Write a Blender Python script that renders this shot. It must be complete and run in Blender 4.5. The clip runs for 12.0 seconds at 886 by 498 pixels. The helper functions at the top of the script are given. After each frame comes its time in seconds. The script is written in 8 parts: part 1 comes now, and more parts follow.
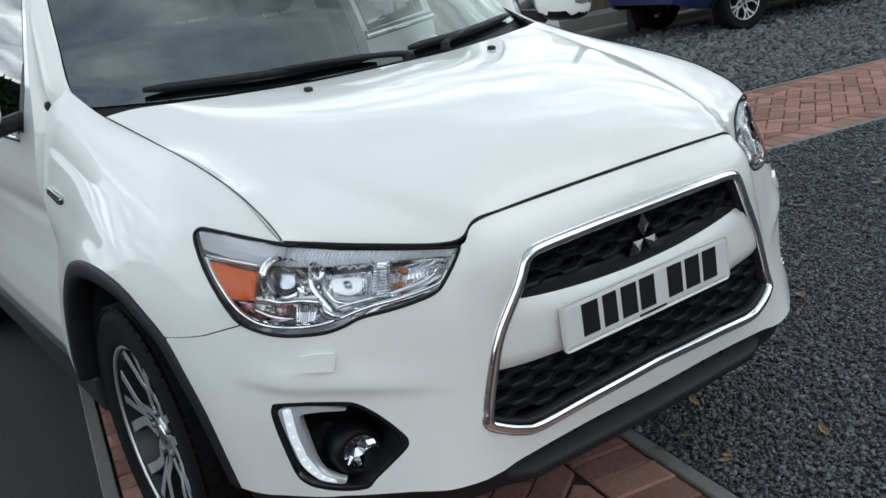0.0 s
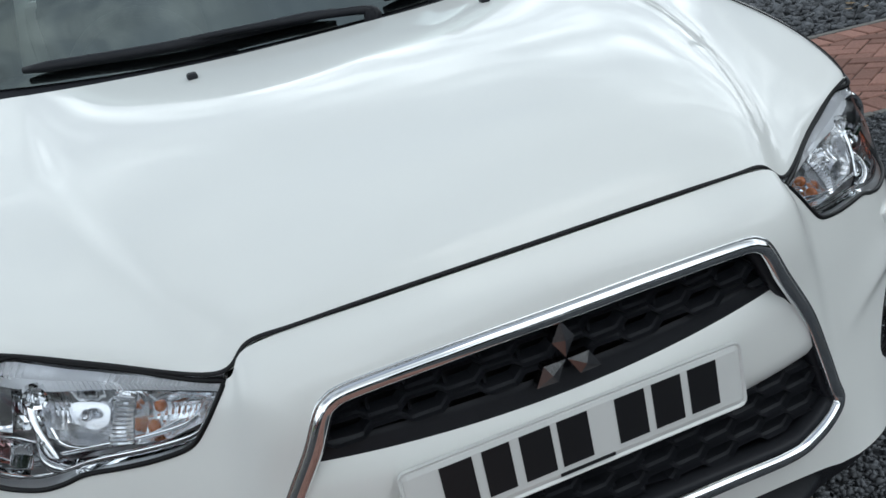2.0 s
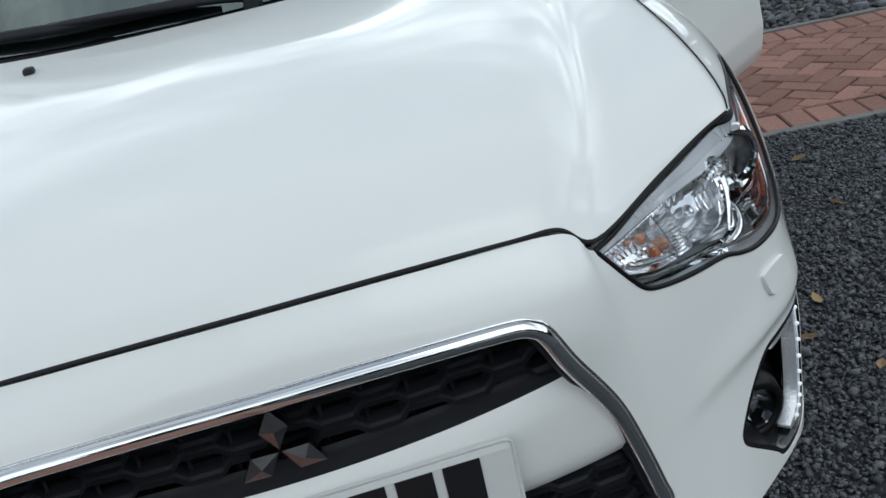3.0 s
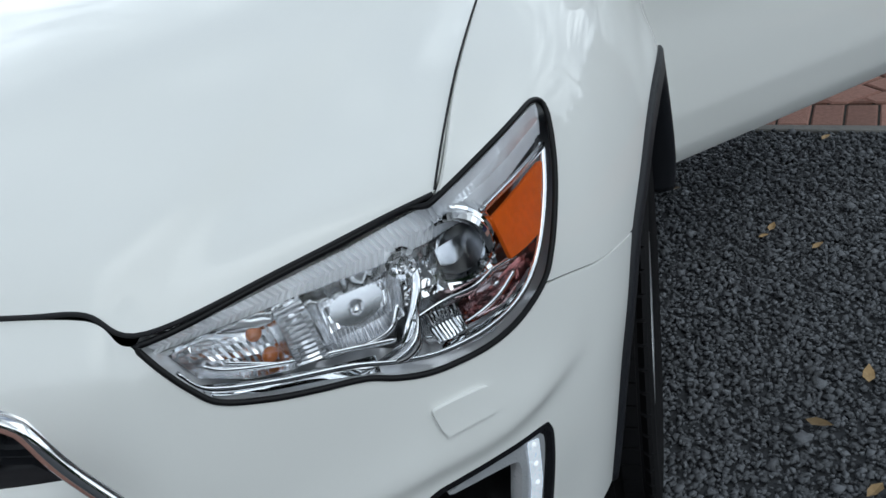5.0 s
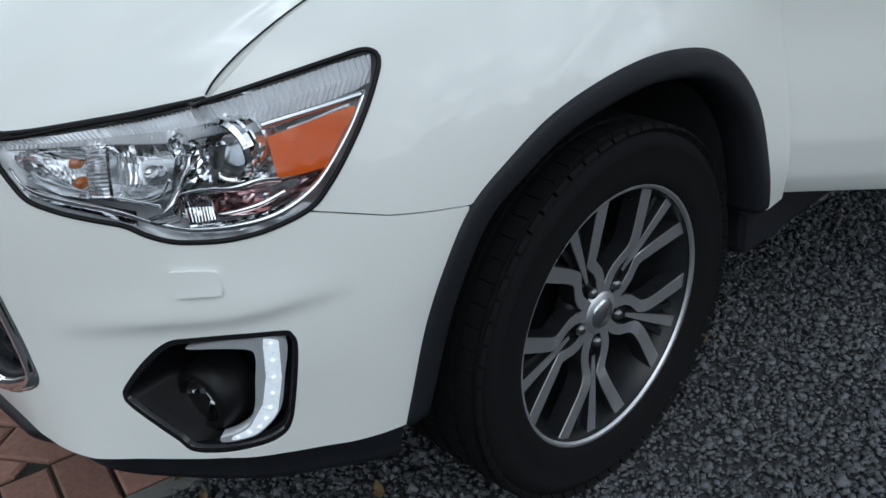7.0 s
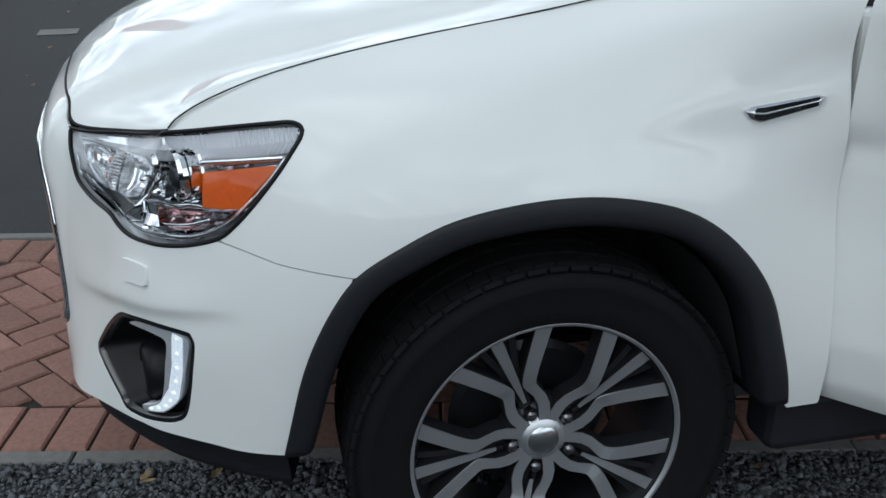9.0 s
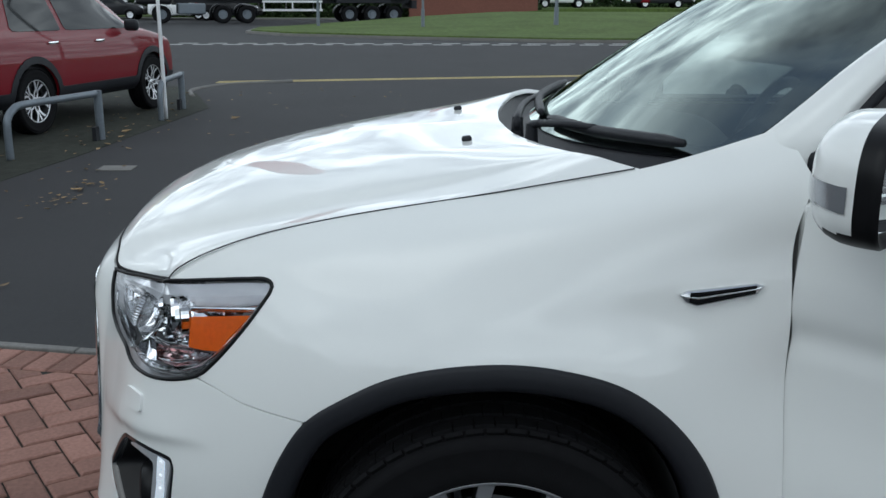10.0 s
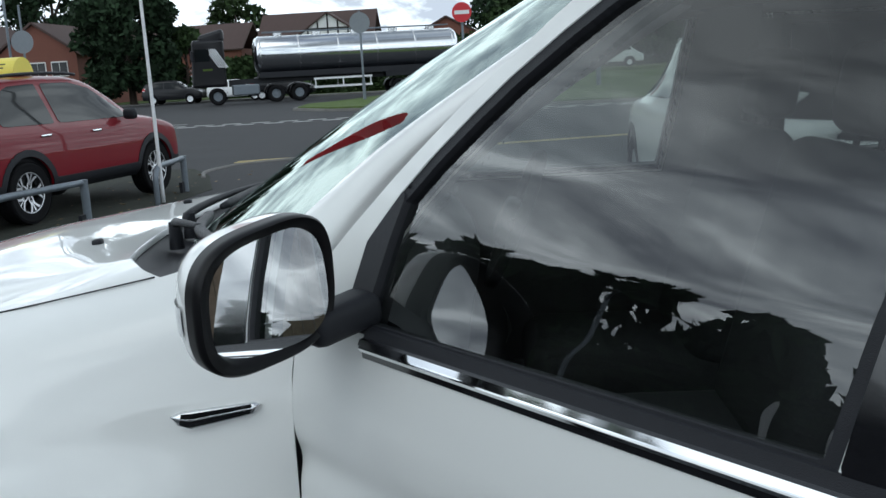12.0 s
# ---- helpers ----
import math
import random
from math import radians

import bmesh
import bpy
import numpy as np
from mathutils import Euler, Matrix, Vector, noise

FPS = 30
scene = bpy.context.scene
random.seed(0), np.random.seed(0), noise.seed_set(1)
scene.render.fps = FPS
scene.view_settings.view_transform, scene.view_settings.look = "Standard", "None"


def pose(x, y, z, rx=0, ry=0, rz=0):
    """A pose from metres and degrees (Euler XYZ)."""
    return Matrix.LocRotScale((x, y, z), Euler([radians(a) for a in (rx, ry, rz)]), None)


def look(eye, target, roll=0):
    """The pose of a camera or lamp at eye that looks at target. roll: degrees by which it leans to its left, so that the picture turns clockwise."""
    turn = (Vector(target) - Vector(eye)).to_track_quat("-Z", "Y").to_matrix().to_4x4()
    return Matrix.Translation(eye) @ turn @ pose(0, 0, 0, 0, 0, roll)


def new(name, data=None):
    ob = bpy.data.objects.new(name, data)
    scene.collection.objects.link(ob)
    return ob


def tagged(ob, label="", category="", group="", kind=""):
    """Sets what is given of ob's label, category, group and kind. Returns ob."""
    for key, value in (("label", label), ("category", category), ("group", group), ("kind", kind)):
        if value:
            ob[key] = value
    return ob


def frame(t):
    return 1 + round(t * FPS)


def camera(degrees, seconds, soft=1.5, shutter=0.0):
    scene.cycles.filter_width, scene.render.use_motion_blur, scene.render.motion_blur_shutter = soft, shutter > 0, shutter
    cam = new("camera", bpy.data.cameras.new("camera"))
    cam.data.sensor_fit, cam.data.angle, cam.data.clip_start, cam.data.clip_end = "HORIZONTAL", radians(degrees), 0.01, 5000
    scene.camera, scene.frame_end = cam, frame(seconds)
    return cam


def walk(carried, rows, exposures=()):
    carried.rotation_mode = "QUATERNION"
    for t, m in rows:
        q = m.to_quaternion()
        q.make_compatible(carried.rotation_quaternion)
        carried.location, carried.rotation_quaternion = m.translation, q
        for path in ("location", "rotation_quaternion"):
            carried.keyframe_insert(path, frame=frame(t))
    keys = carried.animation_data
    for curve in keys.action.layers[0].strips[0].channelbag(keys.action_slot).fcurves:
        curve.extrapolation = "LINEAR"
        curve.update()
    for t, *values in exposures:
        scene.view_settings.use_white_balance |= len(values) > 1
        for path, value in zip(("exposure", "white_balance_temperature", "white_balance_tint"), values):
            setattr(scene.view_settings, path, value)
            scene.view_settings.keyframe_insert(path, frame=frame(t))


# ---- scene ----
# metres; the car's nose is at y = 0, its forward way is -y, its left side is +x
cam = camera(49.98, 12.0)
PATH = [
    (0, -1.413, -1.358, 1.384, 72.55, 8.28, -36.11),
    (0.5, -1.178, -1.199, 1.383, 70.73, 9.71, -34.73),
    (1, -0.880, -1.151, 1.369, 69.50, 10.51, -29.17),
    (1.5, -0.638, -1.112, 1.356, 69.02, 11.03, -24.33),
    (2, -0.423, -1.011, 1.367, 67.90, 11.52, -20.62),
    (2.5, -0.137, -0.986, 1.357, 67.40, 11.56, -15.87),
    (3, 0.112, -0.922, 1.339, 65.90, 11.50, -12.34),
    (3.2, 0.208, -0.858, 1.335, 64.55, 11.56, -10.69),
    (4.8, 0.871, -0.623, 1.312, 61.10, 8.75, 7.71),
    (5, 0.946, -0.604, 1.327, 61.13, 8.82, 11.20),
    (5.5, 1.196, -0.560, 1.315, 60.67, 7.51, 20.38),
    (6, 1.341, -0.454, 1.294, 59.14, 6.39, 28.62),
    (6.5, 1.468, -0.335, 1.298, 58.71, 5.74, 37.01),
    (7, 1.724, -0.265, 1.295, 60.34, 4.57, 46.19),
    (7.2, 1.776, -0.222, 1.285, 60.75, 3.93, 49.30),
    (8.8, 2.183, 0.321, 1.301, 65.60, 0.41, 75.29),
    (9, 2.188, 0.380, 1.309, 66.96, 0.15, 77.55),
    (9.5, 2.244, 0.532, 1.364, 71.39, 0.12, 83.11),
    (10, 2.357, 0.735, 1.392, 75.30, -0.21, 89.01),
    (10.5, 2.339, 0.905, 1.401, 78.09, -0.13, 93.11),
    (11, 2.273, 1.104, 1.425, 78.83, 1.58, 96.35),
    (11.5, 2.296, 1.393, 1.421, 78.80, 3.29, 98.66),
    (12, 2.201, 1.647, 1.413, 79.26, 3.16, 92.70),
]
walk(cam, [(t, pose(x, y, z, rx, ry, rz)) for t, x, y, z, rx, ry, rz in PATH], exposures=[(0, 0.50, 6230, 5), (1.5, 0.42, 6230, 5), (3, 0.34, 6150, 5), (5.5, 0.32, 6100, 5), (7, 0.38, 6050, 5), (9, 0.42, 6050, 5), (10, 0.26, 6050, 5), (10.5, 0.26, 6050, 5), (12, 0.34, 6050, 5)])

# ---- light: bright broken cloud, a veiled sun from ahead of the car and its left
SUN_EL, SUN_AZ = 56.0, 132.0  # degrees; azimuth counted from +y towards +x
world = bpy.data.worlds.new("sky")
scene.world = world
world.use_nodes = True
wn, wl = world.node_tree.nodes, world.node_tree.links
wn.clear()
w_out = wn.new("ShaderNodeOutputWorld")
w_bg = wn.new("ShaderNodeBackground")
w_sky = wn.new("ShaderNodeTexSky")
w_sky.sky_type, w_sky.sun_disc = "NISHITA", False
w_sky.sun_elevation, w_sky.sun_rotation = radians(SUN_EL), radians(SUN_AZ)
w_co = wn.new("ShaderNodeTexCoord")
# cloud sheets seen in perspective: the sky's direction carried on to a flat layer
w_sep = wn.new("ShaderNodeSeparateXYZ")
wl.new(w_co.outputs["Generated"], w_sep.inputs["Vector"])
w_lift = wn.new("ShaderNodeMath")
w_lift.operation = "MAXIMUM"
w_lift.inputs[1].default_value = 0.0
wl.new(w_sep.outputs["Z"], w_lift.inputs[0])
w_den = wn.new("ShaderNodeMath")
w_den.operation = "ADD"
w_den.inputs[1].default_value = 0.16
wl.new(w_lift.outputs["Value"], w_den.inputs[0])
w_flat = wn.new("ShaderNodeVectorMath")
w_flat.operation = "DIVIDE"
w_den3 = wn.new("ShaderNodeCombineXYZ")
for q in range(3):
    wl.new(w_den.outputs["Value"], w_den3.inputs[q])
wl.new(w_co.outputs["Generated"], w_flat.inputs[0])
wl.new(w_den3.outputs["Vector"], w_flat.inputs[1])
w_map = wn.new("ShaderNodeMapping")
w_map.inputs["Location"].default_value = (3.7, 1.9, 0.0)
w_map.inputs["Rotation"].default_value = (0, 0, radians(28))
w_map.inputs["Scale"].default_value = (0.62, 1.15, 0.5)
w_noise = wn.new("ShaderNodeTexNoise")
w_noise.inputs["Scale"].default_value, w_noise.inputs["Detail"].default_value = 1.5, 10.0
w_noise.inputs["Roughness"].default_value, w_noise.inputs["Distortion"].default_value = 0.52, 0.1
w_cover = wn.new("ShaderNodeValToRGB")
w_cover.color_ramp.elements[0].position, w_cover.color_ramp.elements[1].position = 0.36, 0.52
w_cover.color_ramp.elements[0].color = (0.30, 0.30, 0.30, 1)
w_noise2 = wn.new("ShaderNodeTexNoise")
w_noise2.inputs["Scale"].default_value, w_noise2.inputs["Detail"].default_value = 3.6, 10.0
w_noise2.inputs["Roughness"].default_value, w_noise2.inputs["Distortion"].default_value = 0.56, 0.15
w_tone = wn.new("ShaderNodeValToRGB")
w_tone.color_ramp.elements[0].position, w_tone.color_ramp.elements[0].color = 0.37, (4.2, 4.5, 5.1, 1)
w_tone.color_ramp.elements[1].position, w_tone.color_ramp.elements[1].color = 0.63, (15.4, 16.0, 16.4, 1)
mid_tone = w_tone.color_ramp.elements.new(0.52)
mid_tone.color = (8.9, 9.4, 9.9, 1)
w_mix = wn.new("ShaderNodeMix")
w_mix.data_type = "RGBA"
wl.new(w_flat.outputs["Vector"], w_map.inputs["Vector"])
wl.new(w_map.outputs["Vector"], w_noise.inputs["Vector"])
wl.new(w_map.outputs["Vector"], w_noise2.inputs["Vector"])
# blue gaps open only in the upper sky
w_open = wn.new("ShaderNodeMapRange")
w_open.inputs["From Min"].default_value, w_open.inputs["From Max"].default_value = 0.30, 0.75
w_open.inputs["To Min"].default_value, w_open.inputs["To Max"].default_value = 0.22, 0.0
wl.new(w_sep.outputs["Z"], w_open.inputs["Value"])
w_sum = wn.new("ShaderNodeMath")
w_sum.operation = "ADD"
wl.new(w_noise.outputs["Fac"], w_sum.inputs[0])
wl.new(w_open.outputs["Result"], w_sum.inputs[1])
wl.new(w_sum.outputs["Value"], w_cover.inputs["Fac"])
wl.new(w_noise2.outputs["Fac"], w_tone.inputs["Fac"])
wl.new(w_cover.outputs["Color"], w_mix.inputs["Factor"])
wl.new(w_sky.outputs["Color"], w_mix.inputs["A"])
# cloud is brighter towards the veiled sun
w_dot = wn.new("ShaderNodeVectorMath")
w_dot.operation = "DOT_PRODUCT"
w_dot.inputs[1].default_value = (math.sin(radians(SUN_AZ)) * math.cos(radians(SUN_EL)), math.cos(radians(SUN_AZ)) * math.cos(radians(SUN_EL)), math.sin(radians(SUN_EL)))
wl.new(w_co.outputs["Generated"], w_dot.inputs[0])
w_glow = wn.new("ShaderNodeMapRange")
w_glow.interpolation_type = "SMOOTHSTEP"
w_glow.inputs["From Min"].default_value, w_glow.inputs["From Max"].default_value = 0.86, 1.0
w_glow.inputs["To Min"].default_value, w_glow.inputs["To Max"].default_value = 1.0, 2.0
wl.new(w_dot.outputs["Value"], w_glow.inputs["Value"])
w_lit = wn.new("ShaderNodeVectorMath")
w_lit.operation = "SCALE"
wl.new(w_tone.outputs["Color"], w_lit.inputs[0])
# the low sky is the brighter part of it
w_low = wn.new("ShaderNodeMapRange")
w_low.interpolation_type = "SMOOTHSTEP"
w_low.inputs["From Min"].default_value, w_low.inputs["From Max"].default_value = 0.46, 0.70
w_low.inputs["To Min"].default_value, w_low.inputs["To Max"].default_value = 1.38, 0.50
wl.new(w_sep.outputs["Z"], w_low.inputs["Value"])
w_both = wn.new("ShaderNodeMath")
w_both.operation = "MULTIPLY"
wl.new(w_glow.outputs["Result"], w_both.inputs[0])
wl.new(w_low.outputs["Result"], w_both.inputs[1])
wl.new(w_both.outputs["Value"], w_lit.inputs["Scale"])
wl.new(w_lit.outputs["Vector"], w_mix.inputs["B"])
wl.new(w_mix.outputs["Result"], w_bg.inputs["Color"])
w_bg.inputs["Strength"].default_value = 0.090
wl.new(w_bg.outputs["Background"], w_out.inputs["Surface"])

sun_data = bpy.data.lights.new("sun", "SUN")
sun_data.energy, sun_data.angle, sun_data.color = 0.24, radians(34), (1.0, 0.96, 0.90)
sun = new("sun", sun_data)
_az, _el = radians(SUN_AZ), radians(SUN_EL)
_from = Vector((math.sin(_az) * math.cos(_el), math.cos(_az) * math.cos(_el), math.sin(_el)))
sun.matrix_world = look(_from * 50, (0, 0, 0))

# ---- materials
def material(name, base, rough=0.5, metal=0.0, var=0.0, scale=8.0, bump=0.0, bump_scale=200.0, coat=0.0, spec=0.5,
             trans=0.0, emit=0.0, island=0.0, rand=0.0, stain=0.0, stain_scale=1.5, coat_ior=1.5):
    """A node material: base colour with fine grain (var, scale), larger stains, and fine relief."""
    m = bpy.data.materials.new(name)
    m.use_nodes = True
    nt, b = m.node_tree, m.node_tree.nodes["Principled BSDF"]
    b.inputs["Base Color"].default_value = (*base, 1)
    b.inputs["Roughness"].default_value, b.inputs["Metallic"].default_value = rough, metal
    b.inputs["Coat Weight"].default_value, b.inputs["Coat Roughness"].default_value = coat, 0.03
    b.inputs["Specular IOR Level"].default_value = spec
    b.inputs["Coat IOR"].default_value = coat_ior
    b.inputs["Transmission Weight"].default_value = trans
    if emit:
        b.inputs["Emission Color"].default_value, b.inputs["Emission Strength"].default_value = (*base, 1), emit
    co = nt.nodes.new("ShaderNodeTexCoord")

    def scaled(source, low, high):
        r = nt.nodes.new("ShaderNodeMapRange")
        r.inputs["To Min"].default_value, r.inputs["To Max"].default_value = low, high
        nt.links.new(source, r.inputs["Value"])
        return r.outputs["Result"]

    def grain(sc, detail=6.0):
        n = nt.nodes.new("ShaderNodeTexNoise")
        n.inputs["Scale"].default_value, n.inputs["Detail"].default_value = sc, detail
        nt.links.new(co.outputs["Object"], n.inputs["Vector"])
        return n.outputs["Fac"]

    values = []
    if var:
        values.append(scaled(grain(scale), 1 - var, 1 + var))
    if stain:
        values.append(scaled(grain(stain_scale, 3.0), 1 - stain, 1 + stain))
    if island:
        g = nt.nodes.new("ShaderNodeNewGeometry")
        values.append(scaled(g.outputs["Random Per Island"], 1 - island, 1 + island))
    if rand:
        o = nt.nodes.new("ShaderNodeObjectInfo")
        values.append(scaled(o.outputs["Random"], 1 - rand, 1 + rand))
    if values:
        v = values[0]
        for w in values[1:]:
            k = nt.nodes.new("ShaderNodeMath")
            k.operation = "MULTIPLY"
            nt.links.new(v, k.inputs[0]), nt.links.new(w, k.inputs[1])
            v = k.outputs[0]
        h = nt.nodes.new("ShaderNodeHueSaturation")
        h.inputs["Color"].default_value = (*base, 1)
        nt.links.new(v, h.inputs["Value"])
        nt.links.new(h.outputs["Color"], b.inputs["Base Color"])
    if bump:
        bn = nt.nodes.new("ShaderNodeBump")
        bn.inputs["Strength"].default_value, bn.inputs["Distance"].default_value = bump, 0.004
        nt.links.new(grain(bump_scale), bn.inputs["Height"])
        nt.links.new(bn.outputs["Normal"], b.inputs["Normal"])
    return m


def glass(name, tint=(1, 1, 1), rough=0.0, clear=0.9, ior=1.62, sheen=(0.9, 0.9, 0.9)):
    """Thin glass: a clear pane with a mirror sheen that grows with the angle."""
    m = bpy.data.materials.new(name)
    m.use_nodes = True
    nt = m.node_tree
    nt.nodes.clear()
    out, mix = nt.nodes.new("ShaderNodeOutputMaterial"), nt.nodes.new("ShaderNodeMixShader")
    tr, gl, fr = nt.nodes.new("ShaderNodeBsdfTransparent"), nt.nodes.new("ShaderNodeBsdfGlossy"), nt.nodes.new("ShaderNodeFresnel")
    tr.inputs["Color"].default_value = (*[c * clear for c in tint], 1)
    gl.inputs["Roughness"].default_value = rough
    gl.inputs["Color"].default_value = (*sheen, 1)
    fr.inputs["IOR"].default_value = ior
    nt.links.new(fr.outputs[0], mix.inputs[0]), nt.links.new(tr.outputs[0], mix.inputs[1]), nt.links.new(gl.outputs[0], mix.inputs[2])
    nt.links.new(mix.outputs[0], out.inputs["Surface"])
    return m


M_PAINT = material("pearl_white_paint", (0.80, 0.81, 0.79), 0.5, spec=0.25, coat=1.0, coat_ior=1.43, var=0.012, scale=1500, stain=0.01, stain_scale=4)
M_BLACK = material("black_textured_plastic", (0.015, 0.016, 0.020), 0.5, var=0.15, scale=60, bump=0.25, bump_scale=900, spec=0.28)
M_GLOSSBLACK = material("gloss_black_plastic", (0.008, 0.008, 0.01), 0.12, coat=0.5)
M_DARK = material("dark_void", (0.013, 0.013, 0.015), 0.9, var=0.1)
M_CHROME = material("chrome", (0.86, 0.87, 0.88), 0.06, metal=1.0, var=0.02, scale=40)
M_DULLCHROME = material("satin_chrome", (0.68, 0.69, 0.70), 0.24, metal=1.0, var=0.03, scale=60)
M_RUBBER = material("tyre_rubber", (0.008, 0.008, 0.009), 0.85, var=0.25, scale=40, bump=0.2, bump_scale=400, spec=0.14)
M_ALLOY = material("machined_alloy", (0.74, 0.75, 0.77), 0.46, metal=1.0, var=0.04, scale=80)
M_ALLOYDARK = material("dark_alloy_paint", (0.018, 0.019, 0.022), 0.35, metal=0.2, var=0.05, scale=50)
M_LENS = glass("headlamp_lens", (0.97, 0.98, 1.0), 0.0, 0.97, 1.38)
M_SCREEN = glass("windscreen_glass", (0.68, 0.78, 0.75), 0.0, 0.78, 3.2, (0.84, 0.95, 0.90))
M_SIDEGLASS = glass("side_glass", (0.76, 0.82, 0.79), 0.0, 0.84, 1.95)
M_AMBER = material("amber_lens", (0.80, 0.135, 0.004), 0.30, bump=0.3, bump_scale=500, spec=0.3, var=0.2, scale=120)
M_DRL = material("daytime_lamp", (0.80, 0.85, 0.92), 0.3, emit=0.22, var=0.5, scale=230, bump=0.6, bump_scale=260)
M_DIODE = material("white_light_diode", (0.95, 0.97, 1.0), 0.3, emit=0.25)
M_PLATE = material("plate_white", (0.72, 0.73, 0.72), 0.35, coat=0.4, var=0.02, scale=30)
M_INK = material("plate_black", (0.012, 0.012, 0.014), 0.4)
M_GUIDE = material("ribbed_clear_plastic", (0.93, 0.94, 0.96), 0.14, metal=0.35, var=0.05, scale=90)
M_REFLECTOR = material("lamp_reflector", (0.90, 0.91, 0.93), 0.20, metal=1.0, var=0.04, scale=80)
M_SILVER = material("silver_reflector", (0.72, 0.73, 0.75), 0.16, metal=1.0, var=0.05, scale=80)
M_PINKCHROME = material("tinted_reflector", (0.62, 0.46, 0.46), 0.12, metal=1.0, var=0.15, scale=40)
M_AMBERGLASS = material("amber_bulb", (0.42, 0.11, 0.015), 0.12, coat=0.8)
M_DRLCASE = material("clear_lamp_case", (0.66, 0.68, 0.71), 0.16, metal=0.5, bump=0.4, bump_scale=260, coat=0.6)
M_SMOKECHROME = material("smoked_chrome", (0.36, 0.35, 0.36), 0.20, metal=1.0, var=0.06, scale=60)
M_DARKCHROME = material("dark_chrome", (0.20, 0.20, 0.21), 0.28, metal=1.0, var=0.1, scale=60)
M_LAMPBACK = material("lamp_back_grey_chrome", (0.60, 0.61, 0.63), 0.20, metal=1.0, var=0.05, scale=60)
M_TRIM = material("grey_cabin_trim", (0.06, 0.06, 0.065), 0.7, var=0.15, scale=80, bump=0.2, bump_scale=500)
M_FABRIC = material("dark_seat_fabric", (0.035, 0.036, 0.04), 0.9, var=0.25, scale=200, bump=0.4, bump_scale=700)
M_LINER = material("grey_headliner", (0.13, 0.13, 0.13), 0.9, var=0.06, scale=60)
M_RIM = material("black_mirror_rim", (0.006, 0.006, 0.007), 0.4, var=0.1, scale=60, spec=0.2)
M_MIRROR = material("mirror_glass", (0.9, 0.91, 0.92), 0.01, metal=1.0)
M_CLEARLAMP = material("clear_indicator", (0.30, 0.31, 0.33), 0.10, metal=0.5, coat=1.0, bump=0.12, bump_scale=250)


# ---- mesh kit
def finish(name, me, mat, parent=None, label=""):
    if mat:
        me.materials.append(mat)
    ob = new(name, me)
    if parent:
        ob.parent = parent
    if label:
        tagged(ob, label)
    return ob


def part(name, bm, mat, parent=None, label="", smooth=False):
    """Links a bmesh as one mesh object under a thing or a part."""
    me = bpy.data.meshes.new(name)
    if smooth:
        for fc in bm.faces:
            fc.smooth = True
    bm.to_mesh(me)
    bm.free()
    return finish(name, me, mat, parent, label)


def empty(name, m=None, label="", category="", group="", kind=""):
    ob = new(name)
    if m is not None:
        ob.matrix_world = m
    return tagged(ob, label, category, group, kind)


def raw(name, verts, faces, mat, parent=None, label="", normals=None, smooth=True):
    me = bpy.data.meshes.new(name)
    me.from_pydata([tuple(map(float, v)) for v in verts], [], [tuple(map(int, q)) for q in faces])
    me.update()
    if smooth:
        me.shade_smooth()
    if normals is not None:
        me.normals_split_custom_set_from_vertices([tuple(map(float, n)) for n in normals])
    return finish(name, me, mat, parent, label)


def box(bm, size, m=None, bevel=0.0, seg=2):
    """Adds a box with rounded edges to bm."""
    r = bmesh.ops.create_cube(bm, size=1.0, matrix=(m or Matrix()) @ Matrix.Diagonal((*size, 1)))
    if bevel:
        es = list({e for v in r["verts"] for e in v.link_edges})
        bmesh.ops.bevel(bm, geom=es, offset=bevel, segments=seg, affect="EDGES", profile=0.5)
    return bm


def rod(bm, a, b, r, r2=None, n=12):
    """Adds a closed cylinder or cone from a to b."""
    a, b = Vector(a), Vector(b)
    d = b - a
    m = Matrix.Translation((a + b) / 2) @ d.to_track_quat("Z", "Y").to_matrix().to_4x4()
    bmesh.ops.create_cone(bm, cap_ends=True, segments=n, radius1=r, radius2=r if r2 is None else r2, depth=d.length, matrix=m)
    return bm


def crom(P, t):
    """Catmull-Rom through the rows of P, at parameters t."""
    P = np.asarray(P, float)
    n = len(P)
    t = np.clip(np.asarray(t, float), 0, n - 1 - 1e-9)
    i = t.astype(int)
    u = (t - i).reshape(t.shape + (1,) * (P.ndim - 1))
    Q = np.concatenate([2 * P[:1] - P[1:2], P, 2 * P[-1:] - P[-2:-1]])
    a, b, c, d = Q[i], Q[i + 1], Q[i + 2], Q[i + 3]
    return 0.5 * (2 * b + (c - a) * u + (2 * a - 5 * b + 4 * c - d) * u * u + (3 * b - a - 3 * c + d) * u ** 3)


def spline(P, n):
    return crom(P, np.linspace(0, len(P) - 1, n))


def ring(P, n):
    """A closed smooth outline through P."""
    P = np.asarray(P, float)
    Q = np.concatenate([P[-2:], P, P[:3]])
    return crom(Q, 2 + np.arange(n) * len(P) / n)


def even(P, n):
    """n points at even steps along a polyline."""
    P = np.asarray(P, float)
    s = np.concatenate([[0], np.cumsum(np.linalg.norm(np.diff(P, axis=0), axis=1))])
    q = np.linspace(0, s[-1], n)
    return np.stack([np.interp(q, s, P[:, k]) for k in range(P.shape[1])], 1)


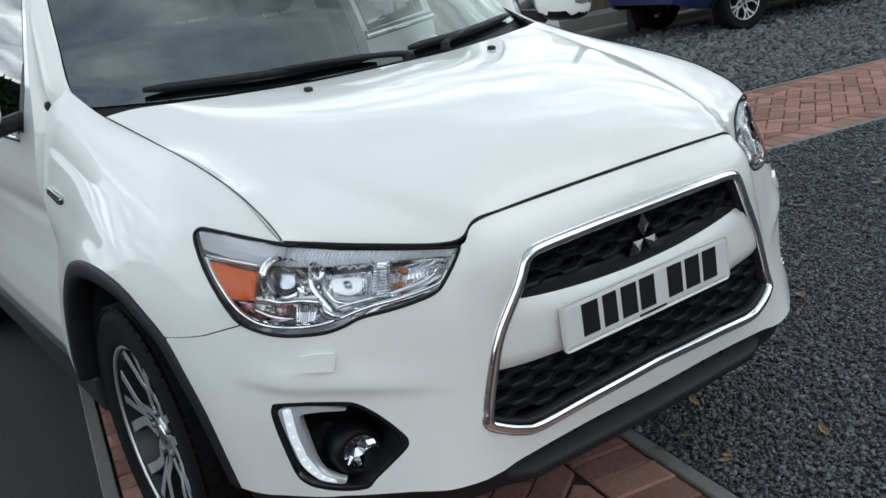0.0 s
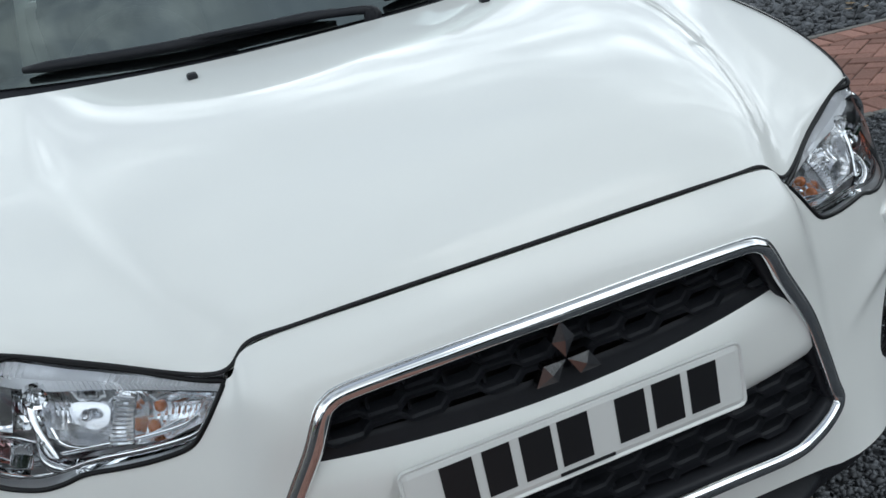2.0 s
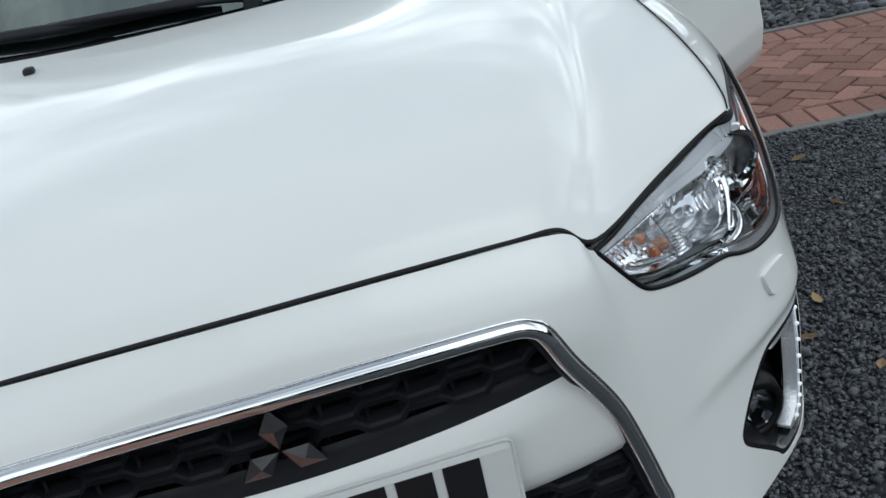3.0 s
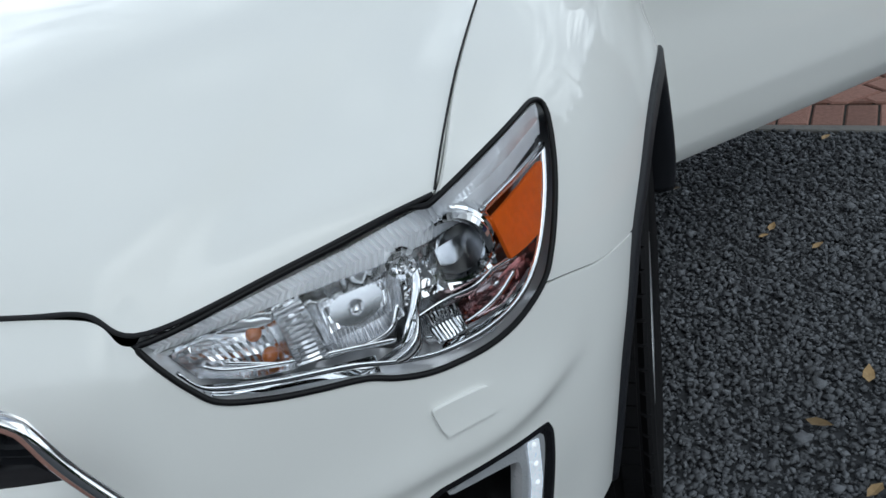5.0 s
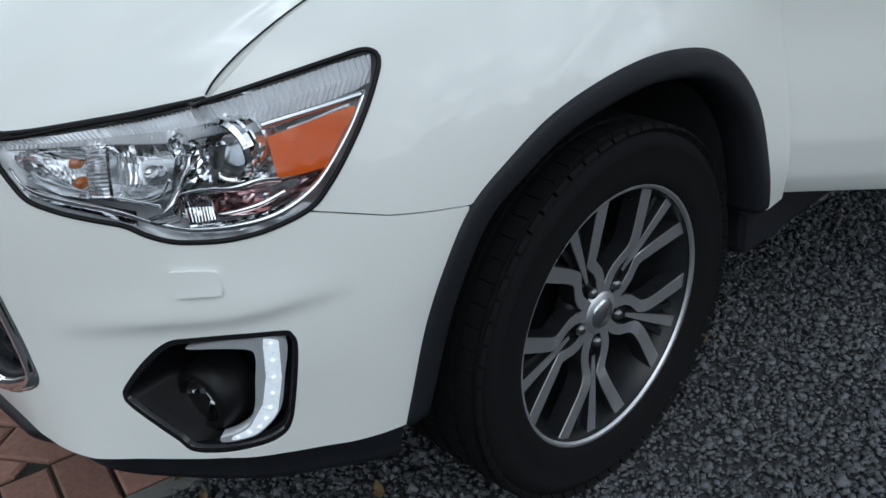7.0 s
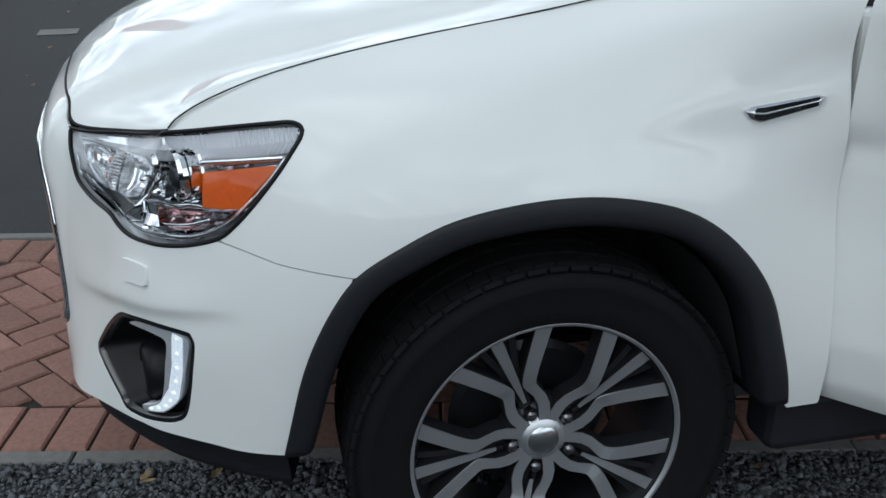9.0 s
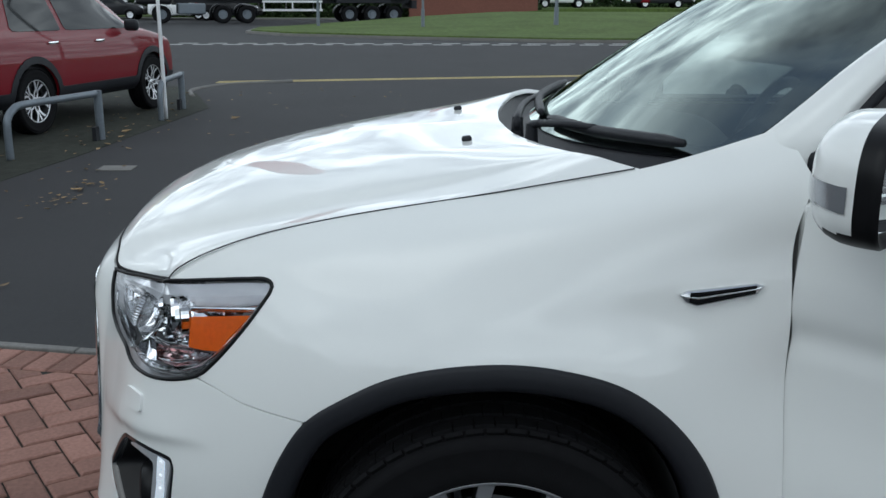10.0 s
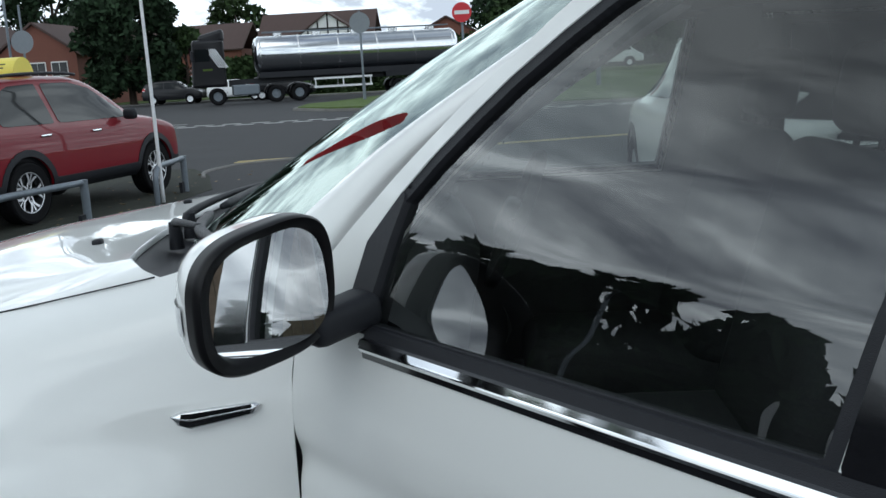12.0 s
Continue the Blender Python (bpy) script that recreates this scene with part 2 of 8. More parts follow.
def inside(X, Y, poly):
    """Signed distance to a closed outline: negative inside."""
    A = np.asarray(poly, float)
    B = np.roll(A, -1, 0)
    d = np.full(X.shape, 1e9)
    odd = np.zeros(X.shape, bool)
    for (ax, ay), (bx, by) in zip(A, B):
        ex, ey = bx - ax, by - ay
        u = np.clip(((X - ax) * ex + (Y - ay) * ey) / (ex * ex + ey * ey + 1e-12), 0, 1)
        d = np.minimum(d, (X - ax - u * ex) ** 2 + (Y - ay - u * ey) ** 2)
        c = ((ay > Y) != (by > Y)) & (X < ex * (Y - ay) / (ey if abs(ey) > 1e-12 else 1e-12) + ax)
        odd ^= c
    d = np.sqrt(d)
    return np.where(odd, -d, d)


def grid_normals(S):
    du, dv = np.gradient(S, axis=1), np.gradient(S, axis=0)
    N = np.cross(dv, du)
    N /= np.linalg.norm(N, axis=-1, keepdims=True) + 1e-12
    if np.median((N * (S - np.array([0, 0.9, 0.5]))).sum(-1)) < 0:
        N = -N
    return N


def cut_panel(name, S, D, mat, parent, label="", rim=0.012, N=None, offset=0.0):
    """The part of the surface S where D < 0, with a turned-in edge of depth rim."""
    N = grid_normals(S) if N is None else N
    nv, nu = S.shape[:2]
    P, Nn, d = (S + N * offset).reshape(-1, 3), N.reshape(-1, 3), D.reshape(-1)
    idx = np.arange(nv * nu).reshape(nv, nu)
    a, b, c, e = idx[:-1, :-1].ravel(), idx[:-1, 1:].ravel(), idx[1:, 1:].ravel(), idx[1:, :-1].ravel()
    tris = np.concatenate([np.stack([a, b, c], 1), np.stack([a, c, e], 1)])
    k = (d[tris] < 0).sum(1)
    verts, norms = list(P), list(Nn)
    faces = [tuple(t) for t in tris[k == 3]]
    cache = {}

    def cross(i, j):
        key = (min(i, j), max(i, j))
        if key not in cache:
            u = d[i] / (d[i] - d[j])
            n = Nn[i] * (1 - u) + Nn[j] * u
            verts.append(P[i] * (1 - u) + P[j] * u)
            norms.append(n / (np.linalg.norm(n) + 1e-12))
            cache[key] = len(verts) - 1
        return cache[key]

    for t in tris[(k == 1) | (k == 2)]:
        t = list(t)
        while not (d[t[0]] < 0 and not d[t[2]] < 0):
            t = t[1:] + t[:1]
        i, j, l = t
        if d[j] < 0:
            p, q = cross(j, l), cross(i, l)
            faces += [(i, j, p), (i, p, q)]
        else:
            faces.append((i, cross(i, j), cross(i, l)))
    F = np.array(faces)
    p0, p1, p2 = (np.array(verts)[F[:, q]] for q in range(3))
    F = F[np.linalg.norm(np.cross(p1 - p0, p2 - p0), axis=1) > 1e-10]
    V, NN = np.array(verts), np.array(norms)
    g = np.cross(V[F[:, 1]] - V[F[:, 0]], V[F[:, 2]] - V[F[:, 0]])
    flip = (g * NN[F[:, 0]]).sum(1) < 0
    F[flip] = F[flip][:, ::-1]
    if rim:
        E = np.concatenate([F[:, [0, 1]], F[:, [1, 2]], F[:, [2, 0]]])
        key = np.sort(E, 1)
        key = key[:, 0].astype(np.int64) * (len(V) + 1) + key[:, 1]
        _, first, count = np.unique(key, return_index=True, return_counts=True)
        R = E[first[count == 1]]
        used, inv = np.unique(R, return_inverse=True)
        inv = inv.reshape(R.shape)
        n0, m = len(V), len(used)
        V = np.concatenate([V, V[used], V[used] - NN[used] * rim])
        side = np.zeros((m, 3))
        for (i, j), (p, q) in zip(R, inv):
            t = np.cross(V[j] - V[i], NN[i])
            side[p] += t
            side[q] += t
        side /= np.linalg.norm(side, axis=1, keepdims=True) + 1e-12
        NN = np.concatenate([NN, side * 0.8 + NN[used] * 0.6, side])
        A, B = n0 + inv[:, 0], n0 + inv[:, 1]
        F = np.concatenate([F, np.stack([B, A, A + m], 1), np.stack([B, A + m, B + m], 1)])
    use, back = np.unique(F, return_inverse=True)
    F = back.reshape(F.shape)
    nn = NN[use] / (np.linalg.norm(NN[use], axis=1, keepdims=True) + 1e-12)
    return raw(name, V[use], F, mat, parent, label, normals=nn)


def sweep(path, profile, frames, closed=False):
    """Vertices and faces of a profile (n x 2) carried along path; frames gives (side, up) at each point."""
    path, profile = np.asarray(path, float), np.asarray(profile, float)
    A, B = frames
    V = path[:, None] + A[:, None] * profile[None, :, :1] + B[:, None] * profile[None, :, 1:2]
    n, k = V.shape[:2]
    F = []
    for i in range(n if closed else n - 1):
        for j in range(k):
            a, b = i * k + j, i * k + (j + 1) % k
            i2 = (i + 1) % n
            F.append((a, b, i2 * k + (j + 1) % k, i2 * k + j))
    if not closed:
        F += [tuple(range(k))[::-1], tuple((n - 1) * k + j for j in range(k))]
    return V.reshape(-1, 3), F


def tube(name, pts, r, mat, parent=None, label="", n=10, closed=False):
    """A round bar along a smooth line."""
    P = np.asarray(pts, float)
    T = np.gradient(P, axis=0) if not closed else (np.roll(P, -1, 0) - np.roll(P, 1, 0))
    T /= np.linalg.norm(T, axis=1, keepdims=True)
    ref = np.array([0.13, 0.21, 0.97]) if abs(T[:, 2]).max() < 0.95 else np.array([0.87, 0.41, 0.13])
    A = np.cross(T, ref)
    A /= np.linalg.norm(A, axis=1, keepdims=True)
    B = np.cross(T, A)
    q = np.linspace(0, 2 * np.pi, n, endpoint=False)
    rr = r if np.isscalar(r) else 1.0
    V, F = sweep(P, np.stack([np.cos(q), np.sin(q)], 1) * rr, (A, B), closed)
    if not np.isscalar(r):
        V = (V.reshape(len(P), n, 3) - P[:, None]) * np.asarray(r)[:, None, None] + P[:, None]
        V = V.reshape(-1, 3)
    return raw(name, V, F, mat, parent, label)


def revolve(bm, profile, m, n=48):
    """Turns a profile of (radius, height) about z, placed by m."""
    k = len(profile)
    rows = []
    for i in range(n):
        a = 2 * math.pi * i / n
        rows.append([bm.verts.new(m @ Vector((r * math.cos(a), r * math.sin(a), h))) for r, h in profile])
    for i in range(n):
        for j in range(k - 1):
            bm.faces.new((rows[i][j], rows[(i + 1) % n][j], rows[(i + 1) % n][j + 1], rows[i][j + 1]))
    bmesh.ops.remove_doubles(bm, verts=bm.verts, dist=1e-6)
    bmesh.ops.recalc_face_normals(bm, faces=bm.faces)
    return bm

# ---- the parked car: front shell, lofted from stations
# each station runs from the top edge (bonnet gap) down to the bumper's lower edge; from mid-nose round to the front door
STATIONS = []
STATIONS.append([(0,.040,.897), (0,.006,.855), (0,-.008,.79), (0,-.006,.70), (0,-.002,.62), (0,-.004,.54), (0,-.008,.46), (0,.0,.40)])
STATIONS.append([(.2,.052,.892), (.2,.014,.85), (.2,-.004,.79), (.2,.0,.70), (.2,.004,.62), (.2,.002,.54), (.2,-.004,.46), (.2,.004,.40)])
STATIONS.append([(.376,.075,.879), (.376,.036,.838), (.375,.018,.78), (.385,.022,.70), (.39,.022,.62), (.392,.018,.54), (.39,.012,.46), (.385,.012,.39)])
STATIONS.append([(.425,.085,.842), (.437,.075,.81), (.45,.072,.77), (.46,.062,.70), (.463,.052,.62), (.463,.042,.54), (.46,.03,.46), (.45,.02,.378)])
STATIONS.append([(.55,.187,.862), (.557,.155,.82), (.563,.132,.77), (.567,.118,.70), (.567,.105,.62), (.562,.09,.54), (.555,.07,.46), (.545,.045,.37)])
STATIONS.append([(.655,.256,.887), (.665,.225,.84), (.672,.198,.78), (.674,.176,.70), (.672,.163,.62), (.668,.15,.54), (.66,.135,.46), (.65,.115,.365)])
STATIONS.append([(.70,.268,.90), (.728,.285,.86), (.748,.27,.79), (.752,.243,.70), (.752,.228,.62), (.75,.215,.54), (.745,.205,.46), (.735,.19,.365)])
STATIONS.append([(.705,.40,.970), (.765,.415,.922), (.803,.40,.82), (.812,.36,.72), (.812,.33,.62), (.808,.31,.54), (.80,.3,.46), (.79,.285,.366)])
STATIONS.append([(.707,.58,1.016), (.79,.57,.965), (.842,.53,.87), (.868,.50,.76), (.872,.465,.64), (.862,.44,.54), (.852,.42,.46), (.842,.41,.37)])
STATIONS.append([(.711,.75,1.046), (.80,.74,.995), (.862,.72,.91), (.90,.70,.825), (.912,.69,.74), (.90,.68,.62), (.89,.68,.5), (.88,.68,.37)])
STATIONS.append([(.717,.90,1.070), (.81,.90,1.02), (.866,.90,.93), (.895,.90,.87), (.925,.90,.81), (.93,.9,.66), (.92,.9,.5), (.92,.9,.37)])
STATIONS.append([(.738,1.12,1.112), (.815,1.13,1.06), (.862,1.13,.96), (.88,1.13,.88), (.915,1.13,.77), (.935,1.13,.64), (.935,1.13,.5), (.93,1.13,.37)])
STATIONS.append([(.757,1.34,1.185), (.83,1.38,1.09), (.868,1.38,.97), (.885,1.38,.88), (.875,1.38,.77), (.905,1.38,.64), (.93,1.38,.5), (.92,1.38,.37)])


def fair(S, axis, turns, hold=None):
    """Evens out ripples along one way of a grid, its ends held; hold gives each place's share."""
    S = np.swapaxes(S, 0, axis).copy()
    w = 1.0 if hold is None else np.swapaxes(hold, 0, axis)[1:-1, :, None]
    for _ in range(turns):
        S[1:-1] += w * ((S[:-2] + 2 * S[1:-1] + S[2:]) / 4 - S[1:-1])
    return np.swapaxes(S, 0, axis)


def shell_grid(nu=340, nv=130):
    """The left half of the front shell, then both halves as one grid from right to left."""
    S = np.swapaxes(crom(STATIONS, np.linspace(0, len(STATIONS) - 1, nu)), 0, 1)
    S = crom(S, np.linspace(0, 7, nv))
    wing = np.clip((S[..., 0] + S[..., 1] - 1.12) / 0.25, 0, 1)
    S = fair(fair(S, 1, 90, wing), 0, 10, wing)
    # a soft crease above the fog lamp, fading out along the bumper, and the flare over the wheel
    w, z, N = S[..., 0] + S[..., 1], S[..., 2], grid_normals(S)
    line = np.interp(w, [0.45, 0.6, 0.84, 1.03, 1.14], [0.575, 0.588, 0.620, 0.634, 0.640])
    fade = np.clip((w - 0.55) / 0.25, 0, 1) * np.clip((1.20 - w) / 0.16, 0, 1)
    t = (z - line) / 0.024
    lift = fade * 0.0085 * np.where(t > 0, np.exp(-t * t * 0.35), np.exp(-t * t * 2.2))
    S = S + N * lift[..., None]
    R = S[:, ::-1] * np.array([-1, 1, 1])
    return np.concatenate([R[:, :-1], S], 1)


SH = shell_grid()
SH_N = grid_normals(SH)
SH_N[:, SH.shape[1] // 2, 0] = 0
SH_W, SH_Z = np.abs(SH[..., 0]) + SH[..., 1], SH[..., 2]
HALF = SH.shape[1] // 2


def on_shell(w, z, lift=0.0):
    """The place on the left half of the shell at w = x + y and height z."""
    S, N, W, Z = SH[:, HALF:], SH_N[:, HALF:], SH_W[:, HALF:], SH_Z[:, HALF:]
    out = []
    for a, b in zip(np.atleast_1d(w), np.atleast_1d(z)):
        i, j = np.unravel_index(np.argmin((W - a) ** 2 + (Z - b) ** 2), W.shape)
        i, j = min(max(i, 1), W.shape[0] - 2), min(max(j, 1), W.shape[1] - 2)
        du, dv = (S[i, j + 1] - S[i, j - 1]) / 2, (S[i + 1, j] - S[i - 1, j]) / 2
        A = np.array([[du[0] + du[1], dv[0] + dv[1]], [du[2], dv[2]]])
        k = np.clip(np.linalg.solve(A, [a - W[i, j], b - Z[i, j]]), -1.5, 1.5)
        out.append(S[i, j] + du * k[0] + dv * k[1] + N[i, j] * lift)
    return np.array(out)


# outlines on the shell, as (x + y, z)
LAMP_TOP = [(0.500, 0.842), (0.646, 0.853), (0.735, 0.862), (0.825, 0.873), (0.910, 0.887), (0.962, 0.898)]
LAMP_REST = [(1.03, 0.905), (1.11, 0.914), (1.19, 0.922), (1.24, 0.925), (1.264, 0.913), (1.252, 0.882), (1.228, 0.846),
             (1.195, 0.808), (1.16, 0.775), (1.125, 0.752), (1.06, 0.737), (0.99, 0.730), (0.93, 0.728), (0.87, 0.728),
             (0.82, 0.735), (0.775, 0.745), (0.703, 0.749), (0.634, 0.755), (0.575, 0.766), (0.545, 0.788), (0.520, 0.815)]
FOG = [(0.697, 0.477), (0.693, 0.487), (0.699, 0.500), (0.737, 0.533), (0.780, 0.563), (0.820, 0.583), (0.86, 0.590), (0.95, 0.597),
       (1.045, 0.593), (1.064, 0.583), (1.068, 0.560), (1.050, 0.490), (1.028, 0.435), (0.995, 0.415), (0.94, 0.407),
       (0.87, 0.402), (0.82, 0.404), (0.795, 0.42), (0.76, 0.440), (0.715, 0.465)]
ARCH = [(1.249, 0.374), (1.277, 0.45), (1.305, 0.528), (1.343, 0.603), (1.386, 0.668), (1.42, 0.708), (1.489, 0.746),
        (1.577, 0.788), (1.69, 0.811), (1.80, 0.818), (1.89, 0.806), (1.975, 0.78), (2.045, 0.735), (2.10, 0.68),
        (2.14, 0.62), (2.165, 0.55), (2.19, 0.47), (2.196, 0.415)]
GRILLE = [(0, 0.820), (0.15, 0.819), (0.28, 0.813), (0.312, 0.805), (0.328, 0.79), (0.352, 0.743), (0.40, 0.66), (0.428, 0.58),
          (0.445, 0.52), (0.452, 0.492), (0.437, 0.474), (0.385, 0.450), (0.335, 0.440), (0.20, 0.450), (0, 0.458)]

lamp_line = spline(LAMP_TOP + LAMP_REST + LAMP_TOP[:1], 160)
lamp_cut = np.array([(w, z + 0.06) for w, z in LAMP_TOP[:-1]] + [(0.955, 0.96), (0.962, 0.898)] + [tuple(p) for p in spline(LAMP_TOP[-1:] + LAMP_REST + LAMP_TOP[:1], 140)])
fog_line = ring(FOG, 120)
arch_line = spline(ARCH, 120)
arch_cut = np.concatenate([arch_line, [(2.196, 0.1), (1.24, 0.1)]])
grille_half = spline([(x * 1.008, 0.64 + (z - 0.64) * 1.022) for x, z in GRILLE], 90)
grille_line = np.concatenate([grille_half, grille_half[::-1][1:-1] * [-1, 1]])

d_lamp = inside(SH_W, SH_Z, lamp_cut)
d_fog = inside(SH_W, SH_Z, fog_line)
d_arch = inside(SH_W, SH_Z, arch_cut)
d_grille = np.where(SH_W < 0.9, inside(SH[..., 0], SH_Z, grille_line), 1.0)
seam = np.interp(SH_W, [0, 0.96, 0.9601, 1.12, 1.26, 1.42, 1.55, 1.7, 3], [3, 3, 0.748, 0.748, 0.721, 0.703, 0.690, 0.2, 0.2])
low = np.interp(SH_W, [0, 0.3, 0.4, 0.5, 0.6, 0.7, 0.89, 1.0, 1.13, 1.25], [0.401, 0.396, 0.386, 0.375, 0.377, 0.386, 0.394, 0.389, 0.378, 0.374])
FENDER_END = 1.335

car = empty("parked_car", label="pearl white compact sport utility car, passenger doors open, lamps lit", category="car")
GAP = 0.0022
D = np.maximum.reduce([-d_lamp + GAP, -d_fog, -d_arch, -d_grille, SH_Z - seam + GAP * 0.6, low - SH_Z, SH[..., 1] - 0.75])
bumper = cut_panel("front_bumper", SH, D, M_PAINT, car, rim=0.006, N=SH_N)
for sg, nm in ((1, "front_wing"), (-1, "front_wing")):
    s_ok = np.where(SH[..., 0] * sg > 0.3, -1, 1)
    D = np.maximum.reduce([s_ok, 0.9615 - SH_W, -d_lamp + GAP, -d_arch, seam + GAP * 0.6 - SH_Z, SH[..., 1] - FENDER_END - 0.038 * np.clip((SH_Z - 0.97) / 0.12, 0, 1) ** 2, 0.40 - SH_Z])
    cut_panel(nm, SH, D, M_PAINT, car, rim=0.006, N=SH_N)

# bonnet: lofted from lines that run from its front edge to its rear edge
BONNET = []
BONNET.append([(0, .040, .899), (0, .08, .936), (0, .16, .980), (0, .3, 1.027), (0, .5, 1.068), (0, .7, 1.092), (0, .915, 1.103)])
BONNET.append([(.2, .052, .894), (.2, .09, .931), (.205, .17, .975), (.21, .31, 1.022), (.215, .505, 1.064), (.22, .71, 1.088), (.225, .93, 1.103)])
BONNET.append([(.32, .066, .887), (.335, .105, .919), (.355, .185, .960), (.38, .325, 1.006), (.405, .52, 1.050), (.43, .73, 1.083), (.44, .965, 1.110)])
BONNET.append([(.378, .078, .880), (.400, .125, .912), (.44, .21, .946), (.485, .35, .985), (.525, .54, 1.030), (.555, .75, 1.070), (.58, 1.0, 1.117)])
BONNET.append([(.425, .088, .848), (.455, .14, .880), (.495, .23, .919), (.54, .37, .963), (.58, .56, 1.011), (.605, .77, 1.056), (.62, 1.018, 1.119)])
BONNET.append([(.55, .189, .865), (.565, .215, .888), (.585, .28, .923), (.61, .41, .966), (.637, .59, 1.011), (.655, .79, 1.053), (.67, 1.045, 1.120)])
BONNET.append([(.645, .250, .887), (.65, .265, .903), (.656, .315, .935), (.665, .43, .975), (.68, .60, 1.013), (.69, .80, 1.053), (.705, 1.07, 1.116)])
BONNET.append([(.697, .270, .901), (.700, .29, .921), (.702, .345, .950), (.703, .45, .986), (.706, .62, 1.0225), (.714, .85, 1.0595), (.735, 1.108, 1.1085)])


def bonnet_grid(nu=110, nv=170):
    S = crom(BONNET, np.linspace(0, 7 - 0.055, nu))
    S = np.swapaxes(S, 0, 1)
    S = fair(crom(S, np.linspace(0.085, 6, nv)), 0, 40)
    R = S[:, ::-1] * np.array([-1, 1, 1])
    return fair(np.concatenate([R[:, :-1], S], 1), 1, 6)


BN = bonnet_grid()
BN_N = grid_normals(BN)
if BN_N[60, 60, 2] < 0:
    BN_N = -BN_N
bonnet = cut_panel("bonnet", BN, np.full(BN.shape[:2], -1.0), M_PAINT, car, rim=0.014, N=BN_N)

# thin near-black bars in the gaps round the bonnet, standing in for their shade
for k, line, r in ((0, BN[:, -1] + np.array([0.0022, 0, 0.0030]), 0.0014), (1, BN[:, 0] + np.array([-0.0022, 0, 0.0030]), 0.0014), (2, BN[0] - np.array([0, 0.001, 0.001]), 0.0028)):
    tube("bonnet_seal", line[::2], r, M_DARK, car, n=8)

# near-black sheets behind the panels, in place of the shade inside the gaps
core = cut_panel("inner_structure", SH, np.maximum.reduce([-d_lamp + 0.02, -d_fog - 0.01, -d_arch + 0.03, -d_grille - 0.01, np.where(SH[..., 1] > 0.9, 0.43, low + 0.02) - SH_Z, SH[..., 1] - 1.32]), M_DARK, car, rim=0, N=SH_N, offset=-0.016)
core2 = cut_panel("bonnet_lining", BN, np.full(BN.shape[:2], -1.0), M_DARK, car, rim=0, N=BN_N, offset=-0.022)

# black wheel-arch mouldings
al = even(on_shell(arch_line[:, 0], arch_line[:, 1]), 90)
for k in range(6):
    al[1:-1] = (al[:-2] + 2 * al[1:-1] + al[2:]) / 4
for sg in (1, -1):
    P = al * [sg, 1, 1]
    hub = np.array([sg * 0.9, 0.852, 0.40])
    A = hub - P
    A[:, 0] = 0
    A /= np.linalg.norm(A, axis=1, keepdims=True)
    B = np.tile([sg, 0.0, 0.0], (len(P), 1))
    prof = [(-0.004, -0.006), (-0.003, 0.004), (0.003, 0.008), (0.030, 0.010), (0.040, 0.005), (0.046, -0.006), (0.054, -0.09), (0.02, -0.09)]
    V, F = sweep(P, prof, (A, B))
    raw("arch_moulding", V, F, M_BLACK, car, "black textured plastic arch moulding")
    # liner
    L = P[::3] + A[::3] * 0.056
    V = np.concatenate([L - B[::3] * 0.05, L - B[::3] * 0.46])
    n = len(L)
    raw("arch_liner", V, [(i, i + 1, n + i + 1, n + i) for i in range(n - 1)], M_DARK, car)
    raw("arch_inner", L - B[::3] * 0.459, [tuple(range(n))], M_DARK, car, smooth=False)
bm = bmesh.new()
box(bm, (0.86, 1.15, 0.02), Matrix.Translation((0, 0.72, 0.30)))
part("under_tray", bm, M_DARK, car)


WHEEL_LABEL = "black tyre on a two-tone machined alloy wheel"


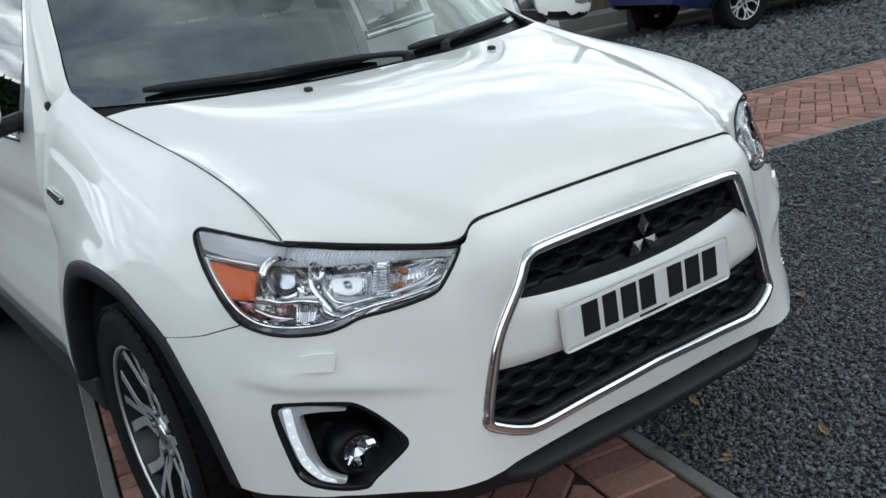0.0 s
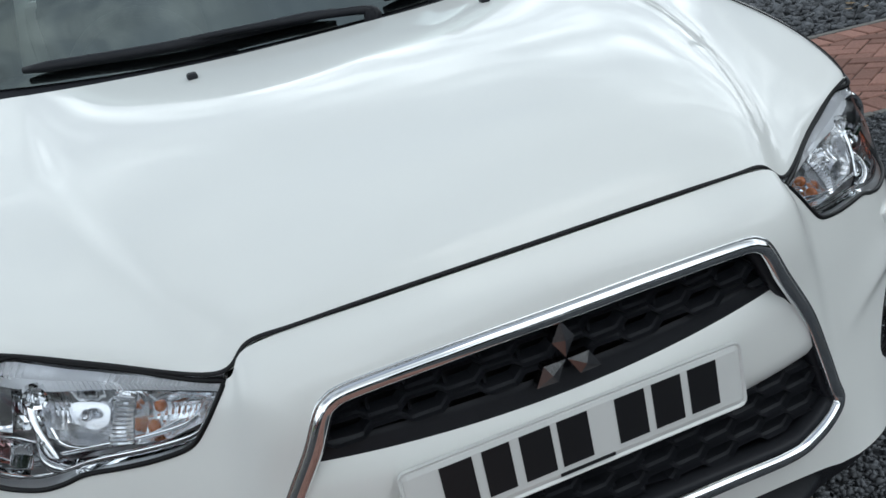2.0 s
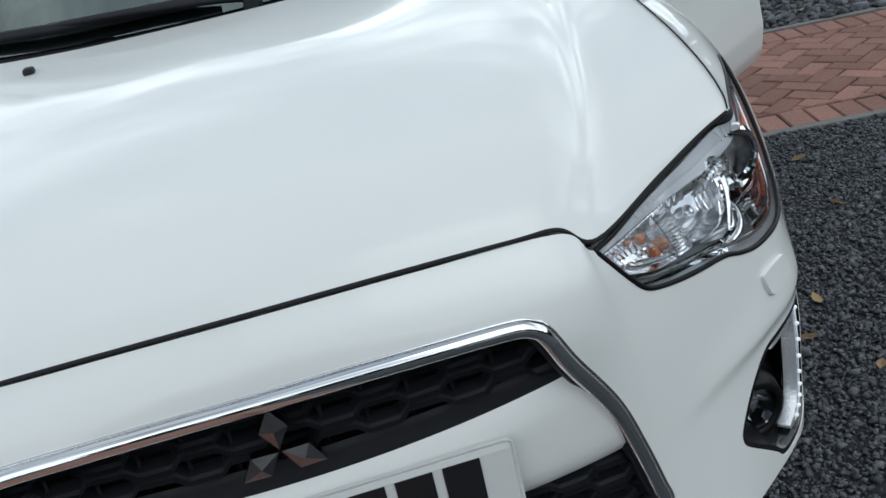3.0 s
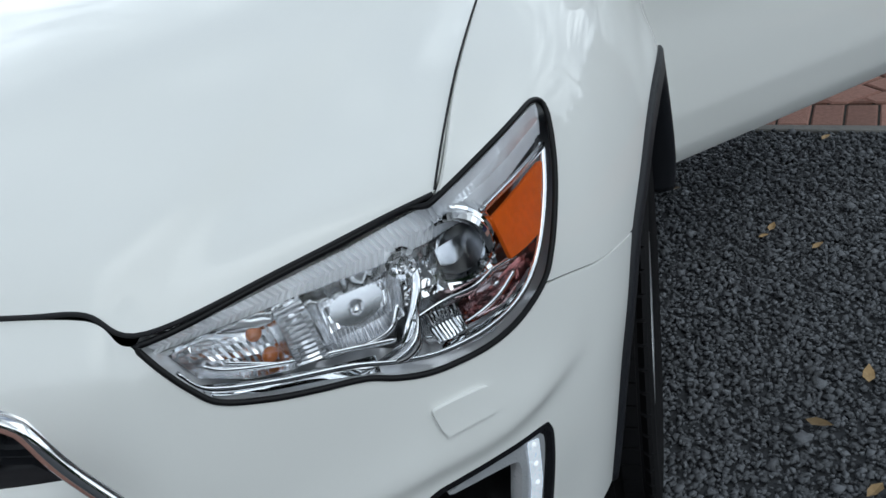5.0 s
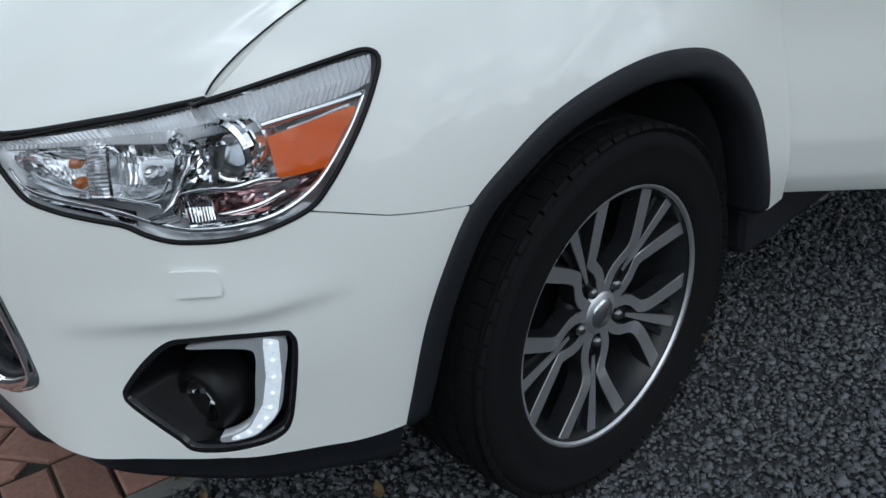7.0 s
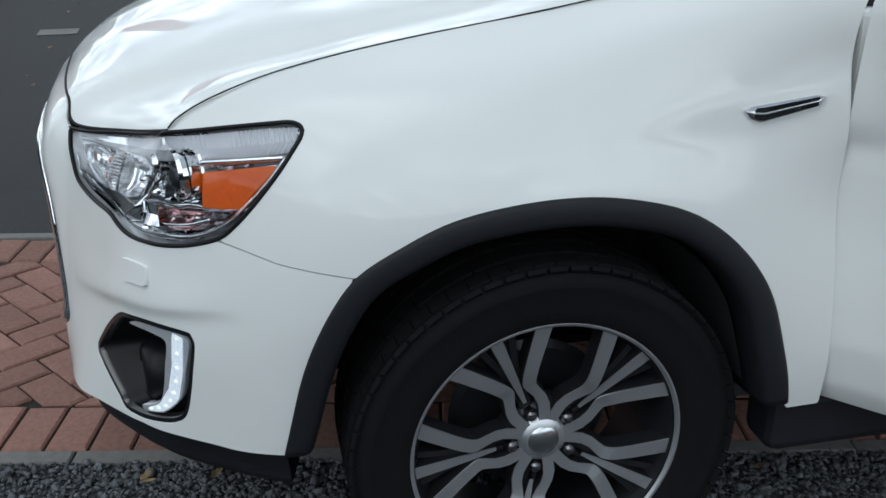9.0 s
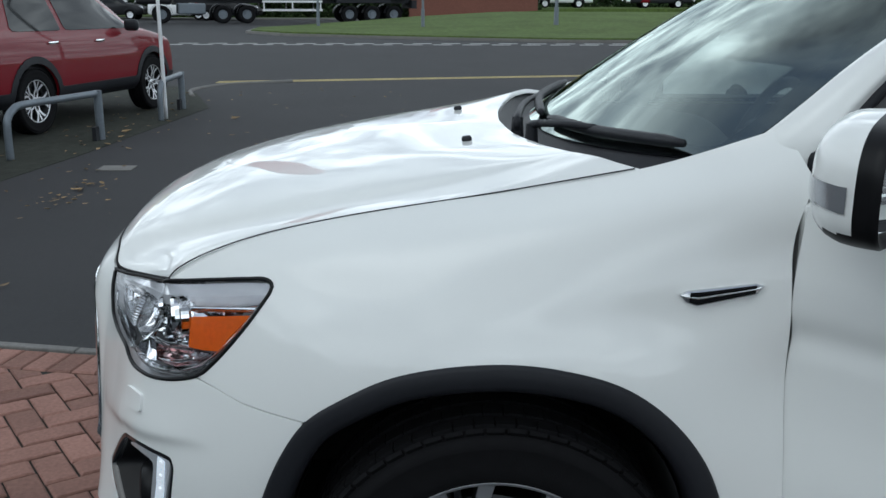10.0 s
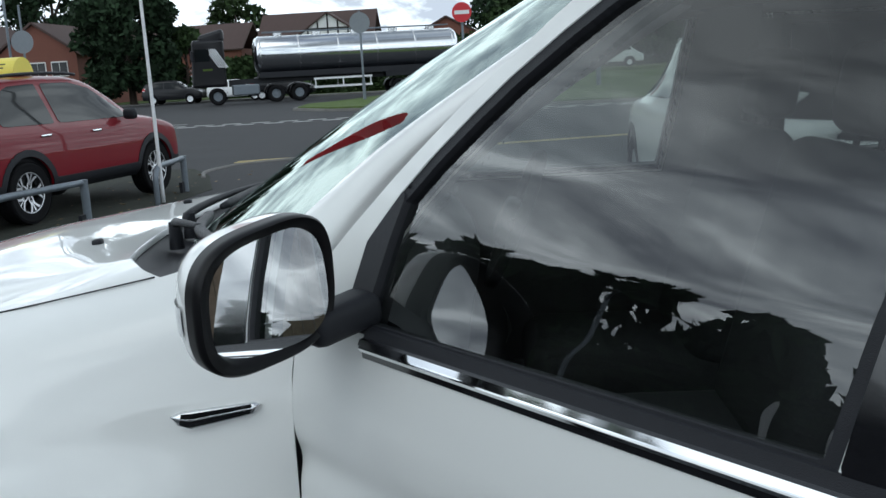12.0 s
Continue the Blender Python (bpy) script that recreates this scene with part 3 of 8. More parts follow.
def road_wheel(parent, name, m, label=WHEEL_LABEL, R=0.348, rim_r=0.246, half=0.108, pairs=5, face=None, dark=None, turn=0.0, parts_off=False):
    """A tyre with tread blocks, a rim, pairs of spokes with slim ones between, nuts and a cap. The axis is x and the face looks to +x."""
    face, dark = face or M_ALLOY, dark or M_ALLOYDARK
    ax = Matrix.Rotation(radians(90), 4, "Y")
    bm = bmesh.new()
    revolve(bm, [(rim_r - 0.012, -half * 0.93), (rim_r + 0.004, -half), (R * 0.87, -half * 1.05), (R * 0.955, -half * 0.95), (R * 0.985, -half * 0.8), (R * 0.985, half * 0.8),
                 (R * 0.955, half * 0.95), (R * 0.90, half * 1.05), (R * 0.89, half * 1.03), (R * 0.80, half * 1.05), (rim_r + 0.014, half * 1.0), (rim_r + 0.003, half * 0.97), (rim_r - 0.012, half * 0.85)], ax, 80)
    tyre = part("tyre", bm, M_RUBBER, parent, smooth=True)
    tyre.matrix_local = m
    # tread blocks
    bm = bmesh.new()
    for i in range(60):
        for row, (h, wd) in enumerate(((-0.075, 0.030), (-0.026, 0.038), (0.026, 0.038), (0.075, 0.030))):
            a = 2 * math.pi * (i + 0.5 * (row % 2)) / 60
            box(bm, (wd * half / 0.108, 2 * math.pi * R / 60 * 0.93, 0.008), Matrix.Rotation(a, 4, "X") @ Matrix.Translation((h * half / 0.108, 0, R - 0.004)))
        for s in (-1, 1):
            box(bm, (0.008, 0.030, 0.026), Matrix.Rotation(2 * math.pi * i / 60, 4, "X") @ Matrix.Translation((s * half * 0.90, 0, R * 0.962)) @ Matrix.Rotation(s * 0.75, 4, "Y"))
    part("tread", bm, M_RUBBER, tyre)
    # rim barrel and lip
    bm = bmesh.new()
    revolve(bm, [(rim_r - 0.03, -half * 0.9), (rim_r - 0.03, half * 0.45), (rim_r - 0.016, half * 0.72), (rim_r - 0.0105, half * 0.87)], ax, 64)
    part("rim_barrel", bm, dark, tyre, smooth=True)
    bm = bmesh.new()
    revolve(bm, [(rim_r - 0.0105, half * 0.87), (rim_r - 0.009, half * 0.905), (rim_r - 0.003, half * 0.93), (rim_r + 0.001, half * 0.90)], ax, 80)
    part("rim_lip", bm, face, tyre, smooth=True)
    bm = bmesh.new()
    revolve(bm, [(0.0, -0.02), (0.135, -0.02), (0.15, -0.028)], ax, 40)
    part("brake_disc", bm, M_ALLOYDARK, tyre)
    x_hub, x_rim = half * 0.62, half * 0.80

    def spoke(track, w0, w1, dark_only=False):
        V, Fd, Vf, Ff = [], [], [], []
        track = spline(track, 14)
        for k, (r, ang) in enumerate(track):
            u = k / 13.0
            wd = w0 + (w1 - w0) * u
            x = x_hub + (x_rim - x_hub) * u ** 1.3 - (0.010 if dark_only else 0)
            t = np.array([0, math.cos(ang), math.sin(ang)])
            n = np.array([0, -math.sin(ang), math.cos(ang)])
            c = t * r
            for s, dx in ((-1, -0.035), (-1, -0.002), (1, -0.002), (1, -0.035)):
                V.append(c + n * s * wd / 2 * (1.08 if dx < -0.01 else 1) + np.array([x + dx, 0, 0]))
            for s in (-1, 1):
                Vf.append(c + n * s * wd / 2 * 0.92 + np.array([x, 0, 0]))
            for s in (-1, 1):
                Vf.append(c + n * s * wd / 2 * 0.97 + np.array([x - 0.003, 0, 0]))
        for k in range(13):
            b = 4 * k
            for j in range(3):
                Fd.append((b + j, b + j + 1, b + 5 + j, b + 4 + j))
            Ff += [(b, b + 1, b + 5, b + 4), (b + 2, b, b + 4, b + 6), (b + 1, b + 3, b + 7, b + 5)]
        raw("spoke", V, Fd, dark, tyre, smooth=False)
        if not dark_only:
            raw("spoke_face", Vf, Ff, face, tyre, smooth=False)

    # pairs of broad arms that bow round a wide opening, with a slim arm from each nut between them
    for k in range(pairs):
        nut = turn + 2 * math.pi * k / pairs
        mid = nut + math.pi / pairs
        for q in (-1, 1):
            spoke([(0.038, mid + q * 0.17), (0.076, mid + q * 0.235), (0.112, mid + q * 0.435), (0.126, mid + q * 0.455), (0.142, mid + q * 0.425), (0.185, mid + q * 0.33), (rim_r - 0.010, mid + q * 0.255)], 0.021, 0.031)
            spoke([(0.07, nut + q * 0.10), (0.12, nut + q * 0.07), (0.17, nut + q * 0.09), (rim_r - 0.02, nut + q * 0.13)], 0.008, 0.012, True)
        spoke([(0.085, nut), (0.12, nut), (0.17, nut), (rim_r - 0.010, nut)], 0.007, 0.024)
    bm = bmesh.new()
    revolve(bm, [(0.0, x_hub + 0.006), (0.030, x_hub + 0.005), (0.034, x_hub + 0.002), (0.043, x_hub - 0.001), (0.046, x_hub - 0.012)], ax, 40)
    part("hub", bm, face, tyre, smooth=True)
    bm = bmesh.new()
    revolve(bm, [(0.040, x_hub - 0.006), (0.062, x_hub - 0.010), (0.074, x_hub - 0.020), (0.074, x_hub - 0.045)], ax, 40)
    part("nut_well", bm, dark, tyre, smooth=True)
    bm = bmesh.new()
    revolve(bm, [(0.0, x_hub + 0.0100), (0.025, x_hub + 0.0092), (0.0285, x_hub + 0.005)], ax, 32)
    part("centre_cap", bm, M_DULLCHROME, tyre, smooth=True)
    for k in range(pairs):
        a = turn + 2 * math.pi * k / pairs
        bm = bmesh.new()
        c = Vector((0, math.cos(a), math.sin(a))) * 0.057
        rod(bm, c + Vector((x_hub - 0.03, 0, 0)), c + Vector((x_hub + 0.001, 0, 0)), 0.0115, n=6)
        bmesh.ops.create_uvsphere(bm, u_segments=10, v_segments=6, radius=0.0105, matrix=Matrix.Translation(c + Vector((x_hub + 0.001, 0, 0))))
        part("wheel_nut", bm, M_DARKCHROME, tyre)
    return tyre


for sg in (1, -1):
    for yy in (0.852, 3.52):
        road_wheel(car, "wheel", pose(sg * 0.785, yy, 0.348, 0, 0, 0 if sg > 0 else 180), turn=radians(42 if sg > 0 else 100))


# ---- the car's front: grille, plate, lamps, lower lip
SF, FX, FZ = SH[:, HALF:], SH[:, HALF:, 0], SH[:, HALF:, 2]


def front_y(x, z):
    """Depth of the shell's front at the width x and height z."""
    x = abs(x)
    m = SF[..., 1] < 0.4
    k = np.argmin(np.where(m, (FX - x) ** 2 + (FZ - z) ** 2, 9))
    return float(SF.reshape(-1, 3)[k, 1])


# chrome frame
loop = even(np.concatenate([grille_line, grille_line[:1]]), 261)[:-1]
pts = np.array([(x, front_y(x, z), z) for x, z in loop])
for k in range(10):
    pts[:, 1] = (np.roll(pts[:, 1], 1) + 2 * pts[:, 1] + np.roll(pts[:, 1], -1)) / 4
tan = np.roll(pts, -2, 0) - np.roll(pts, 2, 0)
nin = np.stack([tan[:, 2], np.zeros(len(tan)), -tan[:, 0]], 1)
nin /= np.linalg.norm(nin, axis=1, keepdims=True)
if ((np.array([0, 0, 0.64]) - pts) * nin).sum() < 0:
    nin = -nin
fwd = np.tile([0.0, -1.0, 0.0], (len(pts), 1))
V, F = sweep(pts, [(-0.002, -0.030), (-0.0015, 0.003), (0.004, 0.0090), (0.013, 0.0095), (0.0185, 0.005), (0.020, -0.030)], (nin, fwd), True)
frame_part = raw("chrome_frame", V, F, M_CHROME, car, "bright chrome grille frame")
V, F = sweep(pts, [(-0.0050, -0.03), (-0.0050, 0.0005), (-0.002, 0.0015), (-0.002, -0.03)], (nin, fwd), True)
raw("frame_seal", V, F, M_DULLCHROME, frame_part)
V, F = sweep(pts, [(0.019, -0.05), (0.019, -0.002), (0.026, -0.012), (0.026, -0.05)], (nin, fwd), True)
raw("frame_inner", V, F, M_BLACK, frame_part)


def half_width(z):
    g = grille_half[5:80]
    k = g[:, 1].argsort()
    return float(np.interp(z, g[k, 1], g[k, 0])) - 0.016


# backing, white cross panel, plain band and wavy bars
zs = np.linspace(0.44, 0.82, 20)
raw("grille_backing", [(s * (half_width(z) + 0.012), 0.085, z) for z in zs for s in (-1, 1)], [(2 * i, 2 * i + 1, 2 * i + 3, 2 * i + 2) for i in range(19)], M_DARK, car, smooth=False)


def band(name, z_low, z_high, depth, bulge, mat, n=60, rows=8, label=""):
    V, F = [], []
    for i in range(n + 1):
        u = -1 + 2 * i / n
        for j in range(rows + 1):
            v = j / rows
            x = u * (half_width(z_low(u) * (1 - v) + z_high(u) * v))
            z = z_low(u) * (1 - v) + z_high(u) * v
            e = abs(2 * v - 1) ** 6
            V.append((x, depth + 0.13 * x * x + e * bulge, z))
    for i in range(n):
        for j in range(rows):
            a = i * (rows + 1) + j
            F.append((a, a + rows + 1, a + rows + 2, a + 1))
    return raw(name, V, F, mat, car, label)


band("grille_panel", lambda u: 0.567 + 0.016 * u ** 4, lambda u: 0.688 + 0.028 * u * u, 0.006, 0.014, M_PAINT, label="white painted panel across the grille")
band("grille_band", lambda u: 0.684 + 0.028 * u * u, lambda u: 0.722 + 0.016 * u * u, 0.020, 0.004, M_BLACK)


def wavy_bar(z0, depth, shift):
    """A grille bar that steps up and down like a row of trapezoids."""
    hw = half_width(z0)
    xs = np.arange(-hw, hw, 0.004)
    ph = ((xs + shift) / 0.105) % 1.0
    dz = np.interp(ph, [0, 0.34, 0.46, 0.84, 0.96, 1.0], [0, 0, 1, 1, 0, 0]) * 0.0115
    P = np.stack([xs, depth + 0.13 * xs ** 2, z0 + dz], 1)
    keep = [abs(x) < half_width(z) - 0.006 for x, _, z in P]
    P = P[keep]
    n = len(P)
    prof = [(-0.004, -0.0045), (0.003, -0.0062), (0.010, -0.001), (0.028, 0.003), (0.028, -0.003)]
    thick = 0.75 + 0.35 * np.interp(ph[keep], [0, 0.34, 0.46, 0.84, 0.96, 1.0], [1, 1, 0.2, 1, 0.2, 1])
    V = np.concatenate([P[:, None, :] + np.array([(0, dy, dz2) for dy, dz2 in prof])[None] * np.stack([np.ones(n), np.ones(n), thick], 1)[:, None, :]])
    k = len(prof)
    F = [(i * k + j, i * k + (j + 1) % k, (i + 1) * k + (j + 1) % k, (i + 1) * k + j) for i in range(n - 1) for j in range(k)]
    raw("grille_bar", V.reshape(-1, 3), F, M_BLACK, car, smooth=False)


for i, z0 in enumerate((0.733, 0.7535, 0.774)):
    wavy_bar(z0, 0.016 + 0.003 * i, 0.052 * i)
for i, z0 in enumerate((0.476, 0.496, 0.516, 0.536, 0.555)):
    wavy_bar(z0, 0.020, 0.052 * i)
for zc, zh in ((0.758, 0.09), (0.52, 0.11)):
    for i in range(-7, 8):
        x = i * 0.0525
        if abs(x) < half_width(zc + zh / 2) - 0.01:
            bm = bmesh.new()
            box(bm, (0.004, 0.020, zh), Matrix.Translation((x, 0.046 + 0.13 * x * x, zc)))
            part("grille_rib", bm, M_BLACK, car)

# number plate with plain bars for its characters
bm = bmesh.new()
box(bm, (0.52, 0.006, 0.104), None, 0.012, 3)
for v in bm.verts:
    v.co.y = max(min(v.co.y, 0.003), -0.003)
plate = part("number_plate", bm, M_PLATE, car, "white number plate with plain dark bars")
plate.matrix_local = pose(0.002, 0.001, 0.6235, -1.5)
for i, (cx, cw) in enumerate(((-0.182, 0.046), (-0.125, 0.040), (-0.068, 0.046), (-0.012, 0.046), (0.076, 0.046), (0.134, 0.046), (0.192, 0.046))):
    bm = bmesh.new()
    box(bm, (cw, 0.0012, 0.070), Matrix.Translation((cx, -0.0036, 0.004)))
    part("plate_bar", bm, M_INK, plate)
bm = bmesh.new()
box(bm, (0.085, 0.001, 0.005), Matrix.Translation((0.0, -0.0036, -0.042)))
part("maker_bar", bm, M_INK, plate)

# emblem of three lozenges
emblem = empty("emblem")
emblem.parent = car
emblem.location = (0, 0.004, 0.746)
for k in range(3):
    a = radians(90 + 120 * k)
    d, s = Vector((math.cos(a), 0, math.sin(a))), Vector((-math.sin(a), 0, math.cos(a)))
    bm = bmesh.new()
    q = [bm.verts.new(p) for p in (d * 0.002, d * 0.029 + s * 0.0167, d * 0.056, d * 0.029 - s * 0.0167)]
    t = bm.verts.new(d * 0.029 + Vector((0, -0.0060, 0)))
    base = [bm.verts.new(v.co + Vector((0, 0.014, 0))) for v in q]
    for i in range(4):
        bm.faces.new((q[i], q[(i + 1) % 4], t))
        bm.faces.new((q[(i + 1) % 4], q[i], base[i], base[(i + 1) % 4]))
    bmesh.ops.recalc_face_normals(bm, faces=bm.faces)
    part("lozenge", bm, M_SMOKECHROME, emblem)

# washer covers, headlamps, fog lamps
_m = (SH_W[:, HALF:] < 1.34) & (SH_Z[:, HALF:] > 0.67)
_S, _N, _W, _Z = SH[:, HALF:], SH_N[:, HALF:], SH_W[:, HALF:], SH_Z[:, HALF:]
_du, _dv = np.gradient(_S, axis=1)[_m], np.gradient(_S, axis=0)[_m]
LAMP_S, LAMP_N, LAMP_W, LAMP_Z = _S[_m], _N[_m], _W[_m], _Z[_m]


def on_lamp(w, z, lift):
    """Like on_shell, for many points round the headlamp, each with its own depth."""
    w, z = np.asarray(w, float).ravel(), np.asarray(z, float).ravel()
    lift = np.broadcast_to(np.asarray(lift, float), w.shape)
    out = []
    for a in range(0, len(w), 200):
        ww, zz = w[a:a + 200], z[a:a + 200]
        i = np.argmin((LAMP_W[None] - ww[:, None]) ** 2 + (LAMP_Z[None] - zz[:, None]) ** 2, 1)
        du, dv = _du[i], _dv[i]
        a11, a12, a21, a22 = du[:, 0] + du[:, 1], dv[:, 0] + dv[:, 1], du[:, 2], dv[:, 2]
        det = a11 * a22 - a12 * a21
        e, f = ww - LAMP_W[i], zz - LAMP_Z[i]
        k0, k1 = np.clip((e * a22 - a12 * f) / det, -1.5, 1.5), np.clip((a11 * f - a21 * e) / det, -1.5, 1.5)
        out.append(LAMP_S[i] + du * k0[:, None] + dv * k1[:, None] + LAMP_N[i] * lift[a:a + 200, None])
    return np.concatenate(out)


for sg in (1, -1):
    own = np.where(SH[..., 0] * sg > 0.05, -1, 1)
    lid = ring([(0.858, 0.688), (0.90, 0.691), (0.944, 0.690), (0.951, 0.684), (0.954, 0.668), (0.949, 0.659), (0.91, 0.657), (0.868, 0.654), (0.861, 0.658), (0.855, 0.672), (0.853, 0.684)], 60)
    cut_panel("washer_cover", SH, np.maximum(inside(SH_W, SH_Z, lid), own), M_PAINT, car, rim=0.010, N=SH_N, offset=0.0062)

    d_in = np.maximum(inside(SH_W, SH_Z, lamp_line), own)
    lamp = cut_panel("headlamp", SH, d_in + 0.0015, M_LENS, car, "clear lens headlamp with chrome reflectors and amber corner", rim=0, N=SH_N, offset=-0.001)
    lamp.visible_shadow = False
    tube("lamp_seal", even(on_shell(lamp_line[:, 0], lamp_line[:, 1], -0.0006) * [sg, 1, 1], 220)[:-1], 0.0037, M_RIM, lamp, "black rubber lamp seal", n=8, closed=True)
    cut_panel("lamp_housing", SH + np.array([-sg * 0.014, 0.060, -0.004]), d_in - 0.004, M_LAMPBACK, lamp, rim=0, N=SH_N)
    lip = on_shell(lamp_line[56:, 0], lamp_line[56:, 1], -0.004) * [sg, 1, 1]
    nl = len(lip)
    raw("housing_wall", np.concatenate([lip, lip + np.array([-sg * 0.012, 0.064, -0.004])]), [(i, i + 1, nl + i + 1, nl + i) for i in range(nl - 1)], M_GUIDE, lamp)

    def lay(pts, lift):
        P = on_lamp([p[0] for p in pts], [p[1] for p in pts], lift)
        return P * [sg, 1, 1]

    def dish(name, left, right, low_z, high_z, rim_d, mid_d, nu, nv, mat, flute=0.0, rows_flute=0.0, jitter=0.0, smooth=False, seed=3, label=""):
        """A hollow (or a swelling) in the lamp: left and right edges as (bottom, top), lower and upper edges as lists over its width."""
        rg = np.random.default_rng(seed)
        u, v = np.meshgrid(np.linspace(0, 1, nu + 1), np.linspace(0, 1, nv + 1))
        zl_ = np.interp(u, np.linspace(0, 1, len(low_z)), low_z)
        zh_ = np.interp(u, np.linspace(0, 1, len(high_z)), high_z)
        w = (left[0] + (left[1] - left[0]) * v) * (1 - u) + (right[0] + (right[1] - right[0]) * v) * u
        z = zl_ * (1 - v) + zh_ * v
        bow = np.sqrt(np.clip((1 - (2 * u - 1) ** 2) * (1 - (2 * v - 1) ** 2), 0, 1))
        lift = -(rim_d + (mid_d - rim_d) * bow)
        lift = lift + flute * (np.arange(nu + 1) % 2)[None] + rows_flute * (np.arange(nv + 1) % 2)[:, None] + rg.uniform(-jitter, jitter, u.shape)
        P = on_lamp(w, z, lift.ravel()) * [sg, 1, 1]
        n1 = nu + 1
        F = [(a * n1 + b, a * n1 + b + 1, (a + 1) * n1 + b + 1, (a + 1) * n1 + b) for a in range(nv) for b in range(nu)]
        return raw(name, P, F, mat, lamp, label, smooth=smooth)

    # ribbed light guide along the upper edge: ribs in a herringbone, then slanted facets at the corner
    n = 150
    ws = np.linspace(0.515, 1.250, n)
    zt = np.interp(ws, [p[0] for p in LAMP_TOP + LAMP_REST[:4]], [p[1] for p in LAMP_TOP + LAMP_REST[:4]]) - 0.005
    zl = np.interp(ws, [0.515, 0.64, 0.774, 0.855, 0.954, 1.044, 1.139, 1.231, 1.245], [0.829, 0.836, 0.845, 0.849, 0.856, 0.862, 0.870, 0.884, 0.888])
    rows = []
    for j, (v, slip) in enumerate(((0, 0.0), (0.25, 0.004), (0.5, 0.009), (0.75, 0.004), (1.0, 0.0))):
        deep = np.interp(ws, [0.515, 0.72, 0.76, 1.05, 1.08, 1.24], [0.0008, 0.0012, 0.0030, 0.0030, 0.0036, 0.0036])
        P = on_lamp(np.clip(ws + slip, 0.515, 1.252), zt * (1 - v) + zl * v, -0.007 - 0.012 * v + deep * np.where(np.arange(n) % 2, 1, -1))
        rows.append(P * [sg, 1, 1])
    V = np.concatenate(rows)
    F = [(j * n + i, j * n + i + 1, (j + 1) * n + i + 1, (j + 1) * n + i) for j in range(4) for i in range(n - 1)]
    raw("light_guide", V, F, M_GUIDE, lamp, "ribbed clear light guide", smooth=False)
    # bright shelf under the guide
    a, b = lay(np.stack([ws, zl - 0.001], 1), -0.018), lay(np.stack([ws, zl - 0.013], 1), -0.030)
    raw("guide_shelf", np.concatenate([a, b]), [(i, i + 1, n + i + 1, n + i) for i in range(n - 1)], M_CHROME, lamp)

    # chambers, from the nose outwards
    dish("indicator_reflector", (0.560, 0.535), (0.690, 0.690), (0.790, 0.774, 0.772), (0.824, 0.831, 0.838), 0.020, 0.058, 26, 6, M_REFLECTOR, flute=0.0013)
    dish("ribbed_post", (0.692, 0.692), (0.738, 0.734), (0.772, 0.774), (0.838, 0.843), 0.020, 0.012, 5, 26, M_REFLECTOR, rows_flute=0.0020)
    dish("main_reflector", (0.742, 0.738), (0.866, 0.884), (0.774, 0.778, 0.792), (0.843, 0.847, 0.851), 0.022, 0.066, 40, 7, M_REFLECTOR, flute=0.0014, jitter=0.0006)
    dish("crystal_facets", (0.874, 0.890), (0.950, 0.945), (0.800, 0.800), (0.850, 0.855), 0.030, 0.042, 7, 6, M_CHROME, jitter=0.0045, seed=7)
    dish("projector_surround", (0.950, 0.945), (1.062, 1.055), (0.798, 0.797), (0.855, 0.866), 0.022, 0.070, 16, 8, M_CHROME, smooth=True)
    dish("lower_reflector", (0.955, 0.945), (1.125, 1.172), (0.757, 0.756, 0.772), (0.786, 0.788, 0.794), 0.014, 0.050, 22, 5, M_PINKCHROME, flute=0.0010, jitter=0.0008, label="reddish tinted lower reflector")
    dish("ribbed_wedge", (0.900, 0.886), (0.957, 0.947), (0.750, 0.754), (0.786, 0.786), 0.014, 0.020, 18, 2, M_CHROME, flute=0.0020)
    dish("lower_wedge", (0.905, 0.900), (1.085, 1.090), (0.738, 0.737, 0.748), (0.752, 0.752, 0.762), 0.010, 0.022, 16, 3, M_CHROME, jitter=0.0008)
    dish("divider_wing", (0.775, 0.866), (0.888, 0.890), (0.744, 0.736, 0.738), (0.766, 0.784, 0.806), 0.026, 0.004, 22, 12, M_CHROME, smooth=True)
    dish("lower_trough", (0.560, 0.560), (0.800, 0.800), (0.772, 0.760, 0.754, 0.744), (0.786, 0.774, 0.768, 0.764), 0.008, 0.028, 40, 4, M_CHROME, smooth=True)

    # amber corner
    am = np.array([(1.064, 0.848), (1.15, 0.857), (1.228, 0.866), (1.19, 0.830), (1.160, 0.797), (1.12, 0.795), (1.077, 0.796)])
    cut_panel("amber_reflector", SH, np.maximum(inside(SH_W, SH_Z, am), own), M_AMBER, lamp, "orange side reflector", rim=0.006, N=SH_N, offset=-0.010)

    def bowl(name, c, r, depth, mat, tilt=(0, 0), n=20, smooth=False):
        bm = bmesh.new()
        prof = [(0.006, -depth)] + [(r * t, -depth + depth * t * t) for t in (0.35, 0.6, 0.8, 0.92, 1.0)] + [(r + 0.004, 0.002), (r + 0.007, -0.006)]
        revolve(bm, prof, Matrix.Translation((c[0] * sg, c[1], c[2])) @ Matrix.Rotation(radians(tilt[0]) * sg, 4, "Z") @ Matrix.Rotation(radians(90 + tilt[1]), 4, "X"), n)
        return part(name, bm, mat, lamp, smooth=smooth)

    def ball(name, c, r, mat, squash=0.6):
        bm = bmesh.new()
        bmesh.ops.create_uvsphere(bm, u_segments=24, v_segments=16, radius=r, matrix=Matrix.Translation((c[0] * sg, c[1], c[2])) @ Matrix.Diagonal((1, squash, 1, 1)))
        return part(name, bm, mat, lamp, smooth=True)

    PC = (0.700, 0.288, 0.829)
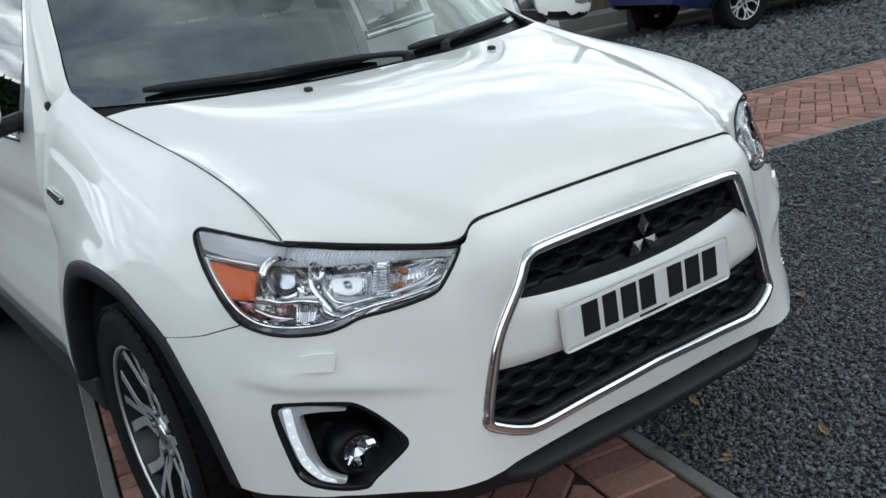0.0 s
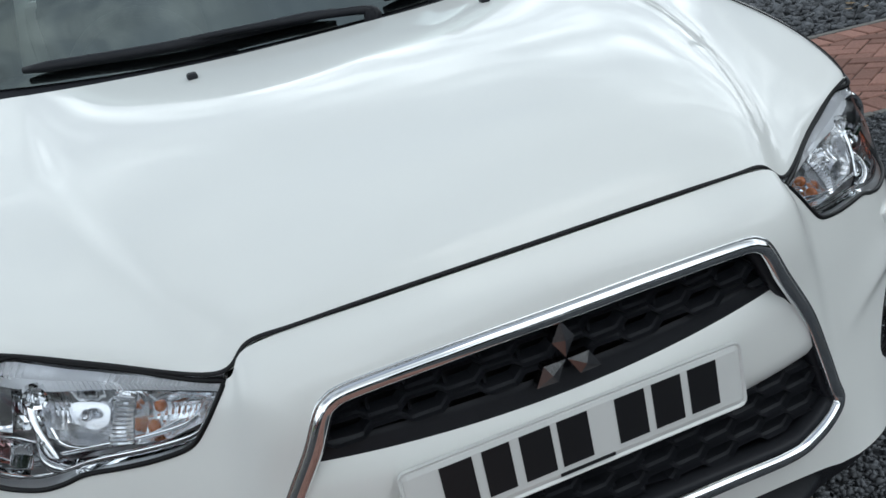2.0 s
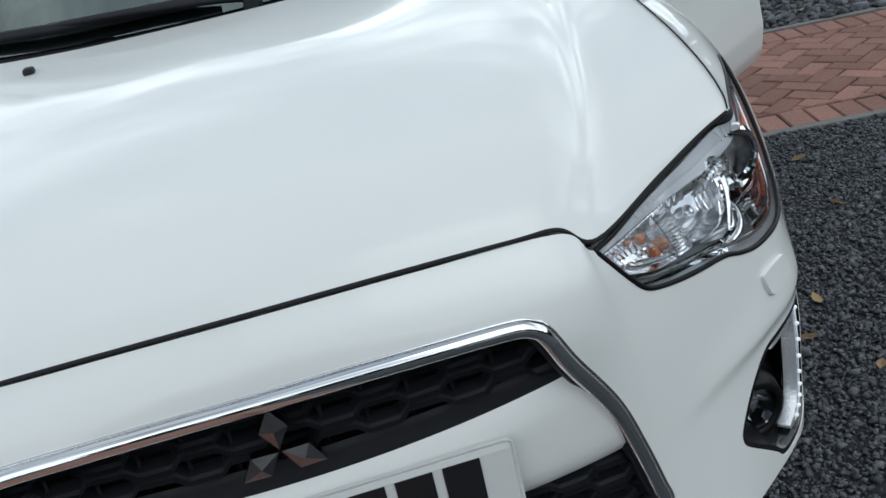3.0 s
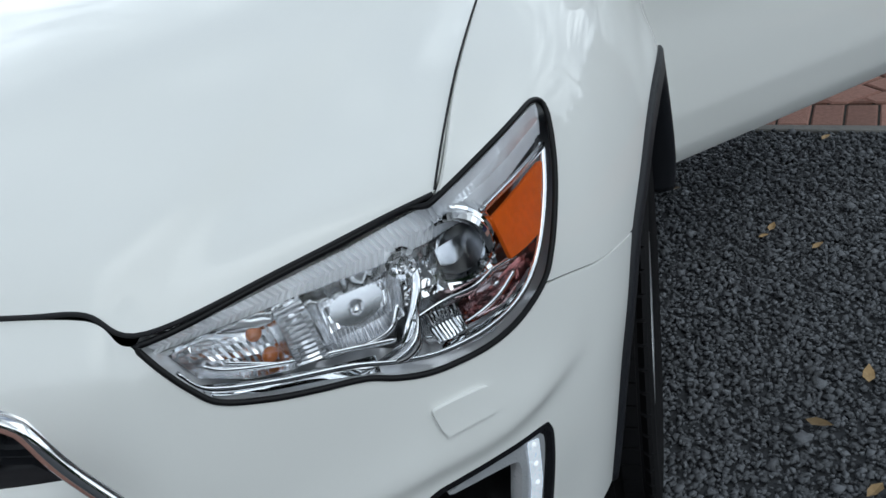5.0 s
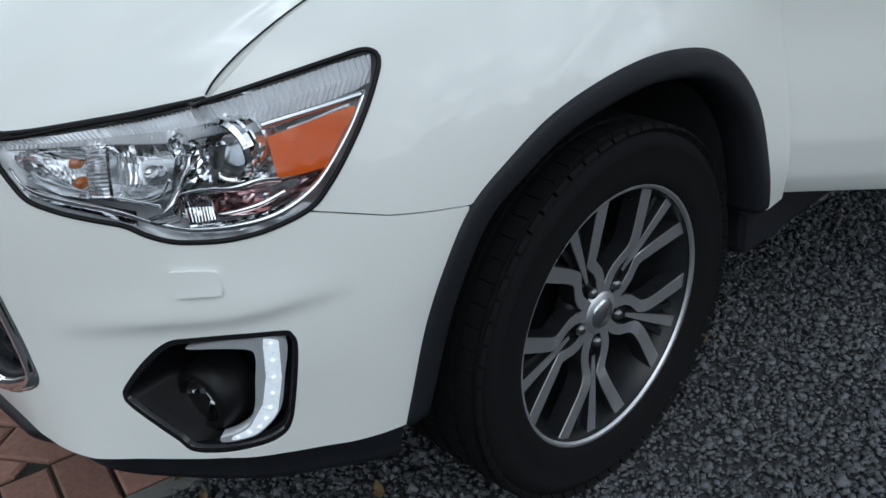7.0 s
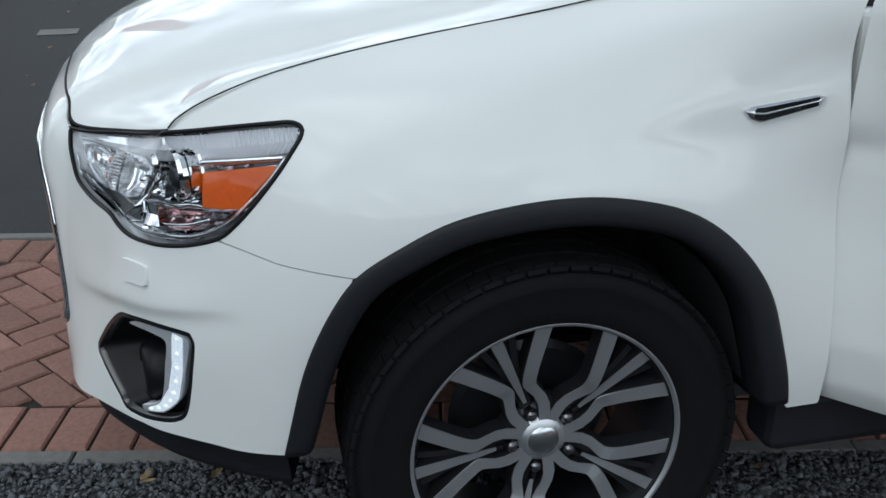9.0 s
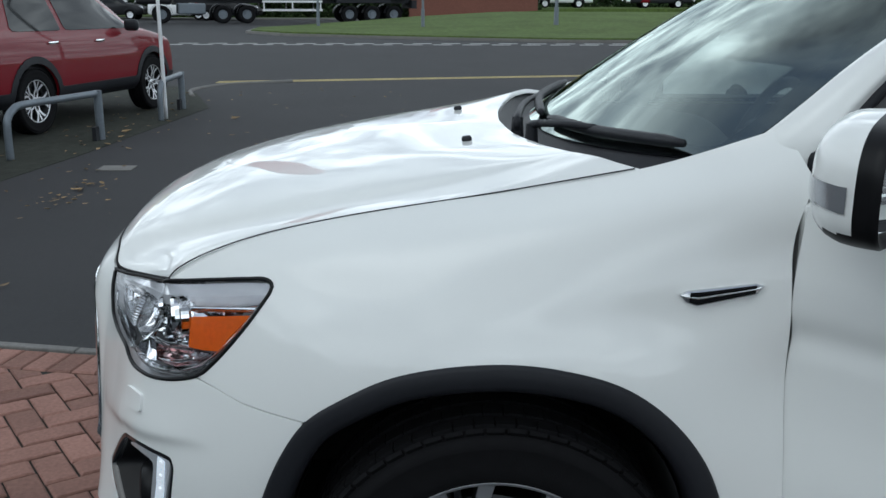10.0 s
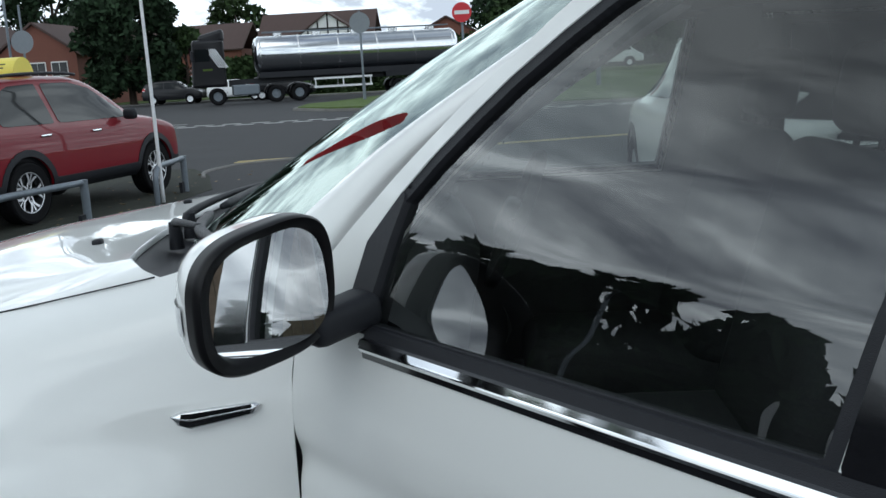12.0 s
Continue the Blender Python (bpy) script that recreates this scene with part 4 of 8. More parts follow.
    pm = Matrix.Translation((PC[0] * sg, PC[1], PC[2])) @ Matrix.Rotation(radians(16) * sg, 4, "Z") @ Matrix.Rotation(radians(90), 4, "X")
    bm = bmesh.new()
    revolve(bm, [(0.034, 0.010), (0.036, 0.016), (0.041, 0.018), (0.045, 0.012), (0.046, 0.004), (0.049, 0.002), (0.050, -0.012), (0.048, -0.016), (0.050, -0.020), (0.049, -0.06)], pm, 48)
    part("projector_ring", bm, M_CHROME, lamp, smooth=False)
    bm = bmesh.new()
    revolve(bm, [(0.0, 0.026), (0.010, 0.0252), (0.020, 0.022), (0.028, 0.0165), (0.034, 0.009)], pm, 40)
    part("projector_lens", bm, M_LENS, lamp, smooth=True)
    bm = bmesh.new()
    revolve(bm, [(0.0, -0.045), (0.014, -0.040), (0.024, -0.026), (0.031, -0.006), (0.034, 0.009)], pm, 24)
    part("projector_bowl", bm, M_DARKCHROME, lamp, smooth=True)
    bowl("small_reflector", (0.655, 0.238, 0.834), 0.0125, 0.012, M_CHROME, (10, 0), 18)
    for w_, z_, d_ in ((0.655, 0.820, -0.036), (0.662, 0.792, -0.034)):
        c = on_lamp([w_], [z_], d_)[0]
        ball("indicator_bulb", c, 0.0085, M_AMBERGLASS, 1.3)
    c = on_lamp([0.805], [0.815], -0.045)[0]
    ball("main_bulb", c, 0.008, M_SILVER, 1.5)
    c = on_lamp([1.055], [0.775], -0.030)[0]
    ball("lower_bulb", c, 0.006, M_SILVER, 1.4)

    # chrome bezels that follow the lamp's edge and divide its chambers
    def bezel(name, pts, lift, r, squash=0.45, mat=None):
        P = spline(lay(pts, lift), 60)
        T = np.gradient(P, axis=0)
        T /= np.linalg.norm(T, axis=1, keepdims=True)
        up = np.cross(T, np.tile([0.25 * sg, -1.0, 0.0], (60, 1)))
        up /= np.linalg.norm(up, axis=1, keepdims=True)
        out = np.cross(up, T)
        q = np.linspace(0, 2 * np.pi, 8, endpoint=False)
        V, F = sweep(P, np.stack([np.cos(q) * r, np.sin(q) * r * squash], 1), (up, out))
        raw(name, V, F, mat or M_CHROME, lamp)

    bezel("lower_bezel", [(0.535, 0.805), (0.565, 0.779), (0.65, 0.767), (0.76, 0.759), (0.83, 0.748), (0.90, 0.741), (0.99, 0.743), (1.07, 0.751), (1.14, 0.779), (1.20, 0.832), (1.238, 0.880)], -0.010, 0.0045)
    bezel("lower_bezel", [(0.57, 0.800), (0.60, 0.789), (0.68, 0.780), (0.77, 0.774), (0.84, 0.768)], -0.022, 0.0035)
    bezel("chamber_arm", [(0.845, 0.748), (0.862, 0.772), (0.885, 0.797), (0.900, 0.820), (0.905, 0.848)], -0.022, 0.006, 0.3)
    bezel("chamber_arm", [(0.875, 0.782), (0.93, 0.790), (0.99, 0.790), (1.04, 0.795), (1.085, 0.792)], -0.018, 0.0045, 0.3)
    bezel("chamber_arm", [(0.60, 0.797), (0.69, 0.777), (0.78, 0.772), (0.835, 0.780), (0.862, 0.805)], -0.024, 0.003, 0.3)
    bezel("chamber_arm", [(0.868, 0.764), (0.90, 0.756), (0.96, 0.757), (1.03, 0.763), (1.09, 0.776)], -0.020, 0.004)
    bezel("amber_rim", [(1.055, 0.861), (1.14, 0.868), (1.235, 0.876)], -0.010, 0.005, 0.5, M_SILVER)

    # fog lamp pocket
    O = even(on_shell(fog_line[:, 0], fog_line[:, 1], -0.002), 100) * [sg, 1, 1]
    c = O.mean(0)
    rows = [O]
    for s, dp in ((0.97, 0.006), (0.93, 0.022), (0.84, 0.055), (0.70, 0.080), (0.40, 0.095), (0.0, 0.10)):
        rows.append(c + (O - c) * s + np.array([-sg * dp * 0.25, dp, 0]))
    m = len(O)
    V = np.concatenate(rows)
    F = [(j * m + i, j * m + (i + 1) % m, (j + 1) * m + (i + 1) % m, (j + 1) * m + i) for j in range(len(rows) - 1) for i in range(m)]
    fog = raw("fog_surround", V, F, M_RIM, car, "black fog lamp surround with a lit daytime strip")
    fm = Matrix.Translation((0.660 * sg, 0.182, 0.462)) @ Matrix.Rotation(radians(10) * sg, 4, "Z") @ Matrix.Rotation(radians(90), 4, "X")
    bm = bmesh.new()
    revolve(bm, [(0.036, -0.02), (0.036, 0.0), (0.040, 0.005), (0.050, 0.0), (0.058, -0.02), (0.060, -0.06)], fm, 40)
    part("fog_ring", bm, M_RIM, fog, smooth=True)
    bm = bmesh.new()
    revolve(bm, [(0.004, -0.03), (0.02, -0.022), (0.030, -0.010), (0.036, -0.002)], fm, 12)
    part("fog_reflector", bm, M_CHROME, fog)
    bm = bmesh.new()
    revolve(bm, [(0.0, 0.004), (0.02, 0.003), (0.036, -0.002)], fm, 32)
    part("fog_lens", bm, M_LENS, fog, smooth=True)
    rim_d = np.maximum.reduce([d_fog, -(d_fog + 0.0085), own])
    cut_panel("fog_bezel", SH, rim_d, M_GLOSSBLACK, fog, "gloss black fog lamp bezel", rim=0.03, N=SH_N, offset=-0.001)
    drl = ring([(0.845, 0.569), (0.889, 0.580), (0.983, 0.588), (1.036, 0.580), (1.050, 0.568), (1.035, 0.519), (1.014, 0.463), (0.970, 0.430), (0.930, 0.420), (0.886, 0.417), (0.882, 0.424),
                (0.912, 0.431), (0.949, 0.446), (0.966, 0.474), (0.978, 0.520), (0.986, 0.556), (0.973, 0.569), (0.915, 0.572)], 90)
    dd = np.maximum(inside(SH_W, SH_Z, drl), own)
    glow_line = np.array([(1.020, 0.574), (1.014, 0.520), (0.996, 0.470), (0.968, 0.440), (0.920, 0.426)])
    strip = np.full(SH_W.shape, 9.0)
    for (w0, z0), (w1, z1) in zip(glow_line[:-1], glow_line[1:]):
        q = np.clip(((SH_W - w0) * (w1 - w0) + (SH_Z - z0) * (z1 - z0)) / ((w1 - w0) ** 2 + (z1 - z0) ** 2), 0, 1)
        strip = np.minimum(strip, np.hypot(SH_W - w0 - q * (w1 - w0), SH_Z - z0 - q * (z1 - z0)) - 0.0150)
    cut_panel("daytime_lamp", SH, dd, M_DRLCASE, fog, "clear daytime running lamp strip", rim=0.02, N=SH_N, offset=-0.006)
    cut_panel("daytime_light", SH, np.maximum(dd + 0.003, strip), M_DRL, fog, "glowing white light strip", rim=0, N=SH_N, offset=-0.0045)
    for w_, z_ in spline(glow_line, 9):
        bm = bmesh.new()
        bmesh.ops.create_uvsphere(bm, u_segments=12, v_segments=8, radius=0.0034, matrix=Matrix.Translation(on_shell([w_], [z_], -0.004)[0] * [sg, 1, 1]))
        part("light_diode", bm, M_DIODE, fog, smooth=True)

# black lower lip and intake, following the bumper's lower edge
cols = np.arange(0, SH.shape[1], 3)
base = SH[-1, cols]
wv = np.abs(base[:, 0]) + base[:, 1]
keep = wv < 1.262
base, wv = base[keep], wv[keep]
nrm = SH_N[-1, cols][keep] * [1, 1, 0]
nrm /= np.linalg.norm(nrm, axis=1, keepdims=True)
lowz = np.interp(wv, [0, 0.3, 0.4, 0.5, 0.6, 0.7, 0.89, 1.0, 1.13, 1.25], [0.401, 0.396, 0.386, 0.375, 0.377, 0.386, 0.394, 0.389, 0.378, 0.374])
mid = np.clip((0.42 - np.abs(base[:, 0])) / 0.06, 0, 1)[:, None]
rows = []
for z, inset, pocket in ((None, 0.008, 0.006), (0.375, 0.022, 0.056), (0.354, 0.028, 0.056), (0.350, 0.030, 0.010), (0.336, 0.032, 0.004), (0.322, 0.036, 0.012), (0.314, 0.06, 0.05), (0.310, 0.30, 0.30)):
    P = base - nrm * (inset * (1 - mid) + pocket * mid)
    P[:, 2] = lowz + 0.004 if z is None else np.minimum(z, lowz - 0.002) - 0.030 * np.clip((wv - 0.9) / 0.35, 0, 1)
    rows.append(P)
m = len(base)
raw("lower_lip", np.concatenate(rows), [(j * m + i, j * m + i + 1, (j + 1) * m + i + 1, (j + 1) * m + i) for j in range(len(rows) - 1) for i in range(m - 1)], M_BLACK, car, "black plastic lower bumper lip")
for i in range(-5, 6):
    bm = bmesh.new()
    box(bm, (0.004, 0.03, 0.04), Matrix.Translation((i * 0.07, 0.062, 0.378)))
    part("intake_rib", bm, M_BLACK, car)
for z in (0.362, 0.380):
    tube("intake_bar", [(x, 0.055 + 0.05 * x * x, z) for x in np.linspace(-0.39, 0.39, 20)], 0.003, M_BLACK, car, n=6)


# ---- windscreen, pillars, roof
EDGE = [(0.755, 1.235, 1.130), (0.742, 1.33, 1.187), (0.707, 1.468, 1.289), (0.656, 1.667, 1.414), (0.600, 1.86, 1.530)]
MIDDLE = [(0, 1.00, 1.098), (0, 1.10, 1.165), (0, 1.27, 1.280), (0, 1.50, 1.420), (0, 1.74, 1.555)]
PILLAR = [(0.806, 1.372, 1.118), (0.792, 1.412, 1.175), (0.760, 1.518, 1.283), (0.715, 1.69, 1.405), (0.655, 1.90, 1.525)]


def loft(rows, nu, nv):
    """A smooth sheet through lines given as lists of points."""
    S = crom(np.array(rows, float), np.linspace(0, len(rows) - 1, nv))
    return np.swapaxes(crom(np.swapaxes(S, 0, 1), np.linspace(0, len(rows[0]) - 1, nu)), 0, 1)


def outward(S, c=(0, 2.2, 0.9)):
    N = grid_normals(S)
    return N if np.median((N * (S - np.array(c))).sum(-1)) > 0 else -N


us, vs = np.linspace(-1, 1, 81), np.linspace(0, 1, 50)
E_, C_ = spline(EDGE, 50), spline(MIDDLE, 50)
k = np.abs(us) ** 2.2
WS = C_[:, None] + (E_ - C_)[:, None] * k[None, :, None]
WS[..., 0] = E_[:, None, 0] * us[None]
WS_N = outward(WS)
UU, VV = np.meshgrid(us, vs)
screen = cut_panel("windscreen", WS, np.full(WS.shape[:2], -1.0), M_SCREEN, car, "tinted windscreen glass with a dark border", rim=0, N=WS_N)
screen.visible_shadow = False
inner = np.maximum.reduce([np.abs(UU) - 0.945 + 0.03 * VV, 0.10 - VV, VV - 0.95])
cut_panel("screen_border", WS, -inner, M_GLOSSBLACK, screen, rim=0, N=WS_N, offset=-0.004)

for sg in (1, -1):
    E2, P2 = np.array(EDGE) * [sg, 1, 1], np.array(PILLAR) * [sg, 1, 1]
    E2[0] += np.array([-sg * 0.014, 0.0, -0.016])
    P2[0] += np.array([-sg * 0.012, 0.0, -0.016])
    g = np.array([0.0, 0.7, 1, 1, 1])[:, None]
    M2 = (E2 * 0.45 + P2 * 0.55) + g * np.array([sg * 0.014, -0.012, 0.012])
    S = loft([E2 + np.array([sg * 0.004, 0, 0]), E2 * 0.8 + P2 * 0.2 + g * np.array([sg * 0.006, -0.008, 0.009]), M2, E2 * 0.12 + P2 * 0.88 + g * np.array([sg * 0.008, -0.002, 0.003]), P2 + np.array([-sg * 0.012, 0.01, -0.004])], 50, 24)
    N = outward(S)
    cut_panel("windscreen_pillar", S, np.full(S.shape[:2], -1.0), M_PAINT, car, rim=0.004, N=N)
    # dark door seal along the pillar
    tube("door_seal", spline(P2 + np.array([-sg * 0.022, 0.018, -0.006]), 40), 0.014, M_BLACK, car, n=8)
    tube("pillar_trim", spline(P2 + np.array([-sg * 0.07, 0.06, -0.01]), 30), 0.035, M_LINER, car, n=8)

roof_rows = [[(x * 0.60, 1.74 + 0.12 * abs(x) ** 2.2, 1.557 - 0.027 * abs(x) ** 2.2) for x in np.linspace(-1, 1, 9)]]
for y, hw, z in ((2.05, 0.625, 1.598), (2.6, 0.635, 1.615), (3.2, 0.62, 1.605), (3.85, 0.57, 1.55)):
    roof_rows.append([(x * hw, y, z - 0.045 * abs(x) ** 3) for x in np.linspace(-1, 1, 9)])
S = loft(roof_rows, 40, 50)
roof_n = outward(S)
cut_panel("roof", S, np.full(S.shape[:2], -1.0), M_PAINT, car, rim=0.01, N=roof_n)
cut_panel("headliner", S, np.full(S.shape[:2], -1.0), M_LINER, car, rim=0, N=roof_n, offset=-0.035)

for sg in (1, -1):
    tube("roof_side_rail", spline([(sg * 0.642, 1.86, 1.520), (sg * 0.655, 2.05, 1.565), (sg * 0.665, 2.45, 1.580), (sg * 0.66, 3.0, 1.572), (sg * 0.62, 3.5, 1.54), (sg * 0.57, 3.9, 1.48)], 40), 0.036, M_PAINT, car, n=12)
    tube("roof_side_trim", spline([(sg * 0.60, 1.86, 1.495), (sg * 0.60, 2.05, 1.54), (sg * 0.61, 2.45, 1.552), (sg * 0.60, 3.0, 1.545), (sg * 0.56, 3.5, 1.51)], 40), 0.036, M_LINER, car, n=10)

# cowl tray between bonnet and glass
rear = BN[-1]
n = len(rear)
gl = np.stack([np.interp(rear[:, 0], WS[0, :, 0], WS[0, :, q]) for q in range(3)], 1)
rows = [rear - np.array([0, 0.01, 0.010]), rear * 0.75 + gl * 0.25 - np.array([0, 0, 0.040]), rear * 0.4 + gl * 0.6 - np.array([0, 0, 0.045]), gl - np.array([0, 0.004, 0.012]), gl + np.array([0, 0.01, 0.0])]
raw("cowl_tray", np.concatenate(rows), [(j * n + i, j * n + i + 1, (j + 1) * n + i + 1, (j + 1) * n + i) for j in range(4) for i in range(n - 1)], M_BLACK, car, "black plastic cowl below the windscreen")


def on_screen(u, v, lift=0.0):
    i, j = int(round(v * 49)), int(round((u + 1) * 40))
    return WS[i, j] + WS_N[i, j] * lift


# wipers
for blade, pivot in ((((-0.80, 0.075), (-0.40, 0.085), (0.04, 0.06)), (0.12, 0.00)), (((0.20, 0.055), (0.55, 0.06), (0.90, 0.05)), (0.33, 0.0))):
    P = spline([on_screen(u, v, 0.016) for u, v in blade], 24)
    w = 0.010 * np.clip(np.minimum(np.arange(24), 23 - np.arange(24)) / 4 + 0.5, 0, 1)
    wiper = tube("wiper", P, w + 0.002, M_BLACK, car, "black windscreen wiper", n=8)
    a, b = on_screen(pivot[0], 0.0, 0.0) + np.array([0, -0.05, -0.012]), P[12]
    tube("wiper_arm", spline([a, a + np.array([0, 0.0, 0.034]), a * 0.5 + b * 0.5 + np.array([0, -0.012, 0.026]), b + np.array([0, 0, 0.006])], 20), np.linspace(0.011, 0.007, 20), M_BLACK, wiper, n=8)
    bm = bmesh.new()
    rod(bm, a - np.array([0, 0, 0.02]), a + np.array([0, 0, 0.038]), 0.016, 0.013, 16)
    part("wiper_pivot", bm, M_BLACK, wiper, smooth=False)

for sg in (1, -1):
    bm = bmesh.new()
    box(bm, (0.020, 0.022, 0.013), Matrix.Translation((sg * 0.30, 0.823, 1.100)) @ Matrix.Rotation(radians(6), 4, "X"), 0.005)
    part("washer_jet", bm, M_BLACK, car, smooth=True)
    # wing badge: a raised chrome blade with two dark slots
    ws = np.linspace(2.022, 2.160, 34)
    up = np.interp(ws, [2.022, 2.035, 2.148, 2.160], [0.925, 0.931, 0.9435, 0.940])
    dn = np.interp(ws, [2.022, 2.035, 2.055, 2.152, 2.160], [0.9245, 0.911, 0.905, 0.926, 0.939])
    rows = [on_shell(ws, up * (1 - v) + dn * v, h) * [sg, 1, 1] for v, h in ((0, -0.001), (0.06, 0.0065), (0.5, 0.009), (0.94, 0.0065), (1, -0.001))]
    badge = raw("wing_badge", np.concatenate(rows), [(j * 34 + i, j * 34 + i + 1, (j + 1) * 34 + i + 1, (j + 1) * 34 + i) for j in range(4) for i in range(33)], M_DULLCHROME, car, "chrome wing badge with dark slots")
    for v0, v1 in ((0.14, 0.44), (0.56, 0.88)):
        a, b = (on_shell(ws[4:-3], (up * (1 - v) + dn * v)[4:-3], 0.0098) * [sg, 1, 1] for v in (v0, v1))
        raw("badge_slot", np.concatenate([a, b]), [(i, i + 1, 27 + i + 1, 27 + i) for i in range(26)], M_GLOSSBLACK, badge)

# ---- doors
HINGE = Vector((0.872, 1.345, 0))
BELT = 1.068


def side_x(z):
    return np.interp(z, [0.38, 0.40, 0.44, 0.52, 0.62, 0.72, 0.80, 0.88, 0.95, 1.0, 1.068, 1.12, 1.20, 1.30, 1.40, 1.50, 1.58, 1.66], [0.872, 0.888, 0.905, 0.914, 0.904, 0.888, 0.882, 0.886, 0.884, 0.876, 0.862, 0.848, 0.820, 0.778, 0.730, 0.676, 0.630, 0.580])


def side_grid(y0, y1, z0, z1, ny, nz):
    zs, ys = np.linspace(z1, z0, nz), np.linspace(y0, y1, ny)
    X = side_x(zs)
    for q in range(3):
        X[1:-1] = (X[:-2] + 2 * X[1:-1] + X[2:]) / 4
    S = np.zeros((nz, ny, 3))
    S[..., 0], S[..., 1], S[..., 2] = X[:, None], ys[None], zs[:, None]
    # the waist line dips towards the front of the door
    t = np.exp(-((S[..., 2] - (0.858 + 0.01 * (S[..., 1] - 1.35))) / 0.032) ** 2)
    S[..., 0] -= 0.010 * t * np.clip((2.6 - S[..., 1]) / 1.2, 0, 1)
    return S


def car_door(sg, outline, window, sail, hinge, angle, strip, handle, mirror):
    y0, y1 = min(p[0] for p in outline) - 0.01, max(p[0] for p in outline) + 0.01
    S = side_grid(y0, y1, 0.38, 1.66, 120, 196)
    Y, Z = S[..., 1], S[..., 2]
    S = S * np.array([sg, 1, 1])
    N = grid_normals(S)
    if np.median(N[..., 0] * sg) < 0:
        N = -N
    d_out, d_win = inside(Y, Z, outline), inside(Y, Z, window)
    skin = cut_panel("car_door", S, np.maximum(d_out, -d_win), M_PAINT, car, "white passenger door standing open" if angle else "white closed door", rim=0.05, N=N)
    cut_panel("window_seal", S, np.maximum(d_win, -(d_win + 0.015)), M_BLACK, skin, rim=0.03, N=N, offset=-0.002)
    pane = cut_panel("window_glass", S, d_win + 0.010, M_SIDEGLASS, skin, "dark tinted side window", rim=0, N=N, offset=-0.012)
    pane.visible_shadow = False
    if sail:
        cut_panel("pillar_cover", S, np.maximum.reduce([d_out + 0.003, 1.080 - Z, 2.178 + 0.15 * (Z - 1.08) - Y]), M_GLOSSBLACK, skin, "gloss black door post cover", rim=0.0, N=N, offset=0.002)
        cut_panel("sail_panel", S, np.maximum(d_win + 0.002, Y - sail - 0.18 * (Z - 1.08)), M_BLACK, skin, rim=0.02, N=N, offset=0.001)
    cut_panel("door_lining", S, np.maximum.reduce([d_out + 0.025, -(d_win + 0.005)]), M_TRIM, skin, rim=0, N=N, offset=-0.07)
    yy = np.linspace(*strip, 40)
    z_b = BELT - 0.008 + 0.0 * yy
    P = np.stack([side_x(z_b) * sg, yy, z_b], 1)
    A, B = np.tile([0, 0, 1.0], (40, 1)), np.tile([sg * 1.0, 0, 0], (40, 1))
    V, F = sweep(P, [(-0.007, 0.0), (-0.006, 0.009), (-0.001, 0.0115), (0.001, 0.0095), (0.003, 0.0115), (0.010, 0.008), (0.012, -0.004)], (A, B))
    raw("belt_strip", V, F, M_CHROME, skin, "chrome strip below the window", smooth=False)
    V, F = sweep(P + np.array([0, 0, 0.014]), [(-0.008, -0.010), (-0.007, 0.003), (0.010, -0.004), (0.012, -0.016)], (A, B))
    raw("belt_seal", V, F, M_BLACK, skin, smooth=False)
    V, F = sweep(P - np.array([0, 0, 0.011]), [(-0.006, -0.002), (-0.005, 0.005), (0.004, 0.006), (0.006, -0.002)], (A, B))
    raw("belt_gasket", V, F, M_GLOSSBLACK, skin, smooth=False)
    if handle:
        hy, hz = handle
        hx = float(side_x(hz))
        P = spline([(sg * (hx - 0.004), hy - 0.10, hz - 0.004), (sg * (hx + 0.030), hy - 0.075, hz), (sg * (hx + 0.036), hy, hz + 0.004), (sg * (hx + 0.030), hy + 0.075, hz + 0.004), (sg * (hx - 0.004), hy + 0.10, hz + 0.002)], 30)
        tube("door_handle", P, np.interp(np.arange(30), [0, 6, 24, 29], [0.010, 0.015, 0.016, 0.011]), M_PAINT, skin, n=10)
        bm = bmesh.new()
        bmesh.ops.create_uvsphere(bm, u_segments=20, v_segments=10, radius=1, matrix=Matrix.Translation((sg * (hx + 0.001), hy, hz)) @ Matrix.Diagonal((0.004, 0.065, 0.034, 1)))
        part("handle_recess", bm, M_PAINT, skin, smooth=True)
    if mirror:
        # housing: a rounded oblong that swells forward; glass faces the rear
        q = np.linspace(0, 2 * np.pi, 96, endpoint=False)
        U = np.sign(np.cos(q)) * np.abs(np.cos(q)) ** 0.62
        W = np.sign(np.sin(q)) * np.abs(np.sin(q)) ** 0.66
        c = np.array([1.004, 1.540, 1.157])
        wide = np.array([0.9857, 0.1685, 0.0])
        tall = W * 0.086 + 0.104 * U * (-0.12 - 0.036 * W)
        n = 96
        rows = []
        for dy, s, dz in ((0.0, 0.965, 0), (-0.004, 0.995, 0), (-0.016, 1.0, 0), (-0.034, 1.0, 0), (-0.044, 0.995, 0), (-0.055, 0.985, 0), (-0.067, 0.962, 0.001), (-0.078, 0.93, 0.002), (-0.088, 0.875, 0.003), (-0.098, 0.80, 0.004), (-0.110, 0.60, 0.006), (-0.116, 0.32, 0.008), (-0.118, 0.0, 0.008)):
            rows.append(c + np.outer(U * 0.104 * s - 0.03 * (1 - s), wide) + np.outer(tall * s, [0, 0, 1]) + np.array([0, dy, dz]))
        V = np.concatenate(rows) * [sg, 1, 1]
        F = [(j * n + i, j * n + (i + 1) % n, (j + 1) * n + (i + 1) % n, (j + 1) * n + i) for j in range(len(rows) - 1) for i in range(n)]
        zc = np.array([V[list(f), 2].mean() + 0.12 * (abs(V[list(f), 0].mean()) - 1.0) for f in F])
